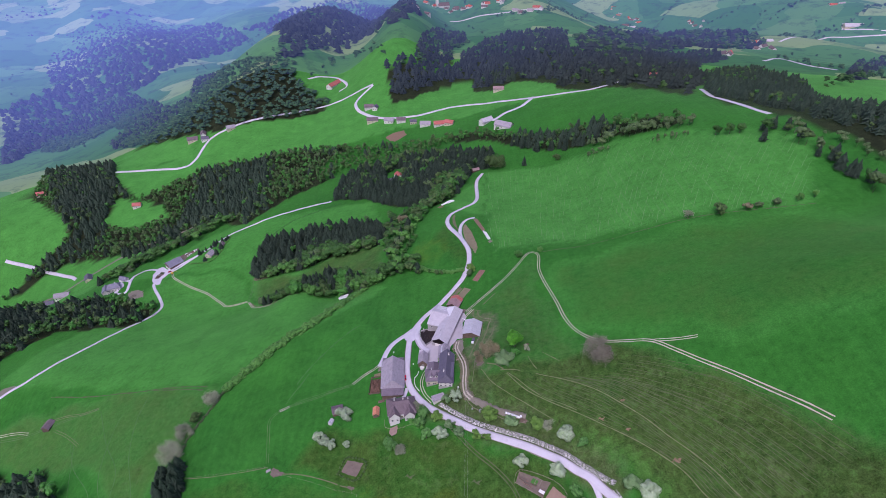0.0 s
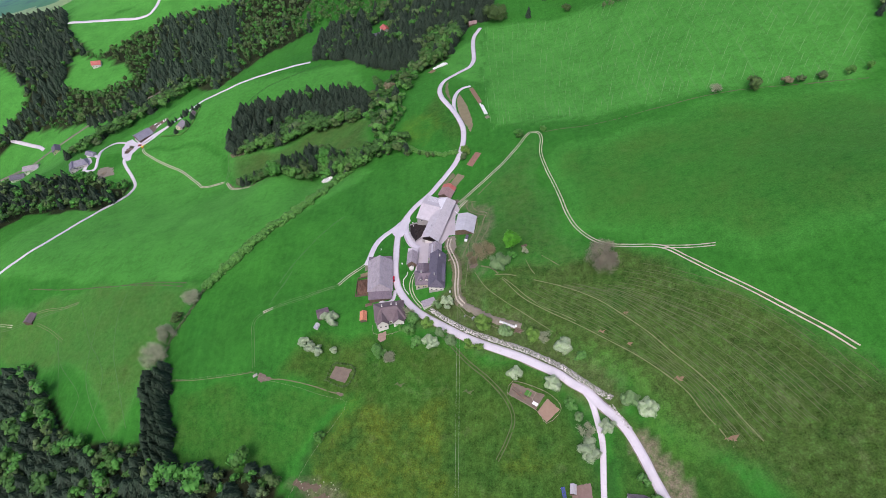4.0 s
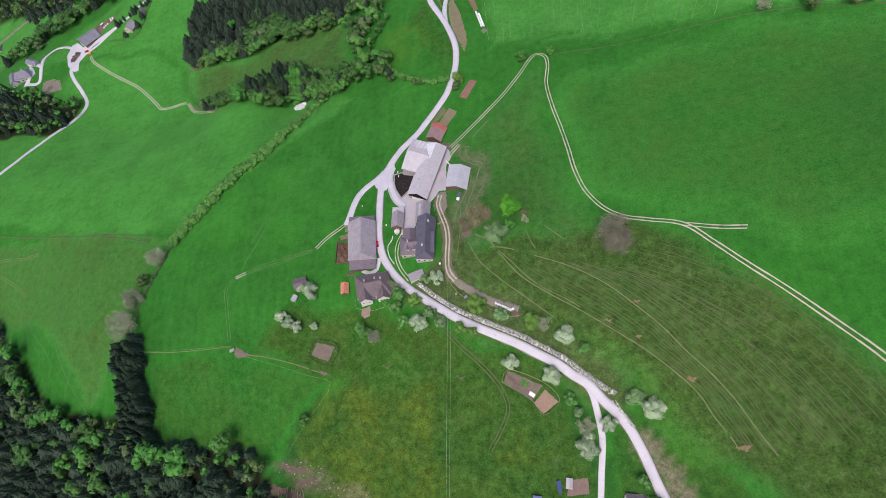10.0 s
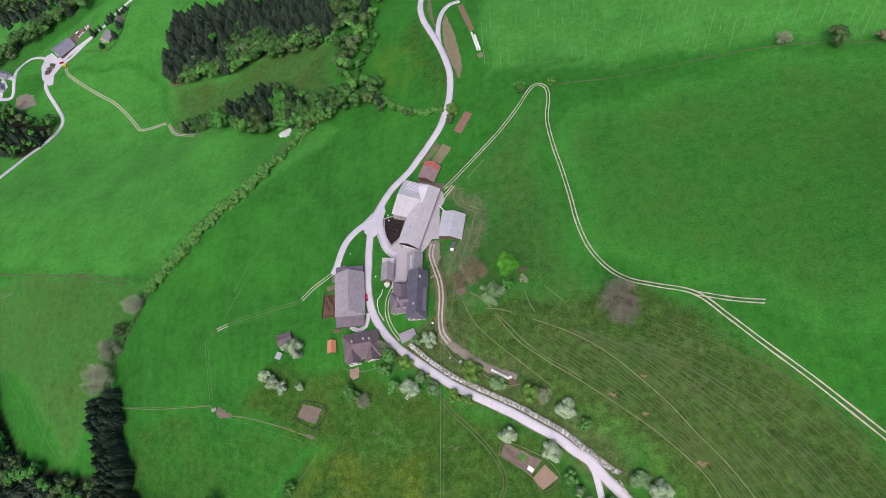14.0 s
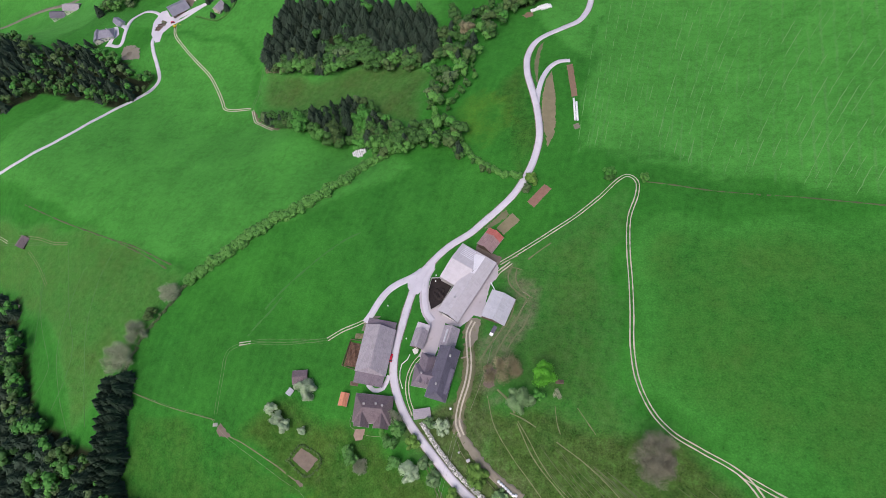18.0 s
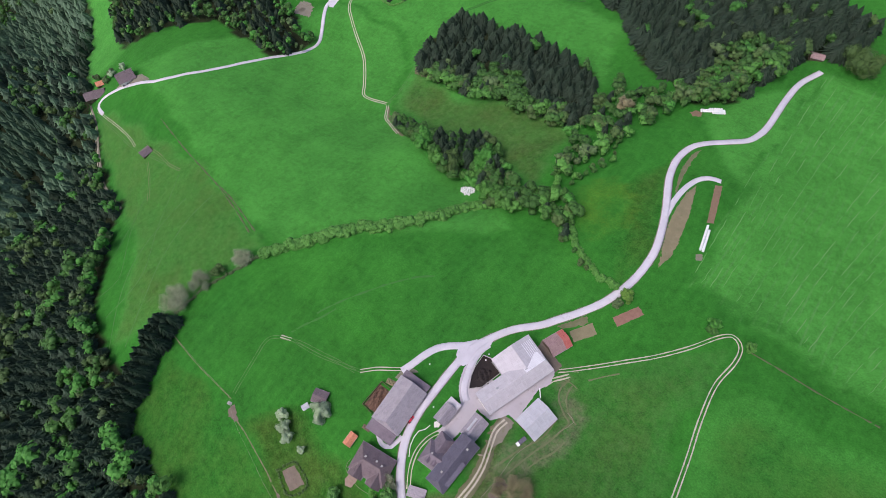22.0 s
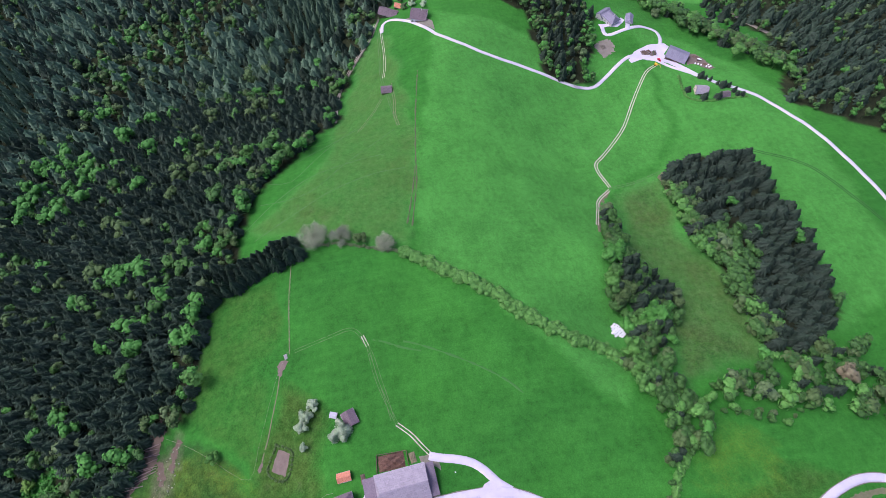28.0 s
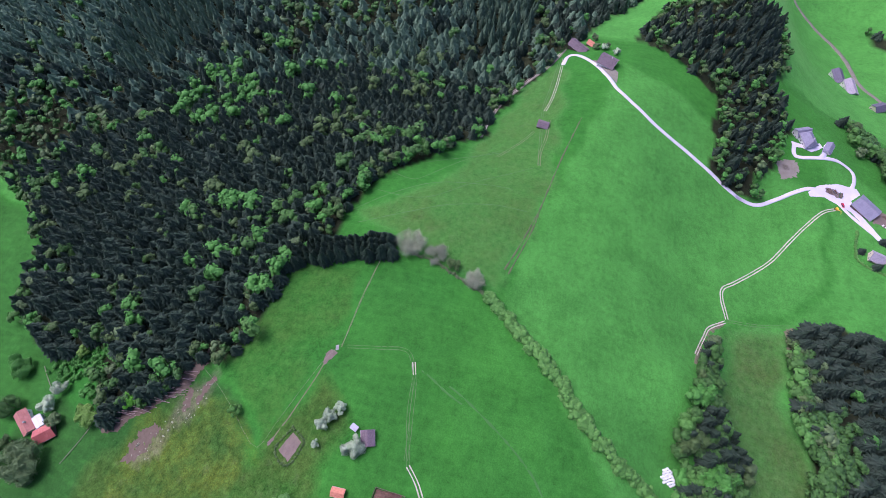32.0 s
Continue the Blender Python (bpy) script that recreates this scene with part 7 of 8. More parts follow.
north = building("stable", 26.6, 14.6, 88, 10.4, 7.0, 3.6, 6.3, RENDER_C, R_GREY, "low rendered stable with a grey roof and skylight strip", "outbuilding", (0, 0), 0.5, (2, 3, 0, 1), 1)
bm = bmesh.new()
box(bm, -3.0, 1.1, 5.45, 3.6, 2.2, 5.85)
bm.transform(Matrix.Translation((0, 1.65, 5.65)) @ Matrix.Rotation(-0.66, 4, "X") @ Matrix.Translation((0, -1.65, -5.65)))
part("skylight", bm, R_METAL, north, "pale translucent skylight strip")
wing_house = building("farmhouse", 19.9, -6.2, 4, 9.2, 9.4, 5.0, 8.8, RENDER_C, R_PLUM, "cream farmhouse wing with a purple-grey hipped roof and dormers", "house", (3.2, 0), 0.7, (3, 2, 3, 0), 2, ((-1.2, 0.5),), (("-y", 1, 1.2, 2.1),), lower=CONCRETE)
for dx in (-1.6, 1.8):
    dormer(wing_house, dx, -3.6, 6.4, -1, 1.7, 2.6, 1.2, R_PLUM, RENDER_W)
gable = building("house_gable", 19.9, 0.0, 90, 8.0, 7.0, 4.8, 8.0, RENDER_C, R_PLUM, "small hipped wing with a purple-grey roof", "house", (0, 2.4), 0.5, (1, 1, 0, 1), 2, base=level(20, -4))
hall = building("cowshed", 28.9, 43.2, 72, 36.5, 10.6, 4.6, 7.6, CONCRETE, R_LIGHT, "long cowshed with a pale corrugated roof", "barn", (0, 1.2), 0.6, (8, 0, 2, 2), 1, (), (("-x", 0, 4.0, 3.4),))
wing = building("cowshed_wing", 23.5, 53.3, 162, 12.2, 21, 3.6, 6.7, CONCRETE, R_LIGHT, "pale-roofed cross wing of the cowshed", "barn", (0, 0), 0.5, (2, 2, 0, 4), 1, base=level(28.9, 43.2))
bm = bmesh.new()
box(bm, 6.4, 0.0, 0.0, 17.2, 6.6, 0.06)
bm.transform(Matrix.Translation((0, 0, 7.85)) @ Matrix.Rotation(-math.atan2(3.0, 5.3), 4, "X"))
part("new_sheet", bm, R_BRIGHT, hall, "bright new sheet roofing")
# dark sheet put over the end wall as the open gable's inner shade
bm = bmesh.new()
v = [bm.verts.new(q) for q in ((-18.35, -5.0, 2.6), (-18.35, 5.0, 2.6), (-18.35, 4.9, 4.5), (-18.35, 0, 7.3), (-18.35, -4.9, 4.5))]
bm.faces.new(v)
bmesh.ops.solidify(bm, geom=bm.faces[:], thickness=0.1)
part("gable_dark_sheet", bm, SLURRY_GABLE_DARK, hall, "dark sheet standing in for the open gable's shade")
bm = bmesh.new()
box(bm, -18.5, -3.6, 0.0, -18.3, 3.2, 2.4)
part("sliding_door", bm, RENDER_W, hall, "white sliding door")
for k in range(6):
    bm = bmesh.new()
    box(bm, -5.6, -10.6 + k * 1.05, 0.0, 4.4, -10.2 + k * 1.05, 0.05)
    bm.transform(Matrix.Translation((0, 0, 6.95)) @ Matrix.Rotation(math.atan2(3.1, 10.5), 4, "X"))
    part("skylight", bm, R_BRIGHT, wing, "pale translucent roof strip")
for vx, vy in ((7.5, 1.5), (-9, 1.9)):
    bm = bmesh.new()
    box(bm, vx - 0.7, vy - 0.5, 5.8, vx + 0.7, vy + 0.5, 7.15)
    part("roof_vent", bm, METAL, hall, "grey roof vent")
shed = building("cart_shed", 34.3, 72.0, 68, 10.4, 8.6, 3.2, 5.6, TIMBER, R_PINK, "timber cart shed with a faded and a bright red roof half", "shed", (0, 0), 0.5, (2, 0, 0, 1), 1)
bm = bmesh.new()
t = math.atan2(2.4, 4.3)
box(bm, 2.2, -0.1, 0.0, 5.75, 5.4, 0.08)
bm.transform(Matrix.Translation((0, 0.0, 5.88)) @ Matrix.Rotation(-t, 4, "X"))
part("red_sheet", bm, R_RED, shed, "bright red sheet roofing")
bm = bmesh.new()
box(bm, 2.2, -5.4, 0.0, 5.75, 0.1, 0.08)
bm.transform(Matrix.Translation((0, 0.0, 5.88)) @ Matrix.Rotation(t, 4, "X"))
part("red_sheet", bm, R_RED, shed, "bright red sheet roofing")
building("machine_shed", 46.2, 34.6, 80, 13.8, 11.4, 3.8, 6.0, TIMBER, R_METAL, "machine shed with a pale zinc sheet roof", "shed", (0, 0), 0.5, (2, 0, 0, 0), 1, (), (("-x", -2, 3.4, 3.0), ("-x", 2.4, 3.4, 3.0)))
gran = building("granary", 12.45, 11.3, 88, 8.6, 5.6, 3.8, 6.6, TIMBER, R_GREY, "small timber granary with a grey gabled roof and flat annex", "outbuilding", (0, 0), 0.5, (2, 2, 1, 0), 1)
bm = bmesh.new()
box(bm, 4.3, -2.8, -2.0, 7.4, 2.8, 3.7)
shade = part("annex", bm, TIMBER, gran)
bm = bmesh.new()
box(bm, 4.1, -3.2, 3.7, 7.9, 3.2, 3.9)
part("annex_roof", bm, R_LIGHT, shade, "pale flat sheet roof")
bm = bmesh.new()
box(bm, -6.6, -1.2, -2.0, -4.8, 1.2, 1.6)
part("porch", bm, RENDER_W, gran, "small white porch")
flat = tagged(new("garage"), "low concrete garage with a flat grey roof", "garage")
flat.matrix_world = pose(23.4, -22.6, level(23.4, -22.6), 0, 0, 23)
bm = bmesh.new()
box(bm, -3.8, -2.0, -2.5, 3.8, 2.0, 2.1)
part("wall", bm, RENDER_W, flat)
bm = bmesh.new()
box(bm, -4.1, -2.3, 2.1, 4.1, 2.3, 2.35)
part("roof", bm, R_GREY, flat)
building("hut", -15.9, -25.0, 94, 5.8, 3.6, 2.2, 3.5, TIMBER, R_ORANGE, "small timber hut with an orange tiled roof", "hut", (0, 0), 0.35, (1, 0, 1, 0))
building("field_shed", -41.6, -20.0, 19, 6.8, 6.0, 2.2, 3.6, TIMBER, R_BROWN, "weathered timber field shed with a brown roof", "shed", (0, 0), 0.4, (0, 0, 1, 0))
building("goat_hut", -44.5, -28.0, 70, 3.2, 2.4, 1.6, 2.3, RENDER_W, R_METAL, "tiny hut with a pale sheet roof", "hut", (0, 0), 0.2)
building("hay_barn", -289.5, 25.5, 85, 8, 6, 2.4, 4.2, TIMBER, R_BROWN, "lone timber hay barn in the pasture", "barn", (0, 0), 0.4)
building("lane_hut", 62, 356, 20, 8.5, 5, 2.6, 4.2, TIMBER, R_PINK, "small timber hut with a dull red roof at the lane's end", "hut", (0, 0), 0.4)
# valley farm and the houses along the lower lane
building("valley_barn", -300.2, 278, 51, 16.5, 12.6, 4.6, 7.8, TIMBER, R_BLUE, "large timber barn with a blue-grey roof", "barn", (0, 0), 0.8, (4, 4, 2, 2), 1, lower=RENDER_W)
building("valley_house", -352.5, 235, 25, 12.5, 9, 5.0, 8.2, RENDER_W, R_BLUE, "white valley house with a grey hipped roof", "house", (3, 3), 0.8, (4, 4, 2, 2), 2, ((2, 1),))
building("valley_house_wing", -360.5, 231.5, 115, 11, 7.5, 4.6, 7.6, RENDER_W, R_BLUE, "white house wing with a grey roof", "house", (0, 0), 0.6, (2, 2, 2, 1), 1)
building("valley_garage", -350, 252, 160, 9.5, 6.0, 3.0, 5.0, RENDER_W, R_BLUE, "white garage with a grey roof", "garage", (0, 0), 0.5, (1, 0, 0, 0))
building("cottage", -252, 275.5, 76, 9, 7.5, 3.4, 6.4, RENDER_C, R_GREY, "small cream cottage with a grey roof in a garden", "house", (0, 0), 0.6, (2, 2, 2, 2), 1)
building("cottage_shed", -242.6, 290.6, 90, 6.5, 5, 2.4, 4.4, TIMBER, R_BROWN, "small timber cottage outbuilding", "shed", (0, 0), 0.4, (1, 0, 0, 1), 1)
building("lane_house", -376, 65, 70, 13, 11, 5.0, 8.8, RENDER_W, R_BROWN, "white house with a grey-brown roof at the wood's edge", "house", (0, 0), 0.9, (4, 3, 2, 3), 2, ((2, 1),), lower=CONCRETE)
building("lane_barn", -404, 40, 60, 17, 8.5, 3.2, 6.4, TIMBER, R_BROWN, "timber outbuilding with a grey-brown roof", "barn", (0, 0), 0.6, (2, 2, 1, 1))
building("stream_house", -521, 319, 16, 17, 10, 4.6, 7.8, RENDER_W, R_DARK, "white house with a grey roof beside the stream road", "house", (0, 0), 0.7, (4, 4, 2, 2), 2)
building("stream_house", -500, 325, 16, 18, 10, 4.6, 7.8, RENDER_W, R_GREY, "long white house with a grey roof beside the stream road", "house", (0, 0), 0.7, (4, 4, 2, 2), 2)
building("stream_house", -465, 340, 120, 12, 9, 4.0, 7.0, RENDER_C, R_DARK, "cream house with a dark roof beside the stream road", "house", (0, 0), 0.6, (3, 3, 2, 2), 1)
building("glade_house", -42.2, 376.7, 25, 13, 9, 4.2, 7.2, RENDER_W, R_DARK, "white house with a dark roof in the forest glade", "house", (0, 0), 0.7, (3, 3, 2, 2), 1)
building("glade_barn", -36.0, 391.9, 115, 10, 8, 4.0, 6.6, RENDER_W, R_RED, "white outbuilding with a red roof in the forest glade", "barn", (0, 0), 0.6, (2, 2, 1, 1), 1)
# houses below the farm
building("lane_cottage", 122.4, -131.8, -4, 9.4, 6.4, 2.8, 4.8, RENDER_W, R_PLUM, "small white cottage with a purple-grey tiled roof", "house", (1.6, 0), 0.5, (2, 2, 1, 1), 1, ((2.4, 0.8),))
building("garden_shed", 94.8, -123.2, 82, 4.4, 2.6, 2.0, 2.7, TIMBER, R_LIGHT, "small garden shed with a pale sheet roof by the terrace", "shed", (0, 0), 0.2)
building("lower_house", 94, -139, -4, 13, 9, 3.8, 7.0, RENDER_C, R_BROWN, "house with a brown roof below the lane", "house", (0, 0), 0.6, (3, 3, 2, 2), 1, ((2, 1),))
building("red_house", 2.2, -210.3, 55, 13, 6.4, 3.6, 5.6, RENDER_W, R_FADED, "white house with a salmon-red sheet roof below the wood", "house", (0, 0), 0.5, (3, 3, 2, 2), 1, ((1, 1),))
building("red_barn", 3.9, -194, -45, 9.5, 7.4, 3.4, 5.8, TIMBER, R_RED, "timber barn with a red sheet roof beside the house", "barn", (0, 0), 0.5, (1, 1, 0, 1), 1)
building("white_shed", -0.4, -203, 55, 6.4, 4.4, 2.6, 3.2, RENDER_W, R_BRIGHT, "low shed with a white sheet roof between the red roofs", "shed", (0, 0), 0.3)
building("lane_hut_small", -411, 50, 60, 6, 5, 2.6, 4.6, TIMBER, R_ORANGE, "small hut with an orange roof beside the lane barn", "hut", (0, 0), 0.4)
# far houses
FAR = [(-430, 664, 20, 17, 10, R_BROWN), (-412, 672, 110, 15, 9, R_BROWN), (-403, 655, 15, 12, 8, R_DARK), (-360, 672, 30, 14, 9, R_GREY), (-108, 660, 10, 15, 9, R_BROWN), (-96, 652, 80, 10, 8, R_DARK),
       (-97, 614, 10, 18, 9, R_BROWN), (-68, 603, -10, 15, 9, R_GREY), (-48, 599, 0, 14, 9, R_BROWN), (-28, 590, 5, 10, 7, R_DARK), (-8, 575, 0, 16, 9, R_GREY), (14, 566, 10, 16, 9, R_RED), (30, 560, -20, 13, 9, R_RED), (84, 520, 40, 20, 10, R_LIGHT), (106, 480, -30, 24, 12, R_GREY),
       (112, 656, 0, 17, 9, R_PINK), (-202, 838, 65, 34, 12, R_RED), (-460, 491, 10, 12, 8, R_RED), (-684, 585, 20, 14, 9, R_RED), (320, 533, -5, 12, 8, R_RED), (880, 1350, 10, 22, 12, R_RED), (905, 1365, 60, 18, 11, R_BROWN), (925, 1350, 10, 20, 12, R_LIGHT),
       (690, 1920, 0, 26, 14, R_BROWN), (720, 1925, 30, 24, 14, R_LIGHT), (745, 1915, 0, 22, 14, R_BROWN), (908, 1843, 10, 26, 14, R_GREY), (935, 1850, 60, 22, 13, R_BROWN), (1352, 1794, 0, 26, 14, R_RED), (1385, 1800, 20, 24, 13, R_GREY), (1325, 1613, 0, 60, 20, R_LIGHT)]
for k, (x, y, a, L, W, rm) in enumerate(FAR):
    building("hill_house", x, y, a, L, W, 4.4, 4.4 + W * 0.38, RENDER_W if k % 3 else RENDER_C, rm, "distant white farmhouse with a pitched roof" if rm not in (R_RED, R_PINK) else "distant white farmhouse with a red roof", "house", (0, 0), 0.7, (3, 3, 2, 2), 1, thick=0.4)
rt = random.Random(7)
VILLAGE = [(-46, 1320), (-28, 1729), (9, 1774), (48, 1722), (102, 1660), (145, 1610), (187, 1589), (244, 1470), (286, 1472), (758, 2411), (768, 2319), (802, 2262), (830, 2222), (977, 2048), (1002, 2000), (782, 1293), (857, 1305), (859, 1264), (668, 1036), (-1913, 2175), (-1892, 2199), (-1850, 2188), (-1854, 2234), (-1871, 2118), (-1877, 2695), (-1779, 2683), (-1699, 2754), (-1330, 2824), (-1282, 2861), (-1211, 2922), (-1102, 2783), (-1082, 2904), (-1043, 2980), (-975, 2967)]
for k in range(102):
    cx, cy = VILLAGE[k % len(VILLAGE)]
    x, y = cx + rt.uniform(-26, 26), cy + rt.uniform(-30, 30)
    L, W = rt.uniform(13, 24), rt.uniform(10, 13)
    building("village_house", x, y, rt.uniform(0, 180), L, W, 5.5, 5.5 + W * 0.4, RENDER_W, rt.choice((R_RED, R_BROWN, R_BROWN, R_GREY)), "distant village house with a pitched roof", "house", (0, 0), 0.7, (2, 2, 1, 1), 1, thick=0.5, ridge_cap=False)
church = building("church", 9, 1774, 20, 40, 16, 11, 20, RENDER_W, R_BROWN, "distant white village church", "church", (0, 0), 0.8, (4, 4, 0, 0), 1)
bm = bmesh.new()
box(bm, -27, -4, -4, -19, 4, 32)
part("tower", bm, RENDER_W, church)
bm = bmesh.new()
bmesh.ops.create_cone(bm, cap_ends=True, segments=8, radius1=5.5, radius2=0.1, depth=16, matrix=Matrix.Translation((-23, 0, 40)))
part("spire", bm, R_BROWN, church)

# ---- things about the farm ----
def rock_mesh(seed):
    rng = random.Random(seed)
    bm = bmesh.new()
    bmesh.ops.create_icosphere(bm, subdivisions=1, radius=0.5)
    for v in bm.verts:
        v.co *= rng.uniform(0.78, 1.12)
        v.co.z = max(min(v.co.z * 0.8, 0.34), -0.36)
    me = bpy.data.meshes.new("boulder")
    bm.to_mesh(me)
    bm.free()
    me.materials.append(STONE)
    return me


ROCKS = [rock_mesh(s) for s in range(7)]


def stone_wall(line, rows, label, seed, size=1.15, out=0.75):
    """Courses of boulders laid up the bank beside a line."""
    root = tagged(new("retaining_wall"), label, "stone wall", kind="structure")
    p = smooth_line(line, size * 0.88)
    d = np.gradient(p, axis=0)
    d /= np.hypot(d[:, 0], d[:, 1])[:, None]
    rng = random.Random(seed)
    loose = bmesh.new()
    for r in range(rows):
        for k in range(len(p)):
            x = p[k][0] - d[k][1] * (r * out) + d[k][0] * (r % 2) * 0.5 + rng.uniform(-0.15, 0.15)
            y = p[k][1] + d[k][0] * (r * out) + d[k][1] * (r % 2) * 0.5 + rng.uniform(-0.15, 0.15)
            s = size * rng.uniform(0.75, 1.55)
            m = pose(x, y, level(x, y) + 0.15 + 0.3 * r, rng.uniform(-25, 25), rng.uniform(-25, 25), rng.uniform(0, 360)) @ Matrix.Diagonal((s, s * rng.uniform(0.7, 1.0), s * rng.uniform(0.8, 1.1), 1))
            if r == 0 or (r < 3 and k % 3):
                ob = new("boulder", ROCKS[rng.randrange(7)])
                ob.matrix_world = m
                ob.parent = root
            else:
                n = len(loose.verts)
                loose.from_mesh(ROCKS[rng.randrange(7)])
                loose.verts.ensure_lookup_table()
                for v in loose.verts[n:]:
                    v.co = m @ v.co
    if loose.verts:
        tagged(part("boulder_rows", loose, STONE, root, "rows of smaller pale boulders"), kind="stuff")


LANE_BANK = [(23.7, -26.9), (33.3, -35.4), (37.8, -38.8), (45, -43.9), (53.7, -48.5), (63.5, -53.3), (73.6, -58.4), (83.4, -64.2), (92.6, -69.7), (101, -76.5), (111.5, -85.1), (114.4, -86.9)]
stone_wall(LANE_BANK, 4, "retaining wall of rough pale boulders along the lane", 3, 0.80, 0.50)
stone_wall([(114.2, -89.4), (117.3, -94.5), (121.8, -100.7)], 2, "short row of rough boulders along the lane", 4, 0.8)


def bale_mesh():
    bm = bmesh.new()
    bmesh.ops.create_cone(bm, cap_ends=True, segments=14, radius1=0.66, radius2=0.66, depth=1.2)
    bmesh.ops.bevel(bm, geom=[e for e in bm.edges if abs(e.verts[0].co.z - e.verts[1].co.z) < 0.01], offset=0.12, segments=2, affect="EDGES")
    for f in bm.faces:
        f.smooth = True
    me = bpy.data.meshes.new("wrapped_bale")
    bm.to_mesh(me)
    bm.free()
    me.materials.append(WRAP)
    return me


BALE = bale_mesh()


def bale(x, y, up, turn, lying, group, label="round silage bale in white plastic wrap"):
    ob = tagged(new("silage_bale", BALE), label, "bale", group)
    ob.matrix_world = pose(x, y, level(x, y) + up, 90 if lying else 0, 0, turn)


rb = random.Random(5)
for r in range(7):
    for k in range(7):
        u, v = (r - 3) * 1.35 + rb.uniform(-0.15, 0.15), (k - 3 + 0.5 * (r % 2)) * 1.42 + rb.uniform(-0.15, 0.15)
        if abs(u) / 5.0 + abs(v) / 5.6 < 1.15:
            bale(-65.3 + u * 0.86 - v * 0.5, 132.2 + u * 0.5 + v * 0.86, 0.6 + rb.uniform(0, 0.15), rb.uniform(0, 90), False, "bale stack by the gully")
for k in range(14):
    t = k / 13
    for s in (-0.72, 0.72):
        if s < 0 or k < 12:
            bale(65.6 - 3.0 * t + s, 160.5 + 16.5 * t, 0.66, 12, True, "bale row on the field edge")
for k in range(11):
    for s in (-1.9, -0.6, 0.7, 2.0):
        if k > 3 and (k, s) not in ((4, -1.9), (10, 2.0)) or abs(s) < 1:
            bale(22.3 + 1.16 * k - s * 0.51 + rb.uniform(-0.12, 0.12), 262.5 + 0.69 * k + s * 0.86 + rb.uniform(-0.12, 0.12), 0.6 + rb.uniform(0, 0.12), rb.uniform(0, 90), False, "bale stack beside the stream")
for k in range(8):
    bale(63.2 + 1.15 * k, -41.9 - 0.62 * k + (0.9 if k == 7 else 0), 0.6, 20, False, "bale row above the wall")


def car(x, y, turn, paint, label):
    root = tagged(new("car"), label, "car")
    root.matrix_world = pose(x, y, level(x, y) + 0.12, 0, 0, turn)
    bm = bmesh.new()
    box(bm, -2.0, -0.85, 0.3, 2.0, 0.85, 0.85)
    bmesh.ops.bevel(bm, geom=bm.edges[:], offset=0.14, segments=2, affect="EDGES")
    body = part("body", bm, paint, root)
    bm = bmesh.new()
    bmesh.ops.create_cube(bm, size=1)
    for v in bm.verts:
        top = v.co.z > 0
        v.co = Vector((v.co.x * (2.0 if top else 2.9) - 0.25, v.co.y * (1.3 if top else 1.6), 1.42 if top else 0.8))
    part("cabin_glass", bm, GLASS, body)
    bm = bmesh.new()
    box(bm, -1.2, -0.62, 1.40, 0.7, 0.62, 1.46)
    part("car_roof", bm, paint, body)
    for wx in (-1.25, 1.25):
        for wy in (-0.8, 0.8):
            bm = bmesh.new()
            bmesh.ops.create_cone(bm, cap_ends=True, segments=14, radius1=0.31, radius2=0.31, depth=0.2, matrix=Matrix.Translation((wx, wy, 0.3)) @ Matrix.Rotation(math.pi / 2, 4, "X"))
            w = part("wheel", bm, RUBBER, root)
            bm = bmesh.new()
            bmesh.ops.create_cone(bm, cap_ends=True, segments=10, radius1=0.18, radius2=0.18, depth=0.23, matrix=Matrix.Translation((wx, wy, 0.3)) @ Matrix.Rotation(math.pi / 2, 4, "X"))
            part("rim", bm, METAL, w)
    for sx in (-2.0, 2.0):
        for sy in (-0.6, 0.6):
            bm = bmesh.new()
            box(bm, sx - 0.03, sy - 0.15, 0.58, sx + 0.03, sy + 0.15, 0.72)
            part("headlight" if sx > 0 else "tail_light", bm, FRAME if sx > 0 else paint, body)
    return root


car(0.9, -0.4, 96, CAR_RED, "small bright red car parked beside the barn")
car(-299, 262, 20, CAR_RED, "small red car on the valley forecourt")
trailer = tagged(new("trailer"), "dark farm trailer with a white front box", "trailer")
trailer.matrix_world = pose(46.4, 22.8, level(46.4, 22.8), 0, 0, 76)
bm = bmesh.new()
box(bm, -2.2, -0.9, 0.6, 2.6, 0.9, 1.3)
part("bed", bm, R_DARK, trailer)
bm = bmesh.new()
box(bm, -2.6, -0.85, 0.6, -1.3, 0.85, 1.7)
part("box", bm, WRAP, trailer, "white plastic box")
for wx in (-0.8, 1.2):
    for wy in (-0.95, 0.95):
        bm = bmesh.new()
        bmesh.ops.create_cone(bm, cap_ends=True, segments=12, radius1=0.4, radius2=0.4, depth=0.22, matrix=Matrix.Translation((wx, wy, 0.4)) @ Matrix.Rotation(math.pi / 2, 4, "X"))
        part("wheel", bm, RUBBER, trailer)
digger = tagged(new("excavator"), "small yellow excavator on the valley forecourt", "excavator")
digger.matrix_world = pose(-293, 256, level(-293, 256), 0, 0, 40)
YELLOW = surface("yellow_machine_paint", (0.65, 0.42, 0.02), (0.75, 0.50, 0.04), 2, 10, 0.45, bumpy=0.05)
bm = bmesh.new()
box(bm, -1.1, -0.8, 0.7, 1.0, 0.8, 2.1)
part("cab", bm, YELLOW, digger)
for sy in (-0.8, 0.8):
    bm = bmesh.new()
    box(bm, -1.4, sy - 0.25, 0.0, 1.4, sy + 0.25, 0.65)
    part("track", bm, RUBBER, digger)
bm = bmesh.new()
limb(bm, (0.9, 0, 1.4), (3.2, 0, 3.0), 0.22, 0.18)
limb(bm, (3.2, 0, 3.0), (5.2, 0, 0.8), 0.18, 0.12)
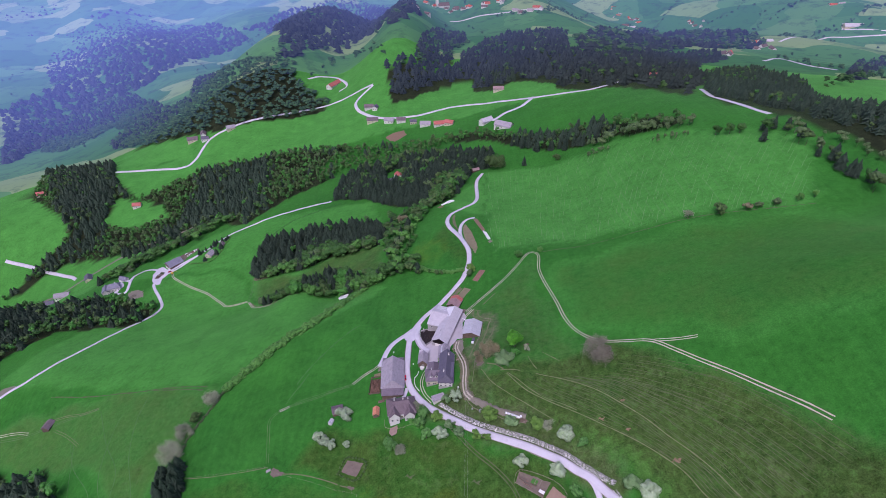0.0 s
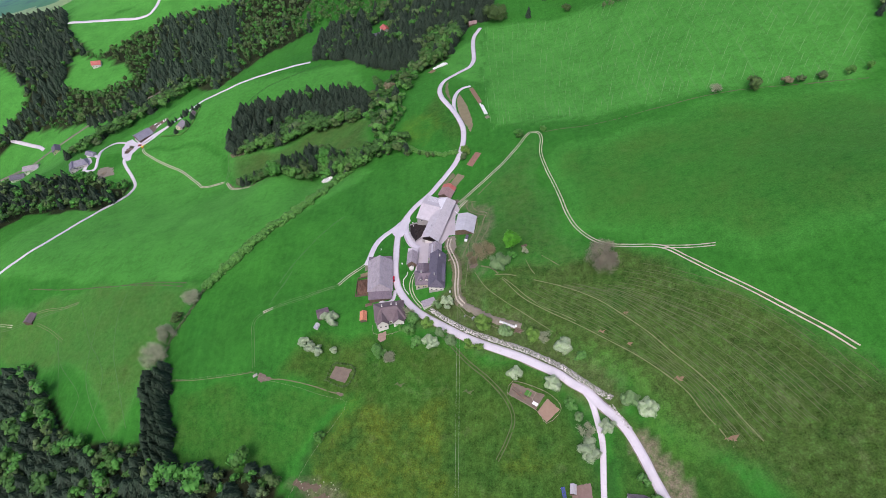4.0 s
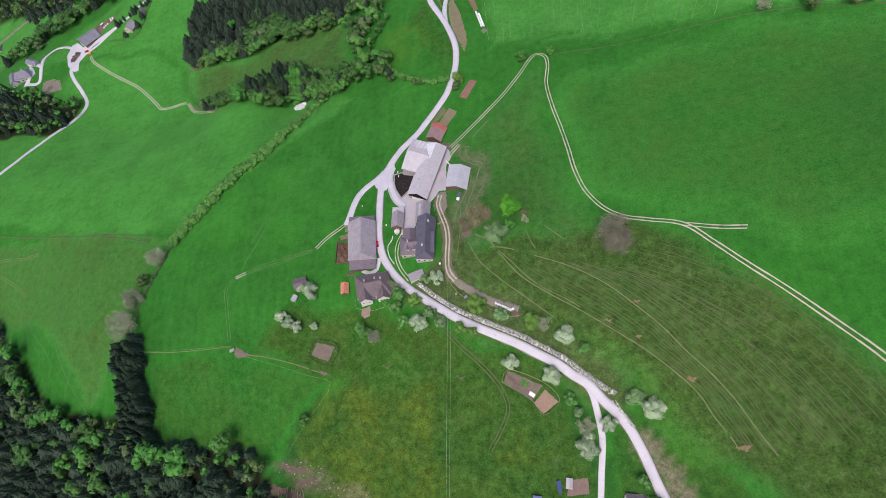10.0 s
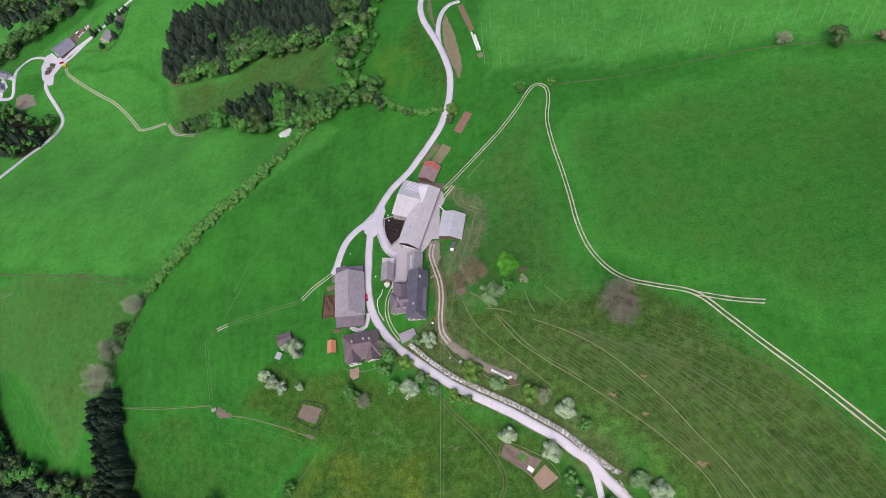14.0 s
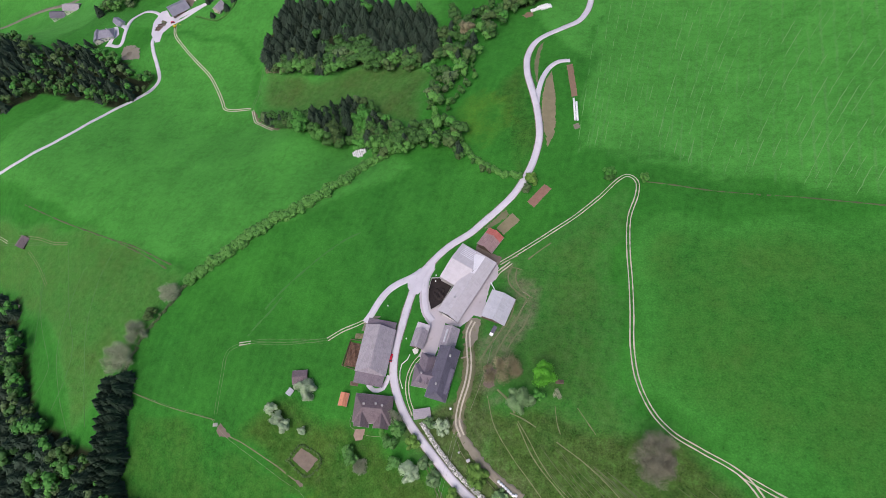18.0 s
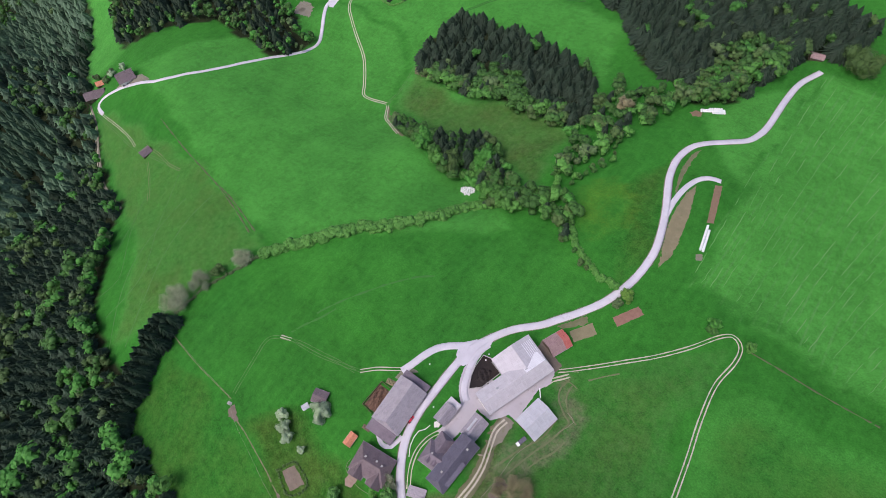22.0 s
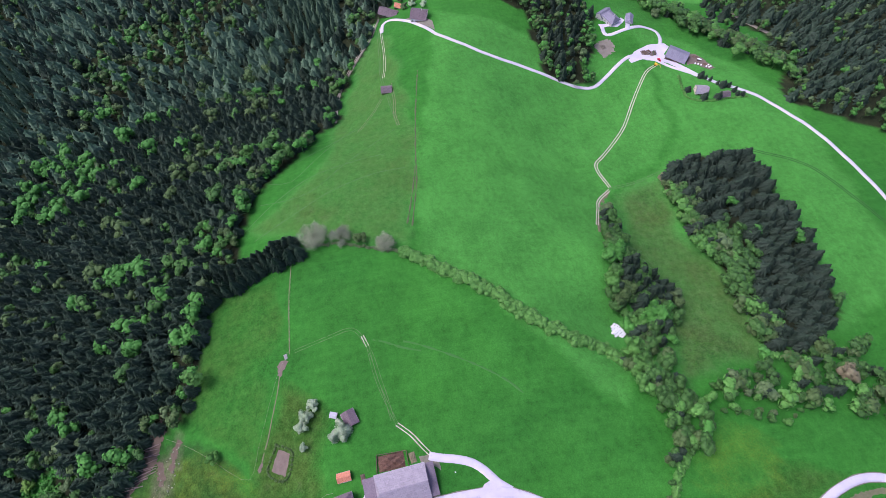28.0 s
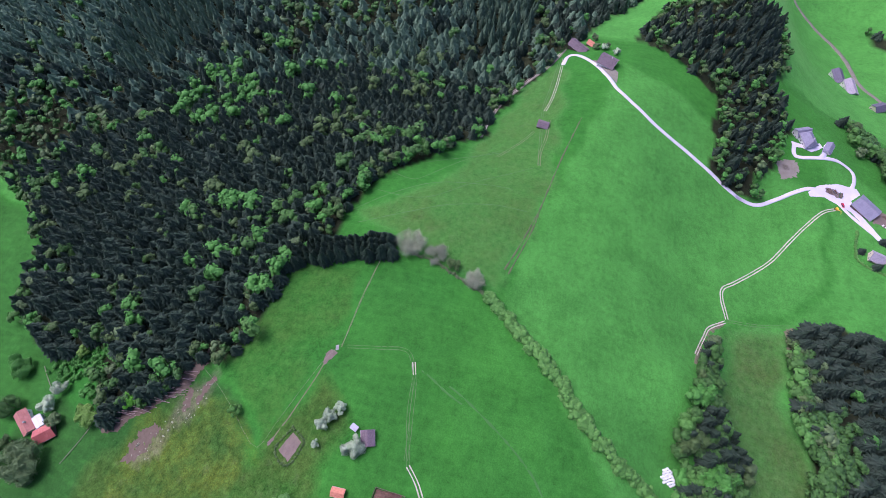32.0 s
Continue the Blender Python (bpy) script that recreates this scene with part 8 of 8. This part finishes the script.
part("boom", bm, YELLOW, digger)


def heap(name, x, y, lx, ly, tall, turn, material, label, category, seed):
    """A rough heap lying on the ground."""
    rng = np.random.default_rng(seed)
    n = 26
    u = np.linspace(-1, 1, n)
    gx, gy = np.meshgrid(u, u)
    fall = np.clip(1 - np.maximum(abs(gx), abs(gy)) ** 3, 0, 1)
    c, s = math.cos(radians(turn)), math.sin(radians(turn))
    wx, wy = x + (gx * lx * c - gy * ly * s) / 2, y + (gx * lx * s + gy * ly * c) / 2
    bumpy = 0.6 + 0.4 * np.sin(gx * 7 + 1) * np.sin(gy * 6) + 0.25 * rng.random((n, n))
    z = ground(wx, wy) - 0.1 + fall * tall * bumpy + 0.1 * rng.random((n, n))
    i = (np.arange(n - 1)[:, None] * n + np.arange(n - 1)).ravel()
    me = mesh_of(name, np.stack([wx, wy, z], -1).reshape(-1, 3), np.stack([i, i + 1, i + n + 1, i + n], -1), material, False)
    return tagged(new(name, me), label, category)


def pen(name, ring, tall, thick, material, label, category="pen wall", closed=True):
    """Low walls round a ring of corners, each side a part."""
    root = tagged(new(name), label, category)
    for k in range(len(ring) if closed else len(ring) - 1):
        a, b = Vector(ring[k]), Vector(ring[(k + 1) % len(ring)])
        n = max(1, int((b - a).length / 2.5))
        side = (b - a).normalized()
        q = Vector((-side.y, side.x)) * thick / 2
        bm = bmesh.new()
        for j in range(n):
            p0, p1 = a.lerp(b, j / n), a.lerp(b, (j + 1) / n)
            z0, z1 = level(*p0), level(*p1)
            v = [bm.verts.new((p.x + w.x, p.y + w.y, z)) for p, zz in ((p0, z0), (p1, z1)) for w in (q, -q) for z in (zz - 0.4, zz + tall)]
            for f in ((0, 2, 3, 1), (4, 5, 7, 6), (0, 1, 5, 4), (2, 6, 7, 3), (1, 3, 7, 5), (0, 4, 6, 2)):
                bm.faces.new([v[m] for m in f])
        bmesh.ops.recalc_face_normals(bm, faces=bm.faces)
        part("panel", bm, material, root)
    return root


heap("manure_mound", -18.6, -2.8, 7.2, 12.4, 1.9, 2, MANURE, "brown dung heap inside a timber bay behind the barn", "dung heap", 3)
pen("dung_bay", [(-14.6, -9.9), (-22.6, -9.4), (-22.4, 4.6), (-15.6, 4.9)], 1.2, 0.2, TIMBER, "weathered timber bay round the dung heap", closed=False)
apron("slurry_yard", [(9.2, 45.6), (9.5, 38.7), (10.8, 33.5), (13.8, 27.7), (18.2, 32.3), (21, 43), (13.4, 46.7)], "dark wet dung yard beside the cowshed", SLURRY_GABLE_DARK, 0.16)
pen("slurry_wall", [(9.2, 45.6), (9.5, 38.7), (10.8, 33.5), (13.8, 27.7), (18.2, 32.3), (21, 43), (13.4, 46.7)], 1.3, 0.3, CONCRETE, "low concrete wall round the dung yard")
heap("manure_mound", 15.5, 37.5, 7, 8, 0.9, 20, SLURRY_GABLE_DARK, "dark dung spread in the yard", "dung heap", 4)
apron("shed_yard", [(27.6, 70.2), (36.8, 66.1), (42.6, 64.2), (41.3, 58.4), (35.9, 61.6), (28, 65)], "bare brown earth between the sheds", SOIL, 0.08)
# fenced garden plots
GARDEN = [(-36.3, -58.9), (-31.3, -50.4), (-19.3, -54.1), (-24.4, -63.2)]
apron("garden_plot", [(-34.2, -57.6), (-30.9, -51.5), (-21.1, -54.2), (-24.6, -61.6)], "bare brown fenced garden plot", SOIL, 0.12, "garden plot")
hedge(GARDEN + GARDEN[:1], 0.4, 1.15, "low dark hedge round the garden plot", 95, LEAF_OLIVE)
apron("sand_plot", [(80, -88), (84.4, -93), (91, -88), (85.2, -82.4)], "bare reddish riding sand plot", DUST, 0.14, "sand plot")
SAND = surface("reddish_sand", (0.235, 0.160, 0.118), (0.32, 0.228, 0.172), 0.5, 4, 0.95, bumpy=0.2)
scene.objects["sand_plot"].data.materials[0] = SAND
apron("kitchen_garden", [(66, -78), (79.6, -87), (84, -80.6), (68.4, -73)], "dug kitchen garden with beds", SOIL, 0.10, "kitchen garden")
for k, (gx, gy, w, h, mt) in enumerate([(70, -77, 4.2, 1.2, SOIL), (72.4, -79.4, 4.2, 1.2, SOIL), (76.2, -78.8, 3.4, 4.6, LEAF_HEDGE), (79.2, -84.2, 3.2, 2.2, WRAP)]):
    bed = tagged(new("raised_bed" if k < 3 else "cold_frame"), "raised garden bed edged with boards" if k < 3 else "glazed cold frame in the garden", "garden bed" if k < 3 else "cold frame")
    bed.matrix_world = pose(gx, gy, level(gx, gy), 0, 0, -33)
    bm = bmesh.new()
    box(bm, -w / 2, -h / 2, -0.6, w / 2, h / 2, 0.45)
    part("board", bm, TIMBER, bed)
    bm = bmesh.new()
    box(bm, -w / 2 + 0.12, -h / 2 + 0.12, 0.4, w / 2 - 0.12, h / 2 - 0.12, 0.55)
    part("filling" if k < 3 else "pane", bm, mt, bed)
for k in range(5):
    gx, gy = 68.6 + 0.85 * k, -76.2 - 1.35 * k
    row = tagged(new("soil_ridge"), "raked ridge of dark garden soil", "garden bed", "ridges of the kitchen garden")
    row.matrix_world = pose(gx + 1.2, gy + 0.4, level(gx + 1.2, gy + 0.4) + 0.1, 0, 0, -33)
    bm = bmesh.new()
    box(bm, -2.6, -0.28, -0.3, 2.6, 0.28, 0.22)
    bmesh.ops.bevel(bm, geom=[e for e in bm.edges if min(v.co.z for v in e.verts) > 0], offset=0.15, segments=2, affect="EDGES")
    part("ridge", bm, RED_SOIL if k % 2 else SOIL, row)
frame_root = tagged(new("bean_frame"), "pale timber bean frame standing over the green bed", "garden frame")
frame_root.matrix_world = pose(77.6, -80.2, level(77.6, -80.2), 0, 0, -33)
for px_, py_ in ((-1.4, -1.8), (1.4, -1.8), (-1.4, 1.8), (1.4, 1.8)):
    bm = bmesh.new()
    box(bm, px_ - 0.08, py_ - 0.08, -0.3, px_ + 0.08, py_ + 0.08, 2.0)
    part("post", bm, POST, frame_root)
for (x0, y0, x1, y1) in ((-1.5, -1.9, 1.5, -1.7), (-1.5, 1.7, 1.5, 1.9), (-1.5, -1.7, -1.3, 1.7), (1.3, -1.7, 1.5, 1.7)):
    bm = bmesh.new()
    box(bm, x0, y0, 2.0, x1, y1, 2.12)
    part("beam", bm, POST, frame_root)
apron("terrace", [(94, -128.5), (103.5, -127.6), (103, -121), (95, -121.6)], "brown paved terrace of the lower house", surface("brown_paving", (0.155, 0.105, 0.092), (0.23, 0.165, 0.145), 0.6, 4, 0.85), 0.15, "terrace")
apron("front_court", [(-6, -36.5), (-1.5, -35.5), (-1.5, -40.5), (-4.5, -41.5), (-6.5, -39.5)], "brown paved garden court", surface("garden_paving", (0.24, 0.16, 0.13), (0.34, 0.25, 0.21), 0.6, 4, 0.85), 0.15, "terrace")


def solar(x, y, turn, w, h, label):
    root = tagged(new("solar_panel"), label, "solar panel")
    root.matrix_world = pose(x, y, level(x, y), 0, 0, turn)
    for k in range(4):
        for j in range(3):
            bm = bmesh.new()
            box(bm, -w / 2 + w * j / 3 + 0.04, -h / 2 + h * k / 4 + 0.04, 0, -w / 2 + w * (j + 1) / 3 - 0.04, -h / 2 + h * (k + 1) / 4 - 0.04, 0.06)
            bm.transform(Matrix.Translation((0, 0, 1.6)) @ Matrix.Rotation(radians(25), 4, "X"))
            part("panel", bm, SOLAR, root)
    for sx in (-w / 2 + 0.3, w / 2 - 0.3):
        for sy, t in ((-h / 2 + 0.4, 0.2), (h / 2 - 0.4, 2.8)):
            bm = bmesh.new()
            limb(bm, (sx, sy, -0.8), (sx, sy, t), 0.06, 0.06)
            part("leg", bm, METAL, root)


solar(80.2, -131, -6, 4.2, 6.6, "ground-mounted blue solar panel array")
solar(90.5, -124.5, 10, 2.0, 6.0, "narrow blue solar panel array by the terrace")


def post_mesh():
    bm = bmesh.new()
    limb(bm, (0, 0, -0.4), (0, 0, 1.25), 0.07, 0.055)
    me = bpy.data.meshes.new("post")
    bm.to_mesh(me)
    bm.free()
    me.materials.append(POST)
    return me


POST_MESH = post_mesh()


def tube(bm, pts, r, n=4):
    """One unbroken bent rod through the points."""
    rings = []
    for k, p in enumerate(pts):
        d = Vector(pts[min(k + 1, len(pts) - 1)]) - Vector(pts[max(k - 1, 0)])
        q = d.to_track_quat("Z", "Y").to_matrix()
        rings.append([bm.verts.new(Vector(p) + q @ Vector((r * math.cos(6.2832 * j / n), r * math.sin(6.2832 * j / n), 0))) for j in range(n)])
    for a, b in zip(rings, rings[1:]):
        for j in range(n):
            bm.faces.new((a[j], a[(j + 1) % n], b[(j + 1) % n], b[j]))


def fence(line, gap, label, rails=2, rail=0.05):
    root = tagged(new("fence"), label, "fence")
    p = smooth_line(line, gap)
    zs = ground(p[:, 0], p[:, 1])
    for (x, y), z in zip(p, zs):
        ob = new("post", POST_MESH)
        ob.location = (x, y, z)
        ob.parent = root
    for r in range(rails):
        bm = bmesh.new()
        h = 1.1 - 0.5 * r
        tube(bm, [(x, y, z + h) for (x, y), z in zip(p, zs)], rail)
        part("rail", bm, POST, root)


fence([(34.8, -21.4), (40.3, -27.6), (44.4, -34.0), (49.7, -38.1), (57.6, -42.4), (64, -46.5), (70.3, -48.9), (75.4, -48.6)], 3, "wooden rail fence above the wall", 2, 0.06)
fence([(-144.7, -48.6), (-112.4, -50), (-83.6, -50.2)], 5, "thin wire fence across the meadow", 2, 0.02)
fence([(-83.6, -50.2), (-73.3, -56.1), (-51, -63.1), (-36.9, -67.8), (-22.8, -72.2), (-27, -81.4), (-34.3, -91.1), (-42.8, -103.8), (-50.6, -119)], 4, "thin wire pasture fence with wooden posts", 2, 0.02)
pen("garden_wall", [(11, -13.5), (8.4, -9.5), (7.3, -5.6), (7.3, -2.1), (9.3, 0.5), (9.8, 3.2)], 0.7, 0.35, RENDER_W, "low white garden wall beside the lane", "garden wall", False)
fence([(54.1, 41.6), (50.9, 27.7), (47.5, 16.1), (47.2, 6.6), (46, -5.5), (44.5, -16.2)], 3, "wooden pasture fence down the slope", 2, 0.05)
fence([(56, 46), (60, 44), (57, 36)], 3, "short wooden fence on the bank", 2, 0.05)
fence([(43, 61), (50, 66)], 2.5, "short rail fence beside the track", 2, 0.06)
fence([(6.8, -37), (0, -38), (-9, -36), (-10, -31)], 2.2, "low garden fence below the house", 2, 0.05)
fence([(65.5, -78.2), (79.6, -87.4), (84.4, -93.6), (91.6, -88), (85, -79.8), (68.4, -72.6), (65.5, -78.2)], 2.4, "wooden fence round the kitchen garden", 2, 0.06)
heap("rubble", -80.6, -52.6, 3.0, 1.8, 0.5, 20, STONE, "small heap of pale field stones", "stone heap", 9)
heap("firewood_heap", 72.5, -47.6, 4.0, 2.4, 0.9, -28, TIMBER, "brown pile of timber beside the bales", "wood pile", 10)
heap("firewood_heap", -13.5, -16.5, 4.5, 2.2, 0.8, 5, TIMBER, "stacked firewood behind the barn", "wood pile", 11)
heap("rubble", -296.5, 293.6, 6, 3.4, 1.2, 40, TIMBER, "jumble of boards and machine parts behind the barn", "timber pile", 21)
heap("rubble", -284.2, 296.6, 5, 3, 1.0, 30, MANURE, "heap of reddish scrap behind the barn", "rubble", 22)
heap("earth_mound", -322, 219, 6, 5, 1.4, 10, DUST, "mound of pale dug earth", "earth mound", 12)
# power line over the orchard
WIRES = [(40.7, -21.5), (37.0, -205.0)]
for x, y in WIRES:
    pole = tagged(new("power_pole"), "tall weathered wooden power pole", "power pole", "power line")
    pole.location = (x, y, level(x, y))
    bm = bmesh.new()
    limb(bm, (0, 0, -0.8), (0, 0, 9.0), 0.15, 0.10, 8)
    part("pole", bm, POST, pole)
    bm = bmesh.new()
    box(bm, -0.9, -0.06, 8.5, 0.9, 0.06, 8.65)
    part("crossarm", bm, POST, pole)
line = tagged(new("power_line"), "two thin dark power wires sagging over the orchard", "power line")
for off in (-0.8, 0.8):
    bm = bmesh.new()
    a, b = WIRES
    za, zb = level(*a) + 8.7, level(*b) + 8.7
    n = 24
    pts = [(a[0] + (b[0] - a[0]) * t + off, a[1] + (b[1] - a[1]) * t, za + (zb - za) * t - 5.0 * 4 * t * (1 - t) * 0.5) for t in [k / n for k in range(n + 1)]]
    tube(bm, pts, 0.035)
    part("wire", bm, WIRE, line)
# felled edge of the wood: brushwood and stumps
q = scatter([(2, -137.8), (-6.1, -139.3), (-17.8, -128.2), (-34.3, -122.1), (-52, -114.3), (-39.4, -108.7), (-26.5, -112), (-17.8, -122.8), (-1.5, -125.4)], 3.4, 97)
planted("brushwood", BUSHES, q, np.random.default_rng(98).uniform(0.3, 0.9, len(q)), TWIGS, "grey brushwood left on the felled strip", "brushwood", 1.4, 99, sink=0.1)


# smaller things about the yards
def wagon(x, y, turn, L, bed_mat, label, tarp=None):
    """A farm wagon: bed, side boards, drawbar and wheels."""
    root = tagged(new("farm_wagon"), label, "wagon")
    root.matrix_world = pose(x, y, level(x, y) + 0.1, 0, 0, turn)
    bm = bmesh.new()
    box(bm, -L / 2, -1.0, 0.75, L / 2, 1.0, 0.95)
    bed = part("bed", bm, bed_mat, root)
    for sy in (-1.0, 0.92):
        bm = bmesh.new()
        box(bm, -L / 2, sy, 0.95, L / 2, sy + 0.08, 1.6)
        part("side_board", bm, bed_mat, bed)
    bm = bmesh.new()
    limb(bm, (L / 2, 0, 0.7), (L / 2 + 1.6, 0, 0.5), 0.08, 0.06)
    part("drawbar", bm, METAL, root)
    if tarp:
        bm = bmesh.new()
        box(bm, -L / 2 + 0.2, -0.85, 0.95, L / 2 - 0.2, 0.85, 1.5)
        bmesh.ops.bevel(bm, geom=bm.edges[:], offset=0.2, segments=2, affect="EDGES")
        part("load", bm, tarp, root)
    for wx in (-L / 3, L / 3):
        for wy in (-0.95, 0.95):
            bm = bmesh.new()
            bmesh.ops.create_cone(bm, cap_ends=True, segments=12, radius1=0.42, radius2=0.42, depth=0.25, matrix=Matrix.Translation((wx, wy, 0.42)) @ Matrix.Rotation(math.pi / 2, 4, "X"))
            part("wheel", bm, RUBBER, root)


def crate(x, y, turn, w, d, h, material, label, name="crate", category="crate"):
    """A lidded box with a base rim."""
    root = tagged(new(name), label, category)
    root.matrix_world = pose(x, y, level(x, y) + 0.1, 0, 0, turn)
    bm = bmesh.new()
    box(bm, -w / 2, -d / 2, -0.4, w / 2, d / 2, h)
    bmesh.ops.bevel(bm, geom=[e for e in bm.edges if abs(e.verts[0].co.z - e.verts[1].co.z) > 0.1], offset=0.06, segments=1, affect="EDGES")
    part("body", bm, material, root)
    bm = bmesh.new()
    box(bm, -w / 2 - 0.06, -d / 2 - 0.06, h, w / 2 + 0.06, d / 2 + 0.06, h + 0.1)
    part("lid", bm, material, root)


PAINT_G = surface("green_machine_paint", (0.02, 0.10, 0.03), (0.04, 0.15, 0.05), 2, 10, 0.45, bumpy=0.05)
for k, ((x, y), turn, L, mt, what, load) in enumerate(zip([(-309.6, 252.5), (-310.4, 257.2), (-308.4, 261.6), (-291.5, 294.5)], (20, 35, -10, 60), (4.5, 4.0, 5.0, 4.0), (TIMBER, METAL, PAINT_G, TIMBER), ("weathered wooden farm wagon in the valley yard", "grey metal farm wagon in the valley yard", "green farm wagon in the valley yard", "wooden farm wagon behind the valley barn"), (None, MANURE, TIMBER, WRAP))):
    wagon(x, y, turn, L, mt, what, load)
for k, (x, y) in enumerate([(-287.6, 289.2), (-286.2, 291), (-282.8, 298.1), (-280, 298.6), (-281.2, 295.6), (-279.6, 297), (-284.4, 292.6)]):
    bale(x, y, 0.6, 30 * k, False, "bales behind the valley barn")
crate(35.8, 7.1, 30, 2.6, 0.5, 0.4, POST, "pale wooden bench beside the house", "bench", "bench")
crate(48.7, -37, 40, 1.6, 1.2, 1.0, METAL, "pale metal water trough on the bank", "water_trough", "trough")
crate(35.7, -17.5, 0, 0.8, 0.8, 0.9, WRAP, "white water tank in the grass", "water_tank", "tank")
crate(43.9, -34.8, 10, 0.7, 0.7, 1.0, METAL, "small grey junction box on the bank", "junction_box", "box")
crate(12, 5.2, 40, 2.0, 2.4, 1.6, RENDER_W, "white cellar entrance beside the granary", "cellar_hatch", "hatch")
for x, y in [(-8.9, 25.6), (11.1, 47.7), (5.8, 10.6), (11.7, 44.3)]:
    crate(x, y, 0, 0.5, 0.5, 0.8, WRAP, "white marker stone at the lane's edge", "marker_stone", "marker")
heap("rubble", 46.2, 29.2, 8.0, 2.2, 1.1, -8, TIMBER, "jumble of timber and tools before the machine shed", "timber pile", 14)
heap("rubble", -18.6, 7.2, 5.0, 3.0, 0.9, 10, EARTHY, "pale rubble beside the dung bay", "rubble", 15)
heap("firewood_heap", 79.2, 4.2, 3.5, 2.0, 0.8, 10, TIMBER, "cut branches below the maple", "wood pile", 16)


# bare poles lying where the wood was cut back
def trunk_mesh():
    bm = bmesh.new()
    limb(bm, (0, 0, -0.5), (0.2, 0.1, 13.0), 0.26, 0.10, 6)
    me = bpy.data.meshes.new("felled_tree")
    bm.to_mesh(me)
    bm.free()
    me.materials.append(surface("pinkish_bare_bark", (0.24, 0.17, 0.15), (0.38, 0.29, 0.26), 1.5, 8, 0.9, bumpy=0.4))
    return me


TRUNK = trunk_mesh()
LOG_A, LOG_B = [(-19.4, -147), (-17.4, -162.8)]
LOG_TURN = math.degrees(math.atan2(LOG_B[1] - LOG_A[1], LOG_B[0] - LOG_A[0]))
for k, (x, y) in enumerate(np.vstack([along([(-29.2, -130.6), (-39.4, -124.3), (-48.8, -123.3)], 1.7, 0.8, 61), along([(-11.1, -155), (-18.6, -146.4), (-26.2, -136.3)], 2.0, 0.8, 62)])):
    ob = tagged(new("felled_tree", TRUNK), "fallen bare spruce pole at the felled wood edge", "felled tree", "felled trees at the wood edge")
    ob.matrix_world = pose(x, y, level(x, y) + 0.3, 0, 74 + k * 53 % 9, LOG_TURN + (k * 37 % 25) - 12) @ Matrix.Scale(0.55 + 0.03 * (k * 29 % 11), 4)
fence([(-6.5, -169.4), (0.9, -171.3), (8.1, -173.5), (14.3, -175.3)], 2.6, "pale wooden rail fence below the wood", 2, 0.09)
fence([(-27.6, -223), (-21.4, -214.7), (-16, -205.4)], 2.6, "wooden rail fence at the clearing", 2, 0.08)
pipe = tagged(new("blower_pipe"), "white blower pipe between cowshed and machine shed", "pipe")
PIPE_A, PIPE_B = [(39.7, 47.4), (42.4, 43.8)]
bm = bmesh.new()
tube(bm, [(*PIPE_A, level(*PIPE_A) + 4.6), (*PIPE_B, level(*PIPE_B) + 4.2)], 0.22, 8)
part("duct", bm, WRAP, pipe)
for q in (PIPE_A, PIPE_B):
    bm = bmesh.new()
    limb(bm, (*q, level(*q) - 0.3), (*q, level(*q) + 4.3), 0.08, 0.08)
    part("stand", bm, METAL, pipe)
